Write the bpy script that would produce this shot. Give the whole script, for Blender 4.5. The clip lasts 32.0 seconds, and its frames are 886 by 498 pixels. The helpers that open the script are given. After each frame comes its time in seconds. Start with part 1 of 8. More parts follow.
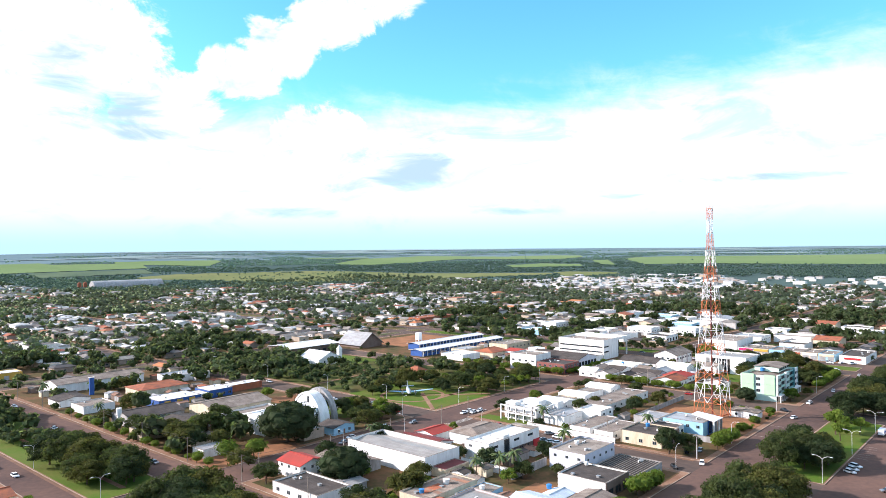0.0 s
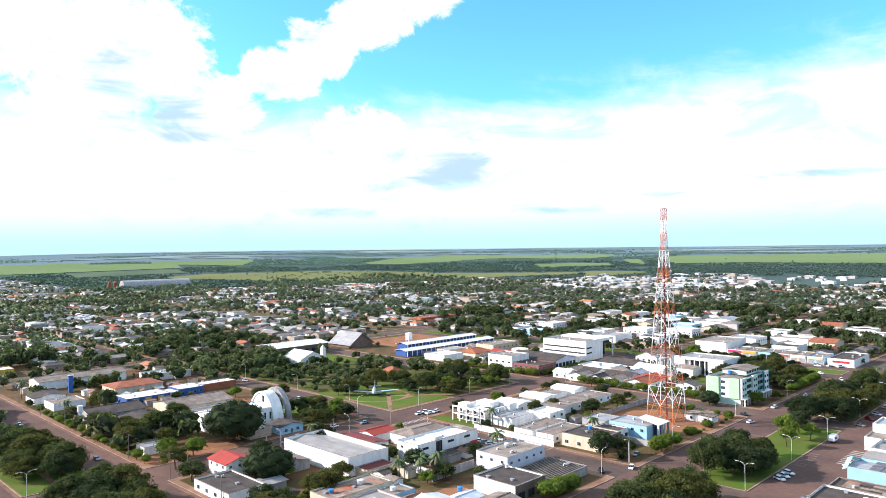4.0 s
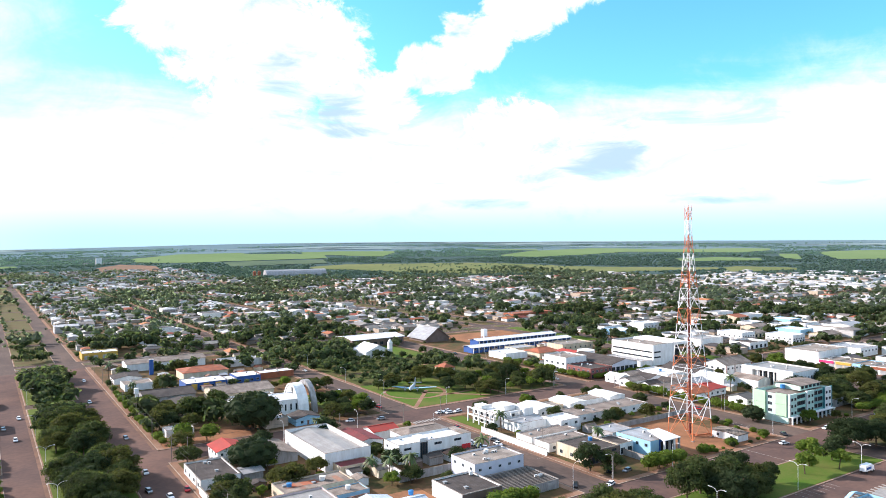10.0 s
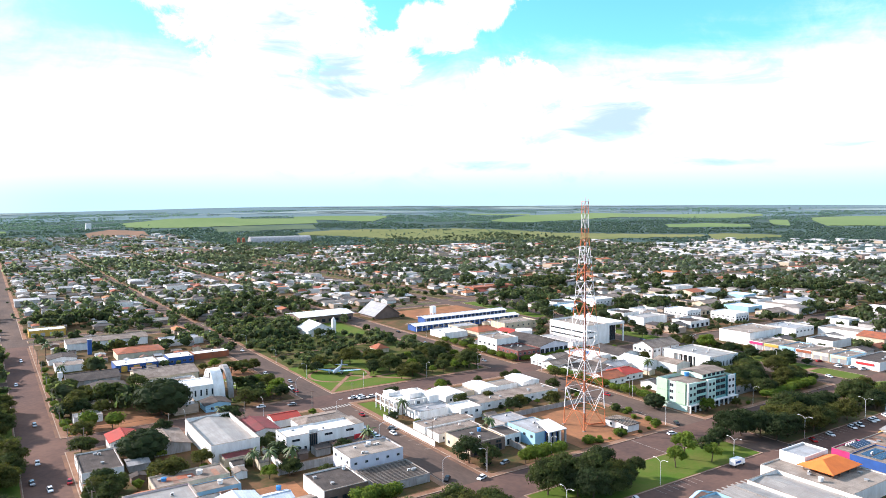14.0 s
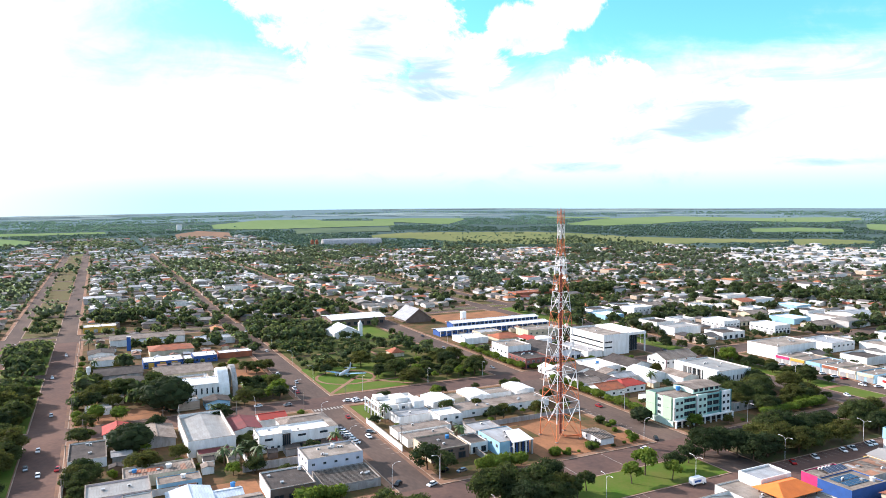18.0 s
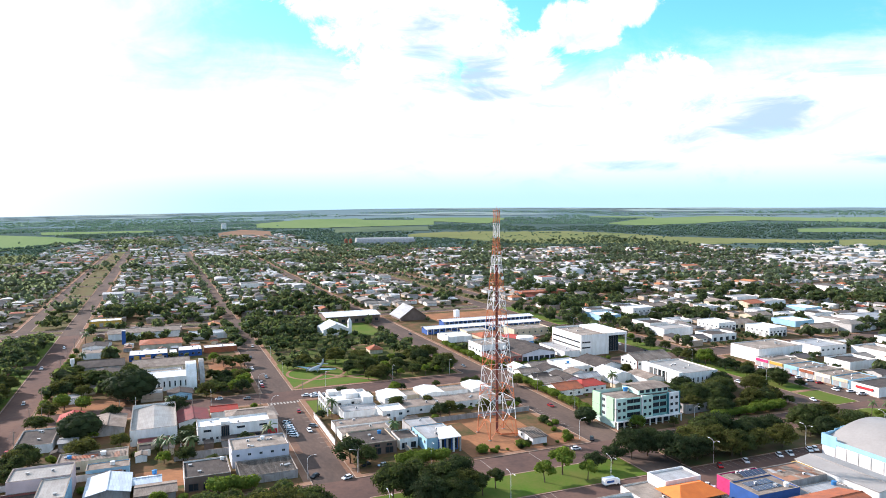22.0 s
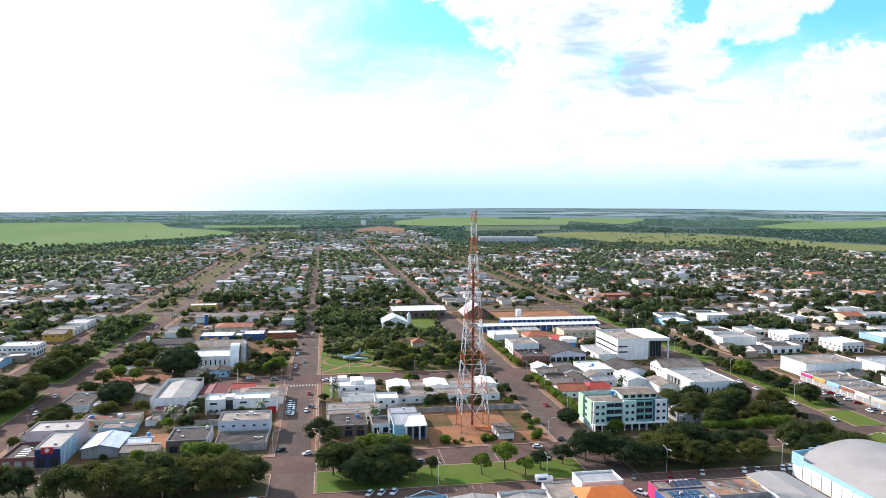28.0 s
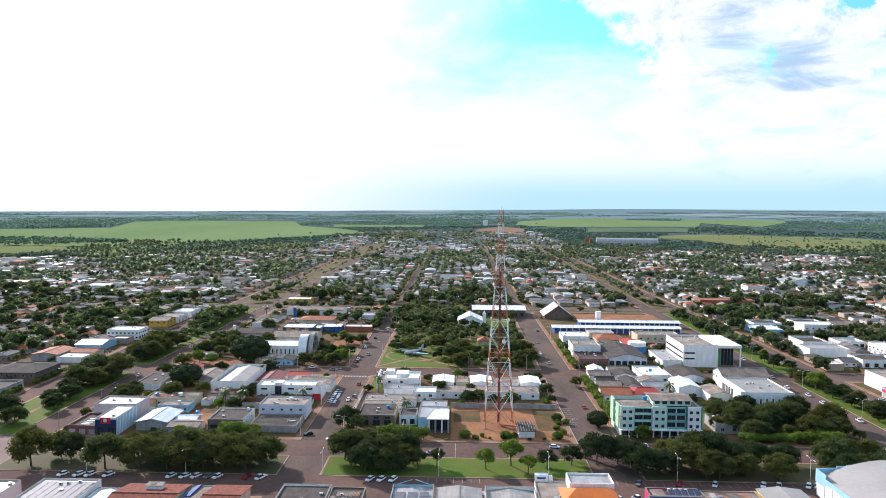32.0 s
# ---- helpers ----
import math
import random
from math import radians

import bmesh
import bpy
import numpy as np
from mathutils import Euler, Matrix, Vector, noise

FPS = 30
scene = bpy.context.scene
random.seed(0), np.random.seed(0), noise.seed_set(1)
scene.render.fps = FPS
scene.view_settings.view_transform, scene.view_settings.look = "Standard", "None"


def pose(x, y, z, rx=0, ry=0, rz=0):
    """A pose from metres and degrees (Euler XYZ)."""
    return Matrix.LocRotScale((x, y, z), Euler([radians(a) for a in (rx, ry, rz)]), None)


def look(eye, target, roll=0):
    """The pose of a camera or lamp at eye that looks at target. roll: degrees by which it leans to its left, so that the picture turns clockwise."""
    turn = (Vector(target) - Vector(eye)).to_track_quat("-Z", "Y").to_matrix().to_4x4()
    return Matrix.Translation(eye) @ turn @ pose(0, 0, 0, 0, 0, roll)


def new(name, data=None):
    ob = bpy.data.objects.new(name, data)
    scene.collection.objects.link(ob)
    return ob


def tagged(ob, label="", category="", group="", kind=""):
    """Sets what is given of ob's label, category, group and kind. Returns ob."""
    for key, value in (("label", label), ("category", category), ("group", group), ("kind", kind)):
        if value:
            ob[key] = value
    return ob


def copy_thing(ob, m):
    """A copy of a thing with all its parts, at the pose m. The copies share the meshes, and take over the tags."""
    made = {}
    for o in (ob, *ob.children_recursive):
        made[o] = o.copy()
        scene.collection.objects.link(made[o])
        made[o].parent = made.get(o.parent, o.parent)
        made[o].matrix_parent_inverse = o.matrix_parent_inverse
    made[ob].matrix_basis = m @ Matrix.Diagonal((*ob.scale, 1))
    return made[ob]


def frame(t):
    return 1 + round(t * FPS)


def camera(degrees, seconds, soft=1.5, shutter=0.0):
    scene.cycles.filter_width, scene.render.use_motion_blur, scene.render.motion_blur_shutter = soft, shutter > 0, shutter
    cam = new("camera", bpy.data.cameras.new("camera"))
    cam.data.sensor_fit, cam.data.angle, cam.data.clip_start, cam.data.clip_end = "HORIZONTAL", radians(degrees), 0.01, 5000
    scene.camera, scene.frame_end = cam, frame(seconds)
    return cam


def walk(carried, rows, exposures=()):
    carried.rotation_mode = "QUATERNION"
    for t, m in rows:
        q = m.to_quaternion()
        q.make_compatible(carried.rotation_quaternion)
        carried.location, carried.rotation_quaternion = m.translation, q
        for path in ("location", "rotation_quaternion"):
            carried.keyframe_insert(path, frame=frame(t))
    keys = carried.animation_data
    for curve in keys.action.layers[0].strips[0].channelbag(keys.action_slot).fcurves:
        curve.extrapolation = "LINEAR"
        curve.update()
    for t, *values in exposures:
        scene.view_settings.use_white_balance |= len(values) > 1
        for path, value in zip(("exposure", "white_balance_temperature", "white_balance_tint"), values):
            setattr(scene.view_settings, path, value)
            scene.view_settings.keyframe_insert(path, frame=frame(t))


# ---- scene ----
cam = camera(64.0, 32.0, 0.9)
PATH = [
    (0, (-336.692, -128.423, 81.860), (-335.1941, -127.0968, 81.8619), -0.80),
    (0.5, (-333.505, -132.371, 82.032), (-332.0035, -131.0497, 82.0333), -0.80),
    (1, (-330.214, -136.332, 82.119), (-328.7105, -135.0132, 82.1210), -0.68),
    (1.5, (-326.834, -140.298, 82.156), (-325.3395, -138.9697, 82.1565), -0.80),
    (2, (-323.377, -144.243, 82.173), (-321.9042, -142.8894, 82.1732), -0.90),
    (2.5, (-319.839, -148.153, 82.184), (-318.3812, -146.7842, 82.1852), -0.90),
    (3, (-316.218, -152.030, 82.196), (-314.7730, -150.6476, 82.1972), -0.80),
    (3.5, (-312.509, -155.879, 82.205), (-311.0777, -154.4821, 82.2068), -0.90),
    (5.5, (-296.652, -170.525, 82.640), (-295.3369, -169.0177, 82.6416), -0.50),
    (6, (-292.550, -173.847, 82.924), (-291.3457, -172.2503, 82.9290), -0.60),
    (6.5, (-288.421, -177.110, 83.176), (-287.3072, -175.4483, 83.1822), -0.60),
    (7, (-284.251, -180.343, 83.380), (-283.1589, -178.6679, 83.3867), -0.60),
    (7.5, (-280.027, -183.576, 83.462), (-278.9340, -181.9012, 83.4659), -0.60),
    (8, (-275.715, -186.864, 83.403), (-274.6205, -185.1898, 83.4057), -0.60),
    (8.5, (-271.304, -190.150, 83.497), (-270.2107, -188.4750, 83.4822), -0.60),
    (9, (-266.853, -193.395, 83.886), (-265.7600, -191.7200, 83.8701), -0.60),
    (9.5, (-262.378, -196.589, 84.600), (-261.2859, -194.9140, 84.5832), -0.70),
    (10, (-257.898, -199.753, 85.657), (-256.8044, -198.0780, 85.6392), -0.60),
    (10.5, (-253.414, -202.912, 87.019), (-252.3212, -201.2367, 87.0022), -0.60),
    (11, (-248.938, -206.078, 88.645), (-247.8448, -204.4029, 88.6291), -0.60),
    (11.5, (-244.462, -209.293, 90.357), (-243.3676, -207.6192, 90.3419), -0.60),
    (12, (-239.929, -212.575, 92.064), (-238.8351, -210.9004, 92.0501), -0.60),
    (12.5, (-235.317, -215.905, 93.773), (-234.2291, -214.2297, 93.6786), -0.60),
    (13, (-230.613, -219.285, 95.495), (-229.5275, -217.6106, 95.3644), -0.49),
    (13.5, (-225.790, -222.735, 97.314), (-224.7035, -221.0601, 97.1853), -0.50),
    (14, (-220.932, -226.239, 98.809), (-219.8456, -224.5642, 98.6837), -0.50),
    (14.5, (-216.062, -229.793, 100.018), (-214.9749, -228.1179, 99.8980), -0.50),
    (16.5, (-196.703, -244.552, 101.605), (-195.6158, -242.8772, 101.4882), -0.50),
    (17, (-191.658, -248.150, 101.803), (-190.5952, -246.4596, 101.6852), -0.60),
    (17.5, (-186.499, -251.672, 101.939), (-185.5565, -249.9123, 101.8223), -0.40),
    (18, (-181.226, -255.119, 102.015), (-180.3528, -253.3236, 101.8971), -0.40),
    (18.5, (-175.840, -258.465, 102.043), (-174.9664, -256.6696, 101.9245), -0.40),
    (19, (-170.368, -261.693, 102.028), (-169.4987, -259.8961, 101.9105), -0.40),
    (19.5, (-164.837, -264.822, 101.974), (-163.9823, -263.0176, 101.8568), -0.40),
    (20, (-159.259, -267.869, 101.884), (-158.4338, -266.0508, 101.7651), -0.40),
    (20.5, (-153.636, -270.839, 101.772), (-152.8464, -269.0056, 101.6550), -0.50),
    (21, (-147.976, -273.720, 101.657), (-147.2217, -271.8710, 101.5396), -0.50),
    (21.5, (-142.305, -276.475, 101.555), (-141.5661, -274.6203, 101.4375), -0.40),
    (22, (-136.655, -279.076, 101.479), (-135.9147, -277.2225, 101.3604), -0.40),
    (22.5, (-131.074, -281.523, 101.433), (-130.3333, -279.6686, 101.3140), -0.40),
    (23, (-125.660, -283.814, 101.408), (-124.9173, -281.9610, 101.2889), -0.31),
    (23.5, (-120.459, -285.907, 101.375), (-119.7127, -284.0551, 101.2546), -0.20),
    (24, (-115.131, -288.239, 101.325), (-114.3791, -286.3897, 101.2058), -0.09),
    (24.5, (-109.642, -290.897, 101.306), (-108.8889, -289.0482, 101.1868), -0.19),
    (26.5, (-83.835, -306.553, 101.845), (-83.2515, -304.6437, 101.7271), 0.30),
    (27, (-77.954, -309.426, 101.952), (-77.4360, -307.4978, 101.8339), 0.19),
    (27.5, (-72.406, -311.885, 102.046), (-71.9793, -309.9343, 101.9268), 0.19),
    (28, (-67.042, -314.017, 102.063), (-66.7098, -312.0486, 101.9416), 0.31),
    (28.5, (-61.532, -315.958, 101.961), (-61.2629, -313.9796, 101.8384), 0.40),
    (29, (-55.953, -317.685, 101.777), (-55.7483, -315.6995, 101.6548), 0.40),
    (29.5, (-50.265, -319.245, 101.551), (-50.1521, -317.2516, 101.4288), 0.40),
    (30, (-44.451, -320.654, 101.332), (-44.4133, -318.6583, 101.2104), 0.40),
    (30.5, (-38.510, -321.915, 101.184), (-38.5405, -319.9190, 101.0623), 0.50),
    (31, (-32.439, -323.036, 101.176), (-32.4889, -321.0405, 101.0536), 0.60),
    (31.5, (-26.200, -324.043, 101.378), (-26.2432, -322.0472, 101.2566), 0.50),
    (32, (-19.720, -324.970, 101.853), (-19.7615, -322.9741, 101.7309), 0.50),
]
# the clip's own camera closes down a little as it turns to the light
EXPOSURES = [(0, 0.84, 5900, 15.5), (12, 0.84, 5900, 15.5), (13, 0.92, 5960, 16), (22, 0.8, 5960, 15), (28, 0.67, 5920, 15), (32, 0.57, 5850, 15)]
walk(cam, [(t, look(eye, target, roll)) for t, eye, target, roll in PATH], EXPOSURES)

# ---- light: a low sun ahead and to one side, broken bright cloud ----
SUN_AZ, SUN_EL = 321.0, 25.0
world = bpy.data.worlds.new("sky")
scene.world = world
world.use_nodes = True
wn, wl = world.node_tree.nodes, world.node_tree.links
wn.clear()


def wnode(kind, **values):
    n = wn.new(kind)
    for key, value in values.items():
        n.inputs[key.replace("_", " ")].default_value = value
    return n


def wmath(op, a, b=0.0, clamp=False):
    n = wn.new("ShaderNodeMath")
    n.operation, n.use_clamp = op, clamp
    for k, v in enumerate((a, b)):
        if isinstance(v, (int, float)):
            n.inputs[k].default_value = v
        else:
            wl.new(v, n.inputs[k])
    return n.outputs[0]


def wramp(value, lo, hi):
    n = wn.new("ShaderNodeMapRange")
    n.interpolation_type = "SMOOTHSTEP"
    wl.new(value, n.inputs["Value"])
    n.inputs["From Min"].default_value, n.inputs["From Max"].default_value = lo, hi
    return n.outputs["Result"]


sky = wn.new("ShaderNodeTexSky")
sky.sky_type, sky.sun_disc = "NISHITA", False
sky.sun_elevation, sky.sun_rotation = radians(SUN_EL), radians(SUN_AZ)
sky.air_density, sky.dust_density, sky.ozone_density = 1.0, 0.6, 1.2
coord = wn.new("ShaderNodeTexCoord")
split = wn.new("ShaderNodeSeparateXYZ")
wl.new(coord.outputs["Generated"], split.inputs[0])
az = wmath("MULTIPLY", wmath("ARCTAN2", split.outputs[0], split.outputs[1]), 57.2958)
el = wmath("MULTIPLY", wmath("ARCSINE", split.outputs[2]), 57.2958)


def cloud_noise(sx, sy, scale, detail, seed, rough=0.55, bend=0.4, da=0.0, de=0.0):
    c = wn.new("ShaderNodeCombineXYZ")
    wl.new(wmath("MULTIPLY", wmath("ADD", az, da), sx), c.inputs[0])
    wl.new(wmath("MULTIPLY", wmath("ADD", el, de), sy), c.inputs[1])
    c.inputs[2].default_value = seed
    n = wnode("ShaderNodeTexNoise", Scale=scale, Detail=detail, Roughness=rough, Distortion=bend)
    wl.new(c.outputs[0], n.inputs["Vector"])
    return n.outputs["Fac"]


def heap(a, e, ra, re):
    """A soft hump of cloud round the azimuth a and the elevation e."""
    da = wmath("DIVIDE", wmath("SUBTRACT", az, a), ra)
    de = wmath("DIVIDE", wmath("SUBTRACT", el, e), re)
    d = wmath("ADD", wmath("MULTIPLY", da, da), wmath("MULTIPLY", de, de))
    return wmath("SUBTRACT", 1.0, wmath("MINIMUM", d, 1.6))


puffs = cloud_noise(0.2, 0.27, 1.0, 10.0, 3.1, 0.68, 0.5)
wisps = cloud_noise(0.045, 0.16, 1.0, 6.0, 8.4, 0.6, 0.8)
streaks = cloud_noise(0.13, 0.42, 1.0, 7.0, 2.2, 0.6, 0.6)
# heaped clouds with crisp edges
bank = heap(19.5, 14.5, 8.5, 6.5)
for spot in ((27, 11, 5, 3), (32.5, 13.6, 3.4, 2.2), (36, 16, 3.6, 2.4), (39.5, 17.8, 3.6, 2.6), (38.5, 9, 4.4, 2.8), (43, 5, 5, 4), (16, 18, 8, 5), (44, 21, 4, 3), (140, 24, 18, 9), (215, 20, 25, 9), (265, 28, 22, 10)):
    bank = wmath("MAXIMUM", bank, heap(*spot))
lumpy = wmath("ADD", bank, wmath("MULTIPLY", wmath("SUBTRACT", puffs, 0.5), 3.1))
heaped = wramp(lumpy, -0.04, 0.4)
# the side away from the sun: thicker cloud stands towards the light
puffs_sunward = cloud_noise(0.2, 0.27, 1.0, 7.0, 3.1, 0.68, 0.5, -1.2, 1.2)
# a soft white veil below, thicker towards the sun
glare = heap(-42, 14, 44, 26)
veil = wmath("DIVIDE", wmath("SUBTRACT", wmath("ADD", 11.0, wmath("MULTIPLY", wramp(az, 45, 85), 3.0)), el), 5.0)
veil = wmath("MAXIMUM", wmath("MINIMUM", veil, 1.3), wmath("MULTIPLY", glare, 1.6))
veiled = wramp(wmath("ADD", wmath("ADD", veil, wmath("MULTIPLY", wmath("SUBTRACT", wisps, 0.5), 1.9)), wmath("MULTIPLY", wmath("SUBTRACT", puffs, 0.5), 1.1)), -0.45, 0.75)
# unseen cloud high overhead, added to lift and whiten the ambient light
aloft = wmath("MULTIPLY", wramp(puffs, 0.4, 0.55), wmath("MULTIPLY", wramp(el, 24, 34), 0.8))
cover = wmath("MAXIMUM", wmath("MAXIMUM", heaped, veiled), aloft)
low_blue = wmath("MULTIPLY", wmath("SUBTRACT", 1.0, wramp(el, 0.5, 4.5)), wmath("SUBTRACT", 1.0, wramp(glare, -0.5, 0.6)))
cover = wmath("MULTIPLY", cover, wmath("SUBTRACT", 1.0, wmath("MULTIPLY", low_blue, 0.93)))
# pale blue shows between the low heaps, away from the sun
between = wmath("MULTIPLY", wramp(cloud_noise(0.13, 0.36, 1.0, 8.0, 5.7, 0.62, 0.7), 0.5, 0.68), wramp(heap(48, 7, 46, 8), 0.0, 0.6))
cover = wmath("MULTIPLY", cover, wmath("SUBTRACT", 1.0, wmath("MULTIPLY", between, 0.5)))
# grey-blue undersides
under = heap(24, 10, 6, 1.6)
for spot in ((46.5, 7, 4.2, 2.6), (20, 12.5, 4, 2.4), (36, 3.2, 6, 0.8), (62, 4.0, 5, 0.35), (72, 5.0, 6, 0.4), (55, 3.0, 4, 0.4), (21, 14, 2.4, 2.2), (24.5, 11.4, 3, 0.9), (26, 8.9, 4.5, 0.7), (33, 4.6, 4, 0.5), (160, 15, 20, 4)):
    under = wmath("MAXIMUM", under, heap(*spot))
shade = wramp(wmath("ADD", under, wmath("MULTIPLY", wmath("SUBTRACT", streaks, 0.5), 4.6)), 0.15, 1.3)
turned = wmath("MULTIPLY", wramp(wmath("SUBTRACT", puffs_sunward, puffs), -0.04, 0.24), wramp(bank, 0.0, 0.5))
shade = wmath("MAXIMUM", wmath("MULTIPLY", shade, 0.92), wmath("MULTIPLY", turned, 0.7))
tint = wn.new("ShaderNodeMix")
tint.data_type = "RGBA"
wl.new(shade, tint.inputs["Factor"])
tint.inputs["A"].default_value, tint.inputs["B"].default_value = (6.0, 6.1, 6.15, 1), (2.75, 3.75, 4.5, 1)
mixed = wn.new("ShaderNodeMix")
mixed.data_type = "RGBA"
wl.new(cover, mixed.inputs["Factor"])
bluer = wn.new("ShaderNodeMix")
bluer.data_type, bluer.blend_type = "RGBA", "MULTIPLY"
bluer.inputs["Factor"].default_value = 1.0
wl.new(sky.outputs[0], bluer.inputs["A"])
bluer.inputs["B"].default_value = (0.66, 1.32, 1.36, 1)
hazy = wn.new("ShaderNodeMix")
hazy.data_type = "RGBA"
wl.new(wmath("SUBTRACT", 1.0, wramp(el, 1.0, 12.0)), hazy.inputs["Factor"])
wl.new(bluer.outputs["Result"], hazy.inputs["A"])
hazy.inputs["B"].default_value = (3.05, 4.7, 5.3, 1)
wl.new(hazy.outputs["Result"], mixed.inputs["A"])
# brighter towards the sun
lit = wn.new("ShaderNodeVectorMath")
lit.operation = "SCALE"
wl.new(tint.outputs["Result"], lit.inputs[0])
wl.new(wmath("ADD", 1.0, wmath("MULTIPLY", wramp(glare, 0.0, 1.0), 0.45)), lit.inputs["Scale"])
wl.new(lit.outputs["Vector"], mixed.inputs["B"])
back = wn.new("ShaderNodeBackground")
back.inputs["Strength"].default_value = 0.118
wl.new(mixed.outputs["Result"], back.inputs["Color"])
wl.new(back.outputs[0], wn.new("ShaderNodeOutputWorld").inputs["Surface"])

lamp = bpy.data.lights.new("sun", "SUN")
lamp.energy, lamp.angle, lamp.color = 5.2, radians(0.6), (1.0, 0.89, 0.785)
a, e = radians(SUN_AZ), radians(SUN_EL)
new("sun", lamp).matrix_world = look((300 * math.sin(a) * math.cos(e), 300 * math.cos(a) * math.cos(e), 300 * math.sin(e)), (0, 0, 0))

# ---- materials ----
MATS = {}


def mat(name, color, rough=0.8, second=None, scale=0.6, amount=0.5, fine=6.0, bump=0.0, metal=0.0, spread=0.0, stretch=(1, 1, 1), spec=0.3, thin=0.0, sheet=None):
    """A surface whose base colour wanders between two tones at a large and a fine scale, in metres; spread varies it from piece to piece; sheet: the size of roofing sheets that weathered unevenly."""
    m = bpy.data.materials.new(name)
    MATS[name] = m
    m.use_nodes = True
    n, l = m.node_tree.nodes, m.node_tree.links
    b = n["Principled BSDF"]
    b.inputs["Roughness"].default_value, b.inputs["Metallic"].default_value = rough, metal
    b.inputs["Specular IOR Level"].default_value = spec
    second = second or tuple(v * 0.72 for v in color)
    geo = n.new("ShaderNodeNewGeometry")
    mp = n.new("ShaderNodeMapping")
    mp.inputs["Scale"].default_value = stretch
    l.new(geo.outputs["Position"], mp.inputs["Vector"])
    big, small = n.new("ShaderNodeTexNoise"), n.new("ShaderNodeTexNoise")
    big.inputs["Scale"].default_value, big.inputs["Detail"].default_value = scale, 4
    small.inputs["Scale"].default_value, small.inputs["Detail"].default_value = fine, 3
    l.new(mp.outputs[0], big.inputs["Vector"])
    l.new(mp.outputs[0], small.inputs["Vector"])
    add = n.new("ShaderNodeMath")
    add.operation = "MULTIPLY_ADD"
    l.new(small.outputs["Fac"], add.inputs[0])
    add.inputs[1].default_value = 0.45
    l.new(big.outputs["Fac"], add.inputs[2])
    ramp = n.new("ShaderNodeMapRange")
    ramp.inputs["From Min"].default_value, ramp.inputs["From Max"].default_value = 0.5, 0.95
    ramp.inputs["To Max"].default_value = amount * 2 if amount < 0.5 else 1.0
    l.new(add.outputs[0], ramp.inputs["Value"])
    mix = n.new("ShaderNodeMix")
    mix.data_type = "RGBA"
    mix.inputs["A"].default_value, mix.inputs["B"].default_value = (*color, 1), (*second, 1)
    l.new(ramp.outputs[0], mix.inputs["Factor"])
    out = mix.outputs["Result"]
    if sheet:
        lay = n.new("ShaderNodeTexBrick")
        lay.inputs["Scale"].default_value = 1.0
        lay.inputs["Brick Width"].default_value, lay.inputs["Row Height"].default_value = sheet
        lay.inputs["Mortar Size"].default_value = 0.045
        lay.inputs["Color1"].default_value, lay.inputs["Color2"].default_value, lay.inputs["Mortar"].default_value = (1.06, 1.06, 1.06, 1), (0.84, 0.82, 0.8, 1), (0.7, 0.68, 0.66, 1)
        l.new(geo.outputs["Position"], lay.inputs["Vector"])
        worn = n.new("ShaderNodeMix")
        worn.data_type, worn.blend_type = "RGBA", "MULTIPLY"
        worn.inputs["Factor"].default_value = 1.0
        l.new(out, worn.inputs["A"])
        l.new(lay.outputs["Color"], worn.inputs["B"])
        out = worn.outputs["Result"]
    if spread:
        info = n.new("ShaderNodeObjectInfo")
        isle = n.new("ShaderNodeNewGeometry")
        tot = n.new("ShaderNodeMath")
        tot.operation = "ADD"
        l.new(info.outputs["Random"], tot.inputs[0])
        l.new(isle.outputs["Random Per Island"], tot.inputs[1])
        fr = n.new("ShaderNodeMath")
        fr.operation = "FRACT"
        l.new(tot.outputs[0], fr.inputs[0])
        rr = n.new("ShaderNodeMapRange")
        rr.inputs["To Min"].default_value, rr.inputs["To Max"].default_value = 1 - spread, 1 + spread
        l.new(fr.outputs[0], rr.inputs["Value"])
        hsv = n.new("ShaderNodeHueSaturation")
        l.new(rr.outputs[0], hsv.inputs["Value"])
        hue = n.new("ShaderNodeMapRange")
        hue.inputs["To Min"].default_value, hue.inputs["To Max"].default_value = 0.5 - spread * 0.05, 0.5 + spread * 0.05
        l.new(fr.outputs[0], hue.inputs["Value"])
        l.new(hue.outputs[0], hsv.inputs["Hue"])
        l.new(out, hsv.inputs["Color"])
        out = hsv.outputs["Color"]
    l.new(out, b.inputs["Base Color"])
    if thin:
        # light passes through leaves
        glow, mixer = n.new("ShaderNodeBsdfTranslucent"), n.new("ShaderNodeMixShader")
        warm = n.new("ShaderNodeMix")
        warm.data_type, warm.blend_type = "RGBA", "MULTIPLY"
        warm.inputs["Factor"].default_value = 1.0
        l.new(out, warm.inputs["A"])
        warm.inputs["B"].default_value = (1.9, 2.0, 1.2, 1)
        l.new(warm.outputs["Result"], glow.inputs["Color"])
        mixer.inputs["Fac"].default_value = thin
        l.new(b.outputs[0], mixer.inputs[1])
        l.new(glow.outputs[0], mixer.inputs[2])
        l.new(mixer.outputs[0], n["Material Output"].inputs["Surface"])
    if bump:
        bp = n.new("ShaderNodeBump")
        bp.inputs["Strength"].default_value, bp.inputs["Distance"].default_value = bump, 0.3
        l.new(add.outputs[0], bp.inputs["Height"])
        l.new(bp.outputs[0], b.inputs["Normal"])
    return m


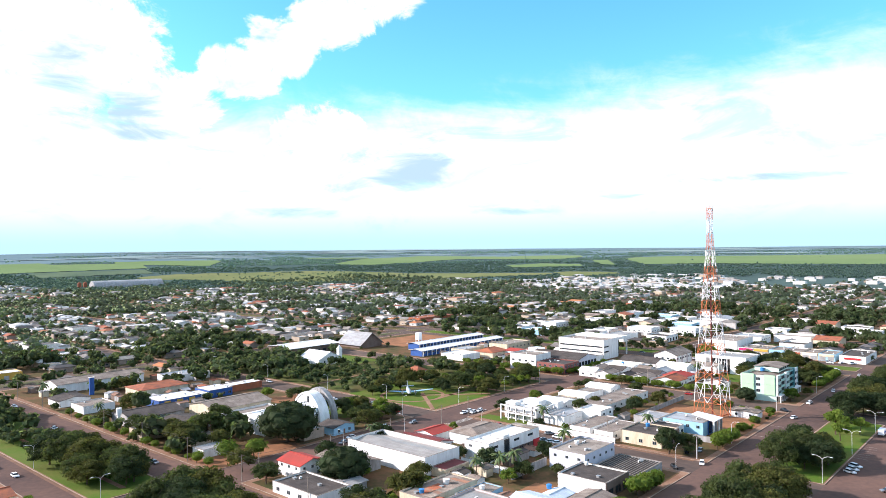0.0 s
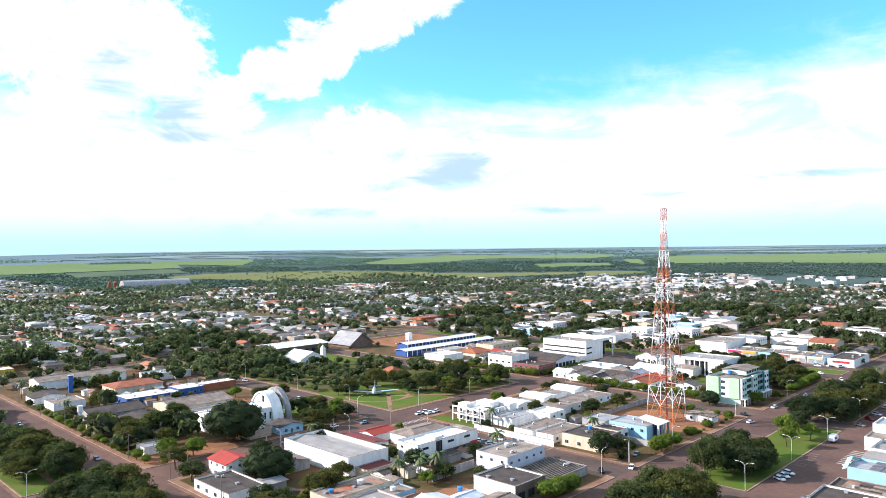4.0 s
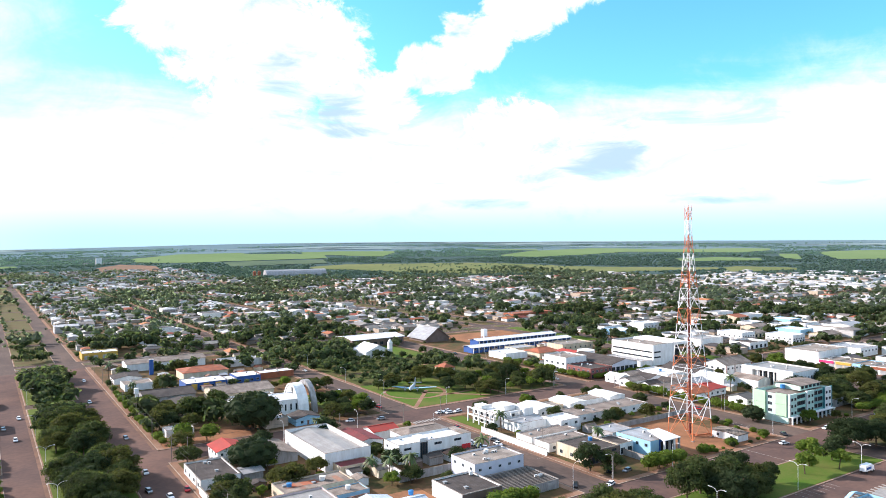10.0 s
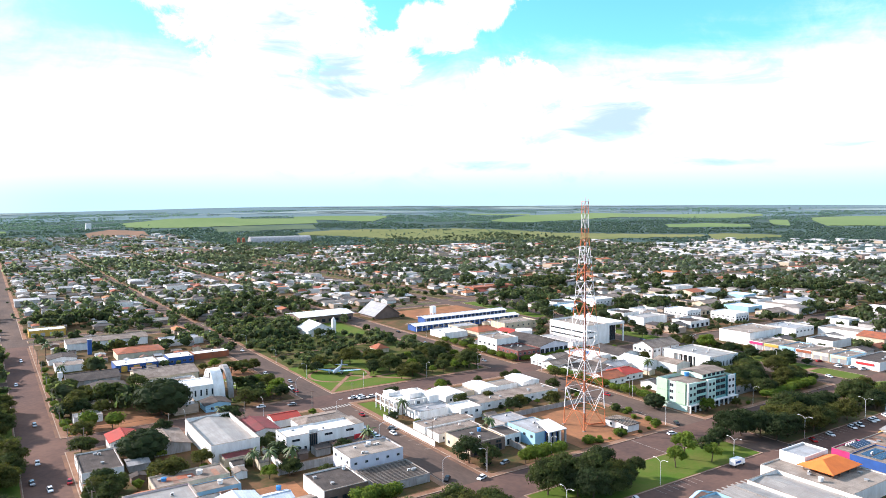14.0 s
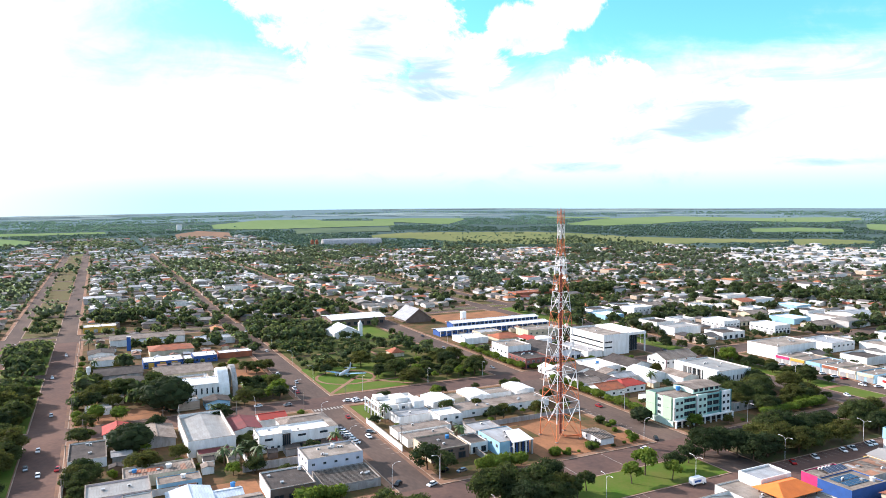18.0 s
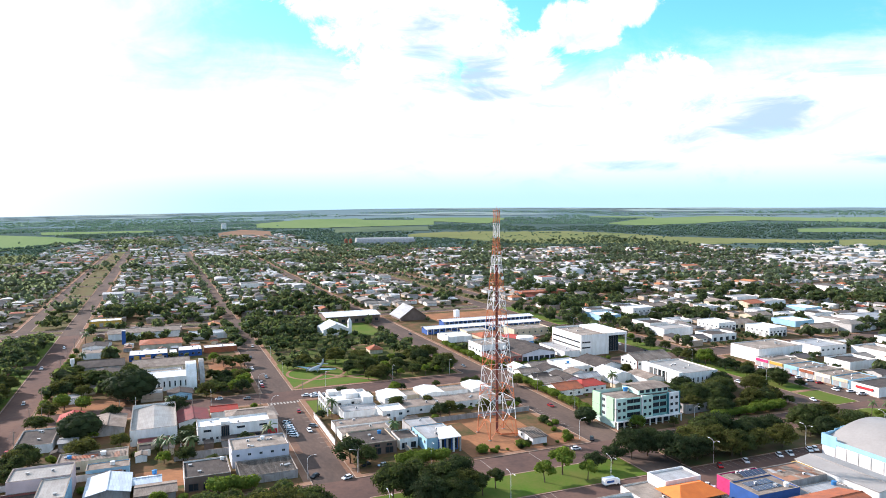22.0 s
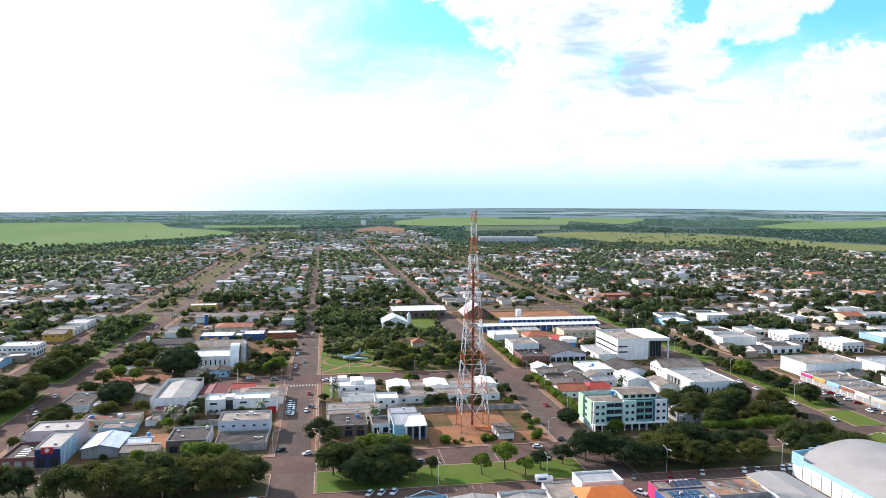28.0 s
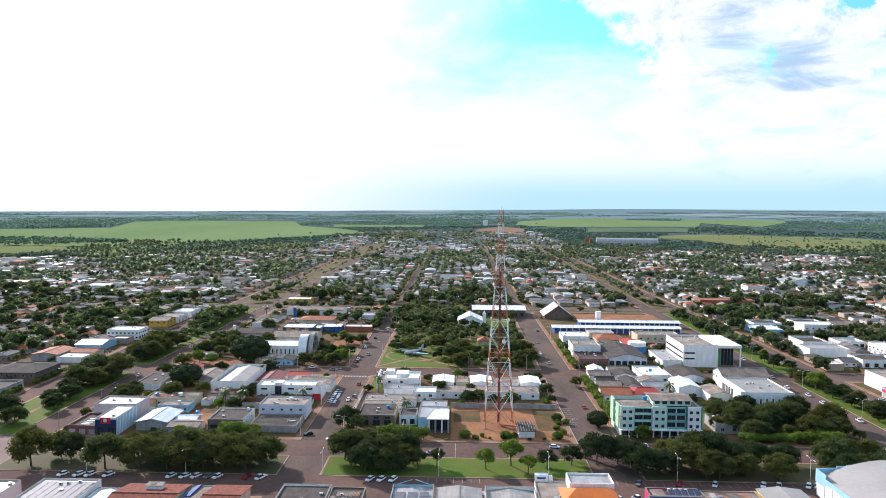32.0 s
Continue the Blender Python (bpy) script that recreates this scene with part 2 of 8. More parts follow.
ASPHALT = mat("asphalt", (0.083, 0.062, 0.053), 0.95, (0.15, 0.105, 0.082), 0.07, 0.6, 0.8, 0.1, stretch=(1, 0.35, 1), spec=0.06)
ASPHALT_EW = mat("asphalt_reddish", (0.088, 0.06, 0.053), 0.95, (0.165, 0.1, 0.076), 0.07, 0.6, 0.8, 0.1, stretch=(0.6, 0.6, 1), spec=0.05)
DUSTY = mat("dusty_asphalt", (0.27, 0.2, 0.165), 0.95, (0.19, 0.135, 0.11), 0.06, 0.6, 1.2, 0.1, spec=0.06)
PAVING = mat("paving", (0.31, 0.19, 0.125), 0.95, (0.2, 0.105, 0.065), 0.12, 0.6, 2.0, spec=0.06)
WORN = mat("worn_lawn", (0.105, 0.064, 0.035), 0.95, (0.06, 0.08, 0.016), 0.11, 0.6, 0.8, 0.3)
KERB = mat("kerb", (0.42, 0.33, 0.25), 0.85, (0.24, 0.16, 0.11), 0.25)
EARTH = mat("red_earth", (0.33, 0.155, 0.075), 0.95, (0.2, 0.1, 0.055), 0.09, 0.6, 0.9, 0.3, spec=0.06)
YARD = mat("yard", (0.17, 0.088, 0.048), 0.95, (0.058, 0.064, 0.024), 0.09, 0.6, 0.6, 0.3, spec=0.06)
GRASS = mat("grass", (0.066, 0.13, 0.014), 0.9, (0.125, 0.13, 0.032), 0.07, 0.55, 0.9, 0.3, spec=0.06)
SCRUBLAWN = mat("dull_verge_grass", (0.115, 0.115, 0.045), 0.95, (0.12, 0.08, 0.04), 0.09, 0.6, 0.8, 0.3, spec=0.05)
PAINT = mat("road_paint", (0.42, 0.39, 0.34), 0.85, (0.24, 0.2, 0.17), 0.8, 0.7, 3.0)
WHITE = mat("white_wall", (0.84, 0.83, 0.81), 0.75, (0.6, 0.57, 0.52), 0.5, 0.4, 3.0, stretch=(1, 1, 0.18))
CREAM = mat("cream_wall", (0.68, 0.58, 0.42), 0.8, (0.47, 0.38, 0.26), 0.5, 0.5, 3.0, stretch=(1, 1, 0.2))
GREYWALL = mat("grey_wall", (0.4, 0.39, 0.38), 0.85, (0.22, 0.2, 0.18), 0.5, 0.6, 3.0, stretch=(1, 1, 0.2))
BROWNWALL = mat("brown_wall", (0.2, 0.14, 0.11), 0.85, (0.13, 0.09, 0.07), 0.3)
YELLOW = mat("yellow_wall", (0.62, 0.38, 0.07), 0.8)
BLUEWALL = mat("blue_wall", (0.035, 0.1, 0.33), 0.75, (0.03, 0.08, 0.24), 0.4)
SKYWALL = mat("sky_blue_wall", (0.33, 0.55, 0.68), 0.75, (0.26, 0.44, 0.56), 0.3)
MAGENTA = mat("magenta_wall", (0.6, 0.04, 0.16), 0.7)
REDPAINT = mat("red_paint", (0.55, 0.035, 0.04), 0.7)
MINT = mat("mint_wall", (0.42, 0.66, 0.56), 0.75, (0.36, 0.56, 0.48), 0.3)
GREENPAINT = mat("green_wall", (0.12, 0.4, 0.1), 0.75)
CONCRETE = mat("concrete_roof", (0.36, 0.31, 0.26), 0.9, (0.2, 0.165, 0.135), 0.16, 0.65, 2.0, spec=0.15, sheet=(3.0, 4.0))
FIBRE = mat("fibre_cement_roof", (0.31, 0.255, 0.21), 0.9, (0.15, 0.115, 0.09), 0.2, 0.7, 2.5, 0.2, sheet=(1.1, 2.4))
DARKROOF = mat("dark_roof", (0.062, 0.054, 0.05), 0.9, (0.11, 0.092, 0.08), 0.2, 0.6, 2.0, spec=0.1, sheet=(1.1, 2.4))
METALROOF = mat("metal_roof", (0.4, 0.4, 0.4), 0.45, (0.27, 0.25, 0.235), 0.2, 0.7, 3.0, spec=0.5, sheet=(0.9, 6.0))
RUST = mat("rusty_sheet", (0.3, 0.15, 0.09), 0.85, (0.16, 0.1, 0.075), 0.35, 0.7, 3.0, 0.2)
WHITEROOF = mat("white_roof", (0.86, 0.86, 0.85), 0.5, (0.7, 0.69, 0.66), 0.2, 0.5, 3.0, sheet=(1.0, 5.0))
CLAY = mat("clay_tiles", (0.4, 0.12, 0.05), 0.85, (0.2, 0.075, 0.045), 0.3, 0.7, 3.0, 0.3)
OLDCLAY = mat("weathered_clay_tiles", (0.3, 0.085, 0.05), 0.9, (0.09, 0.045, 0.035), 0.9, 0.8, 3.5, 0.4, spec=0.1)
HALLROOF = mat("hall_roof", (0.35, 0.32, 0.29), 0.55, (0.28, 0.255, 0.23), 0.1, 0.6, 1.0, spec=0.35)
REDTILE = mat("red_tiles", (0.4, 0.045, 0.03), 0.8, (0.28, 0.05, 0.035), 0.3, 0.6, 3.0, 0.3)
MAROON = mat("maroon_sheet", (0.2, 0.035, 0.035), 0.75, (0.12, 0.035, 0.03), 0.3, 0.6, 3.0, 0.2)
ORANGE = mat("orange_roof", (0.75, 0.2, 0.035), 0.7, (0.62, 0.15, 0.03), 0.3)
GLASS = mat("window_glass", (0.018, 0.026, 0.032), 0.12, (0.03, 0.04, 0.048), 0.5, spec=0.25)
FRAME = mat("window_frame", (0.3, 0.3, 0.29), 0.5)
DOORMAT = mat("door_paint", (0.2, 0.13, 0.09), 0.6)
STEELRED = mat("tower_orange", (0.6, 0.19, 0.065), 0.65, (0.42, 0.12, 0.05), 0.6)
STEELWHITE = mat("tower_white", (0.78, 0.77, 0.75), 0.6, (0.62, 0.6, 0.57), 0.6)
CABLE = mat("cable", (0.22, 0.06, 0.04), 0.75)
WIRE = mat("wire", (0.06, 0.055, 0.05), 0.7)
STEEL = mat("galvanised_steel", (0.45, 0.45, 0.44), 0.5, metal=0.5)
PLASTIC = mat("blue_tank", (0.06, 0.25, 0.55), 0.5)
SOLARGREY = mat("dusty_solar_cell", (0.1, 0.1, 0.12), 0.6, (0.16, 0.15, 0.16), 0.4, spec=0.15)
SOLAR = mat("solar_cell", (0.02, 0.03, 0.07), 0.15, spec=0.8)
BARK = mat("bark", (0.13, 0.085, 0.055), 0.95, (0.07, 0.05, 0.035), 1.5)
LEAF = mat("leaves", (0.074, 0.09, 0.031), 0.75, (0.038, 0.048, 0.02), 0.16, 0.7, 2.0, spread=0.28, spec=0.06, thin=0.4)
LEAFOLIVE = mat("olive_leaves", (0.1, 0.1, 0.028), 0.75, (0.052, 0.056, 0.018), 0.16, 0.7, 2.0, spread=0.3, spec=0.06, thin=0.35)
LEAFDARK = mat("dark_leaves", (0.046, 0.062, 0.025), 0.75, (0.027, 0.038, 0.018), 0.2, 0.7, 2.0, spread=0.25, spec=0.06, thin=0.3)
LEAFBRIGHT = mat("bright_leaves", (0.14, 0.18, 0.03), 0.75, (0.08, 0.115, 0.02), 0.2, 0.7, 2.0, spread=0.25, spec=0.06, thin=0.4)
PALMLEAF = mat("palm_leaves", (0.06, 0.105, 0.03), 0.6, (0.1, 0.11, 0.03), 0.5, spread=0.2)
# haze is mixed into both wood colours, more into the hill woods
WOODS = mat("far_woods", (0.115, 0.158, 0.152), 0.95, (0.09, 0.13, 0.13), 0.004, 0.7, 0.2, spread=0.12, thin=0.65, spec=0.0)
HILLWOODS = mat("hazed_hill_woods", (0.18, 0.238, 0.255), 0.95, (0.142, 0.195, 0.214), 0.003, 0.7, 0.2, spread=0.06, thin=0.7, spec=0.0)
FIELD = mat("crop_field", (0.145, 0.205, 0.088), 0.95, (0.185, 0.24, 0.112), 0.004, 0.6, 0.06, stretch=(1, 0.2, 1), spec=0.0)
SCRUB = mat("scrubby_pasture", (0.13, 0.165, 0.1), 0.95, (0.09, 0.125, 0.085), 0.006, 0.7, 0.05, spec=0.0)
PASTURE = mat("pasture", (0.2, 0.2, 0.09), 0.95, (0.14, 0.165, 0.07), 0.006, 0.6, 0.05, spec=0.0)
LILAC = mat("pale_lilac_wall", (0.62, 0.62, 0.68), 0.8, (0.5, 0.5, 0.55), 0.3)
PALEPINK = mat("dusty_pink_wall", (0.6, 0.48, 0.48), 0.8, (0.48, 0.38, 0.38), 0.25)
MAROONWALL = mat("red_brown_wall", (0.26, 0.09, 0.075), 0.85, (0.17, 0.07, 0.06), 0.3)
BARELAND = mat("bare_red_land", (0.27, 0.165, 0.115), 0.95, (0.19, 0.14, 0.1), 0.01, 0.7, 0.1, spec=0.0)
DUST = mat("kerb_dust", (0.24, 0.135, 0.085), 0.95, (0.14, 0.09, 0.07), 0.15, 0.7, 1.0, spec=0.05)
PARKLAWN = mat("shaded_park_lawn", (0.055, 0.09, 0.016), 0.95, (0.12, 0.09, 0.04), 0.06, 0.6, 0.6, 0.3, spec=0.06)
NAVY = mat("navy_wall", (0.025, 0.04, 0.13), 0.7)
PALEMINT = mat("pale_mint_wall", (0.55, 0.7, 0.6), 0.8, (0.46, 0.6, 0.52), 0.3)
GREENBAY = mat("fresh_green_wall", (0.42, 0.62, 0.38), 0.8, (0.35, 0.52, 0.33), 0.3)
TEALRAIL = mat("dull_teal_wall", (0.2, 0.4, 0.38), 0.75, (0.16, 0.32, 0.3), 0.3)
TEAL = mat("teal_wall", (0.06, 0.22, 0.24), 0.7)
CREAMROOF = mat("cream_sheet_roof", (0.34, 0.31, 0.27), 0.42, (0.24, 0.21, 0.18), 0.2, 0.6, 2.5, spec=0.6, sheet=(1.0, 6.0))
BLUEMETAL = mat("pale_blue_sheet", (0.58, 0.64, 0.7), 0.5, (0.45, 0.5, 0.55), 0.25, 0.6, 3.0, sheet=(1.0, 6.0))
TYRE = mat("tyre", (0.02, 0.02, 0.02), 0.8)
CARWHITE = mat("car_white", (0.78, 0.78, 0.78), 0.25, (0.74, 0.74, 0.74), 1.0)
PLANE = mat("aeroplane_skin", (0.42, 0.46, 0.48), 0.5, (0.33, 0.36, 0.38), 0.5)
CARSILVER = mat("car_silver", (0.4, 0.41, 0.42), 0.25, metal=0.6)
CARBLACK = mat("car_black", (0.02, 0.02, 0.022), 0.2)
CARRED = mat("car_red", (0.35, 0.02, 0.02), 0.25)

# ---- helpers for meshes ----
def box(bm, x0, x1, y0, y1, z0, z1, mi=0, top=1.0):
    """A box; top scales the upper face."""
    cx, cy = (x0 + x1) / 2, (y0 + y1) / 2
    v = []
    for z, s in ((z0, 1.0), (z1, top)):
        for x, y in ((x0, y0), (x1, y0), (x1, y1), (x0, y1)):
            v.append(bm.verts.new((cx + (x - cx) * s, cy + (y - cy) * s, z)))
    for q in ((3, 2, 1, 0), (4, 5, 6, 7), (0, 1, 5, 4), (1, 2, 6, 5), (2, 3, 7, 6), (3, 0, 4, 7)):
        bm.faces.new([v[k] for k in q]).material_index = mi
    return v


def beam(bm, a, b, w, mi=0):
    """A square bar from a to b."""
    a, b = Vector(a), Vector(b)
    d = (b - a).normalized()
    s = d.cross(Vector((0, 0, 1)) if abs(d.z) < 0.9 else Vector((1, 0, 0))).normalized() * w / 2
    u = d.cross(s).normalized() * w / 2
    v = [bm.verts.new(p + i * s + j * u) for p in (a, b) for i, j in ((-1, -1), (1, -1), (1, 1), (-1, 1))]
    for q in ((3, 2, 1, 0), (4, 5, 6, 7), (0, 1, 5, 4), (1, 2, 6, 5), (2, 3, 7, 6), (3, 0, 4, 7)):
        bm.faces.new([v[k] for k in q]).material_index = mi


def tube(bm, a, b, r0, r1, n=8, mi=0, caps=True):
    a, b = Vector(a), Vector(b)
    d = (b - a).normalized()
    s = d.cross(Vector((0, 0, 1)) if abs(d.z) < 0.9 else Vector((1, 0, 0))).normalized()
    u = d.cross(s)
    rings = []
    for p, r in ((a, r0), (b, r1)):
        rings.append([bm.verts.new(p + r * (math.cos(k * math.tau / n) * s + math.sin(k * math.tau / n) * u)) for k in range(n)])
    for k in range(n):
        bm.faces.new((rings[0][k], rings[0][(k + 1) % n], rings[1][(k + 1) % n], rings[1][k])).material_index = mi
    if caps:
        bm.faces.new(rings[0][::-1]).material_index = mi
        bm.faces.new(rings[1]).material_index = mi


def prism(bm, pts, z0, z1, mi=0):
    """An upright prism over the outline pts (counter-clockwise)."""
    lo, hi = [bm.verts.new((x, y, z0)) for x, y in pts], [bm.verts.new((x, y, z1)) for x, y in pts]
    bm.faces.new(hi).material_index = mi
    bm.faces.new(lo[::-1]).material_index = mi
    for k in range(len(pts)):
        j = (k + 1) % len(pts)
        bm.faces.new((lo[k], lo[j], hi[j], hi[k])).material_index = mi


def mesh_of(name, bm, *materials, smooth=False):
    bmesh.ops.recalc_face_normals(bm, faces=bm.faces)
    me = bpy.data.meshes.new(name)
    bm.to_mesh(me)
    bm.free()
    for m in materials:
        me.materials.append(m)
    if smooth:
        for p in me.polygons:
            p.use_smooth = True
    return me


def part(name, bm, material, parent, label="", at=None, smooth=False):
    """Links a bmesh, or a ready mesh, as one mesh object under a thing or a part."""
    if isinstance(bm, bpy.types.Mesh):
        me = bm
    else:
        me = mesh_of(name, bm, *(material if isinstance(material, tuple) else (material,)), smooth=smooth)
    ob = new(name, me)
    ob.parent = parent
    if at is not None:
        ob.matrix_basis = at
    if label:
        tagged(ob, label)
    return ob


def thing(name, label, category, at=None, group="", kind=""):
    ob = new(name)
    ob.empty_display_size = 0.3
    if at is not None:
        ob.matrix_basis = at
    return tagged(ob, label, category, group, kind)


def slab(name, x0, x1, y0, y1, z0, z1, material, label="", category="", parent=None):
    bm = bmesh.new()
    box(bm, x0, x1, y0, y1, z0, z1)
    ob = new(name, mesh_of(name, bm, material))
    ob.parent = parent
    if label:
        tagged(ob, label, category, kind="structure")
    return ob


# ---- ground: flat under the town, rising to a plateau at the horizon ----
def smooth(v, lo, hi):
    v = min(1.0, max(0.0, (v - lo) / (hi - lo)))
    return v * v * (3 - 2 * v)


def terrain(x, y):
    dx, dy = x + 100, y + 250
    r, bearing = math.hypot(dx, dy), math.degrees(math.atan2(dx, dy))
    crest = 48 + 37 * smooth(bearing, -35, 25) + 9 * smooth(bearing, 3, 16) * (1 - smooth(bearing, 26, 42)) - 14 * smooth(bearing, 40, 75)
    k = min(1.0, max(0.0, (r - 1750) / 2900))
    roll = smooth(r, 1900, 2800) * (5 * noise.noise((x / 620, y / 620, 0.3)) + 2.5 * noise.noise((x / 210, y / 210, 1.7)))
    drop = max(0.0, r - 4650) * 0.03
    return crest * k**1.25 + roll * (1 - 0.6 * k) - drop


bm = bmesh.new()
rings = []
radii = [0] + [60 * 1.0 * k for k in range(1, 36)] + [2100 + 75 * k for k in range(1, 56)]
steps = 180
for r in radii:
    ring = []
    for k in range(steps if r else 1):
        a = k * math.tau / steps
        x, y = -100 + r * math.sin(a), -250 + r * math.cos(a)
        ring.append(bm.verts.new((x, y, terrain(x, y))))
    rings.append(ring)
for inner, outer in zip(rings, rings[1:]):
    for k in range(steps):
        j = (k + 1) % steps
        bm.faces.new((inner[0], outer[k], outer[j]) if len(inner) == 1 else (inner[k], outer[k], outer[j], inner[j]))
# ground colour lightened and blued to stand for haze
GROUNDMAT = mat("open_ground", (0.066, 0.096, 0.088), 0.95, (0.088, 0.126, 0.114), 0.003, 0.6, 0.03, 0.5, spec=0.0, stretch=(0.5, 1.6, 1))
# fields paled towards blue: the haze is in the base colour
FARFIELD = mat("hazed_far_field", (0.27, 0.33, 0.31), 0.95, (0.22, 0.28, 0.27), 0.002, 0.6, 0.02, spec=0.0)
# further out still more haze is painted into the land's colour
FARLAND = mat("hazed_distant_land", (0.13, 0.185, 0.2), 0.95, (0.165, 0.225, 0.235), 0.0016, 0.7, 0.02, spec=0.0, stretch=(0.5, 1.6, 1))
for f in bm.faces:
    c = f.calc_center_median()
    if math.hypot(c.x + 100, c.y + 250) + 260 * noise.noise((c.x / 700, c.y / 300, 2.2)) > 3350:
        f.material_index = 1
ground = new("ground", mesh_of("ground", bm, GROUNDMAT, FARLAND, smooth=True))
tagged(ground, "wide flat land of dry grass and scrub reaching the horizon", "ground", kind="structure")


def draped(name, corners, lift, material, label, category, cells=24):
    """A sheet over the land inside four corners."""
    bm = bmesh.new()
    a, b, c, d = (Vector(p) for p in corners)
    rows = []
    for i in range(cells + 1):
        u = i / cells
        row = []
        for j in range(cells + 1):
            v = j / cells
            p = (a * (1 - u) + b * u) * (1 - v) + (d * (1 - u) + c * u) * v
            row.append(bm.verts.new((p.x, p.y, terrain(p.x, p.y) + lift)))
        rows.append(row)
    for i in range(cells):
        for j in range(cells):
            bm.faces.new((rows[i][j], rows[i + 1][j], rows[i + 1][j + 1], rows[i][j + 1]))
    ob = new(name, mesh_of(name, bm, material, smooth=True))
    return tagged(ob, label, category, kind="structure")


# ---- the street grid ----
# Bands of carriageway: (from, to) in x for streets that run north, in y for those that run east.
NORTH = [(-725, -713), (-605, -593), (-485, -473), (-368, -355), (-252, -239), (-213, -197), (-87, -71), (33, 51), (162, 178), (195, 209), (325, 337), (450, 462), (575, 587), (700, 712), (830, 842), (960, 972)]
EAST = [(-330, -318), (-200, -188), (-85, -65), (-44, -25), (93, 113), (232, 242), (358, 368), (380, 390), (505, 515), (630, 640), (755, 765), (880, 890), (1005, 1015), (1130, 1140), (1255, 1265), (1380, 1390)]
X0, X1, Y0, Y1 = -850, 1100, -450, 1500
town = slab("road", X0, X1, Y0, Y1, -0.3, 0.02, ASPHALT, "reddish worn asphalt streets laid out in a grid", "road")


def gaps(bands, lo, hi):
    out, at = [], lo
    for a, b in bands:
        out.append((at, a))
        at = b
    return out + [(at, hi)]


def kerbed(x0, x1, y0, y1, inner, walk_width, label):
    """A block: a raised kerb and walk with the lot inside it, a little higher."""
    bm = bmesh.new()
    box(bm, x0, x1, y0, y1, -0.2, 0.17)
    ob = new("pavement", mesh_of("pavement", bm, PAVING))
    tagged(ob, "kerbed block edge with a dusty walk", "pavement", kind="structure")
    if x0 < -480 or x1 > 470 or y0 < -330 or y1 > 520:
        # far from the way: one slab, no kerb of its own
        return slab("lot", x0 + walk_width, x1 - walk_width, y0 + walk_width, y1 - walk_width, 0.1, 0.22, inner, label, "ground")
    bm = bmesh.new()
    for a, b, c, d in ((x0, x1, y0, y0 + 0.35), (x0, x1, y1 - 0.35, y1), (x0, x0 + 0.35, y0 + 0.35, y1 - 0.35), (x1 - 0.35, x1, y0 + 0.35, y1 - 0.35)):
        box(bm, a, b, c, d, 0.1, 0.21)
    part("kerb", bm, KERB, ob)
    slab("lot", x0 + walk_width, x1 - walk_width, y0 + walk_width, y1 - walk_width, 0.1, 0.22, inner, label, "ground")


for xa, xb in gaps(NORTH, X0, X1):
    for ya, yb in gaps(EAST, Y0, Y1):
        # these blocks run on through the street between them
        if (ya, yb) == (242, 358) and xa in (-197, -71, 51):
            continue
        if (ya, yb) == (113, 232) and xa in (-197, -71, 51):
            yb = 358
        wide = xb - xa
        if wide > 30 and yb - ya > 30 and (xb <= -355 or xa >= 337 or ya >= 390):
            # narrower streets away from the centre
            kerbed(xa - 2.5, xb + 2.5, ya - 1.8, yb + 1.8, YARD, 3.0, "yards of bare earth and weeds within a block")
            continue
        if (xa in (-239, 178)) and ya == -65:
            continue  # a round island stands here
        if wide < 30 or yb - ya < 30:
            kerbed(xa, xb, ya, yb, GRASS if xa in (33, -71, 178, -239) and ya < 340 else SCRUBLAWN if xa in (178, -239) else WORN, 0.8, "worn grass and earth on the strip between two carriageways")
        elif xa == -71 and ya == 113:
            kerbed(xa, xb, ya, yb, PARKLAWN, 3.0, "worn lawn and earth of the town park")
        else:
            kerbed(xa, xb, ya, yb, YARD, 3.0, "yards of bare earth and weeds within a block")


def island(x, y, r):
    """A round kerbed traffic island with a lawn."""
    def disc(q, z0, z1, material, name, parent=None):
        bm = bmesh.new()
        prism(bm, [(x + q * math.cos(k * math.tau / 40), y + q * math.sin(k * math.tau / 40)) for k in range(40)], z0, z1)
        ob = new(name, mesh_of(name, bm, material))
        ob.parent = parent
        return ob
    ob = tagged(disc(r, -0.2, 0.2, KERB, "traffic_island"), "round kerbed traffic island with lawn", "traffic island", kind="structure")
    disc(r - 0.5, 0.1, 0.24, GRASS, "lawn", ob)


island(183, -48, 14)
island(-226, -55, 13)

# redder asphalt along the avenue and the cross street
for x0, x1 in ((-196.9, -87.1), (-87, -71), (-70.9, 32.9), (33, 51), (51.1, 161.9)):
    for y0, y1 in ((-85, -65), (-44, -25), (93, 113)):
        slab("carriageway", x0, x1, y0, y1, 0.0, 0.028, ASPHALT_EW, "reddish worn asphalt carriageway", "road")
for x0, x1 in ((-252, -239), (-213, -197)):
    for y0, y1 in ((-24.9, 92.9), (93, 113), (113.1, 357)):
        slab("carriageway", x0, x1, y0, y1, 0.0, 0.028, ASPHALT_EW, "reddish worn asphalt carriageway", "road")
slab("carriageway", -252, -197, -85, -25, 0.0, 0.028, DUSTY, "pale dusty asphalt round a traffic island", "road")
slab("carriageway", 162, 209, -85, -25, 0.0, 0.028, ASPHALT_EW, "reddish asphalt round a traffic island", "road")

# ---- kinds of buildings ----
TAKEN = []


def free(x, y, r):
    return all(x + r < a or x - r > b or y + r < c or y - r > d for a, b, c, d in TAKEN)


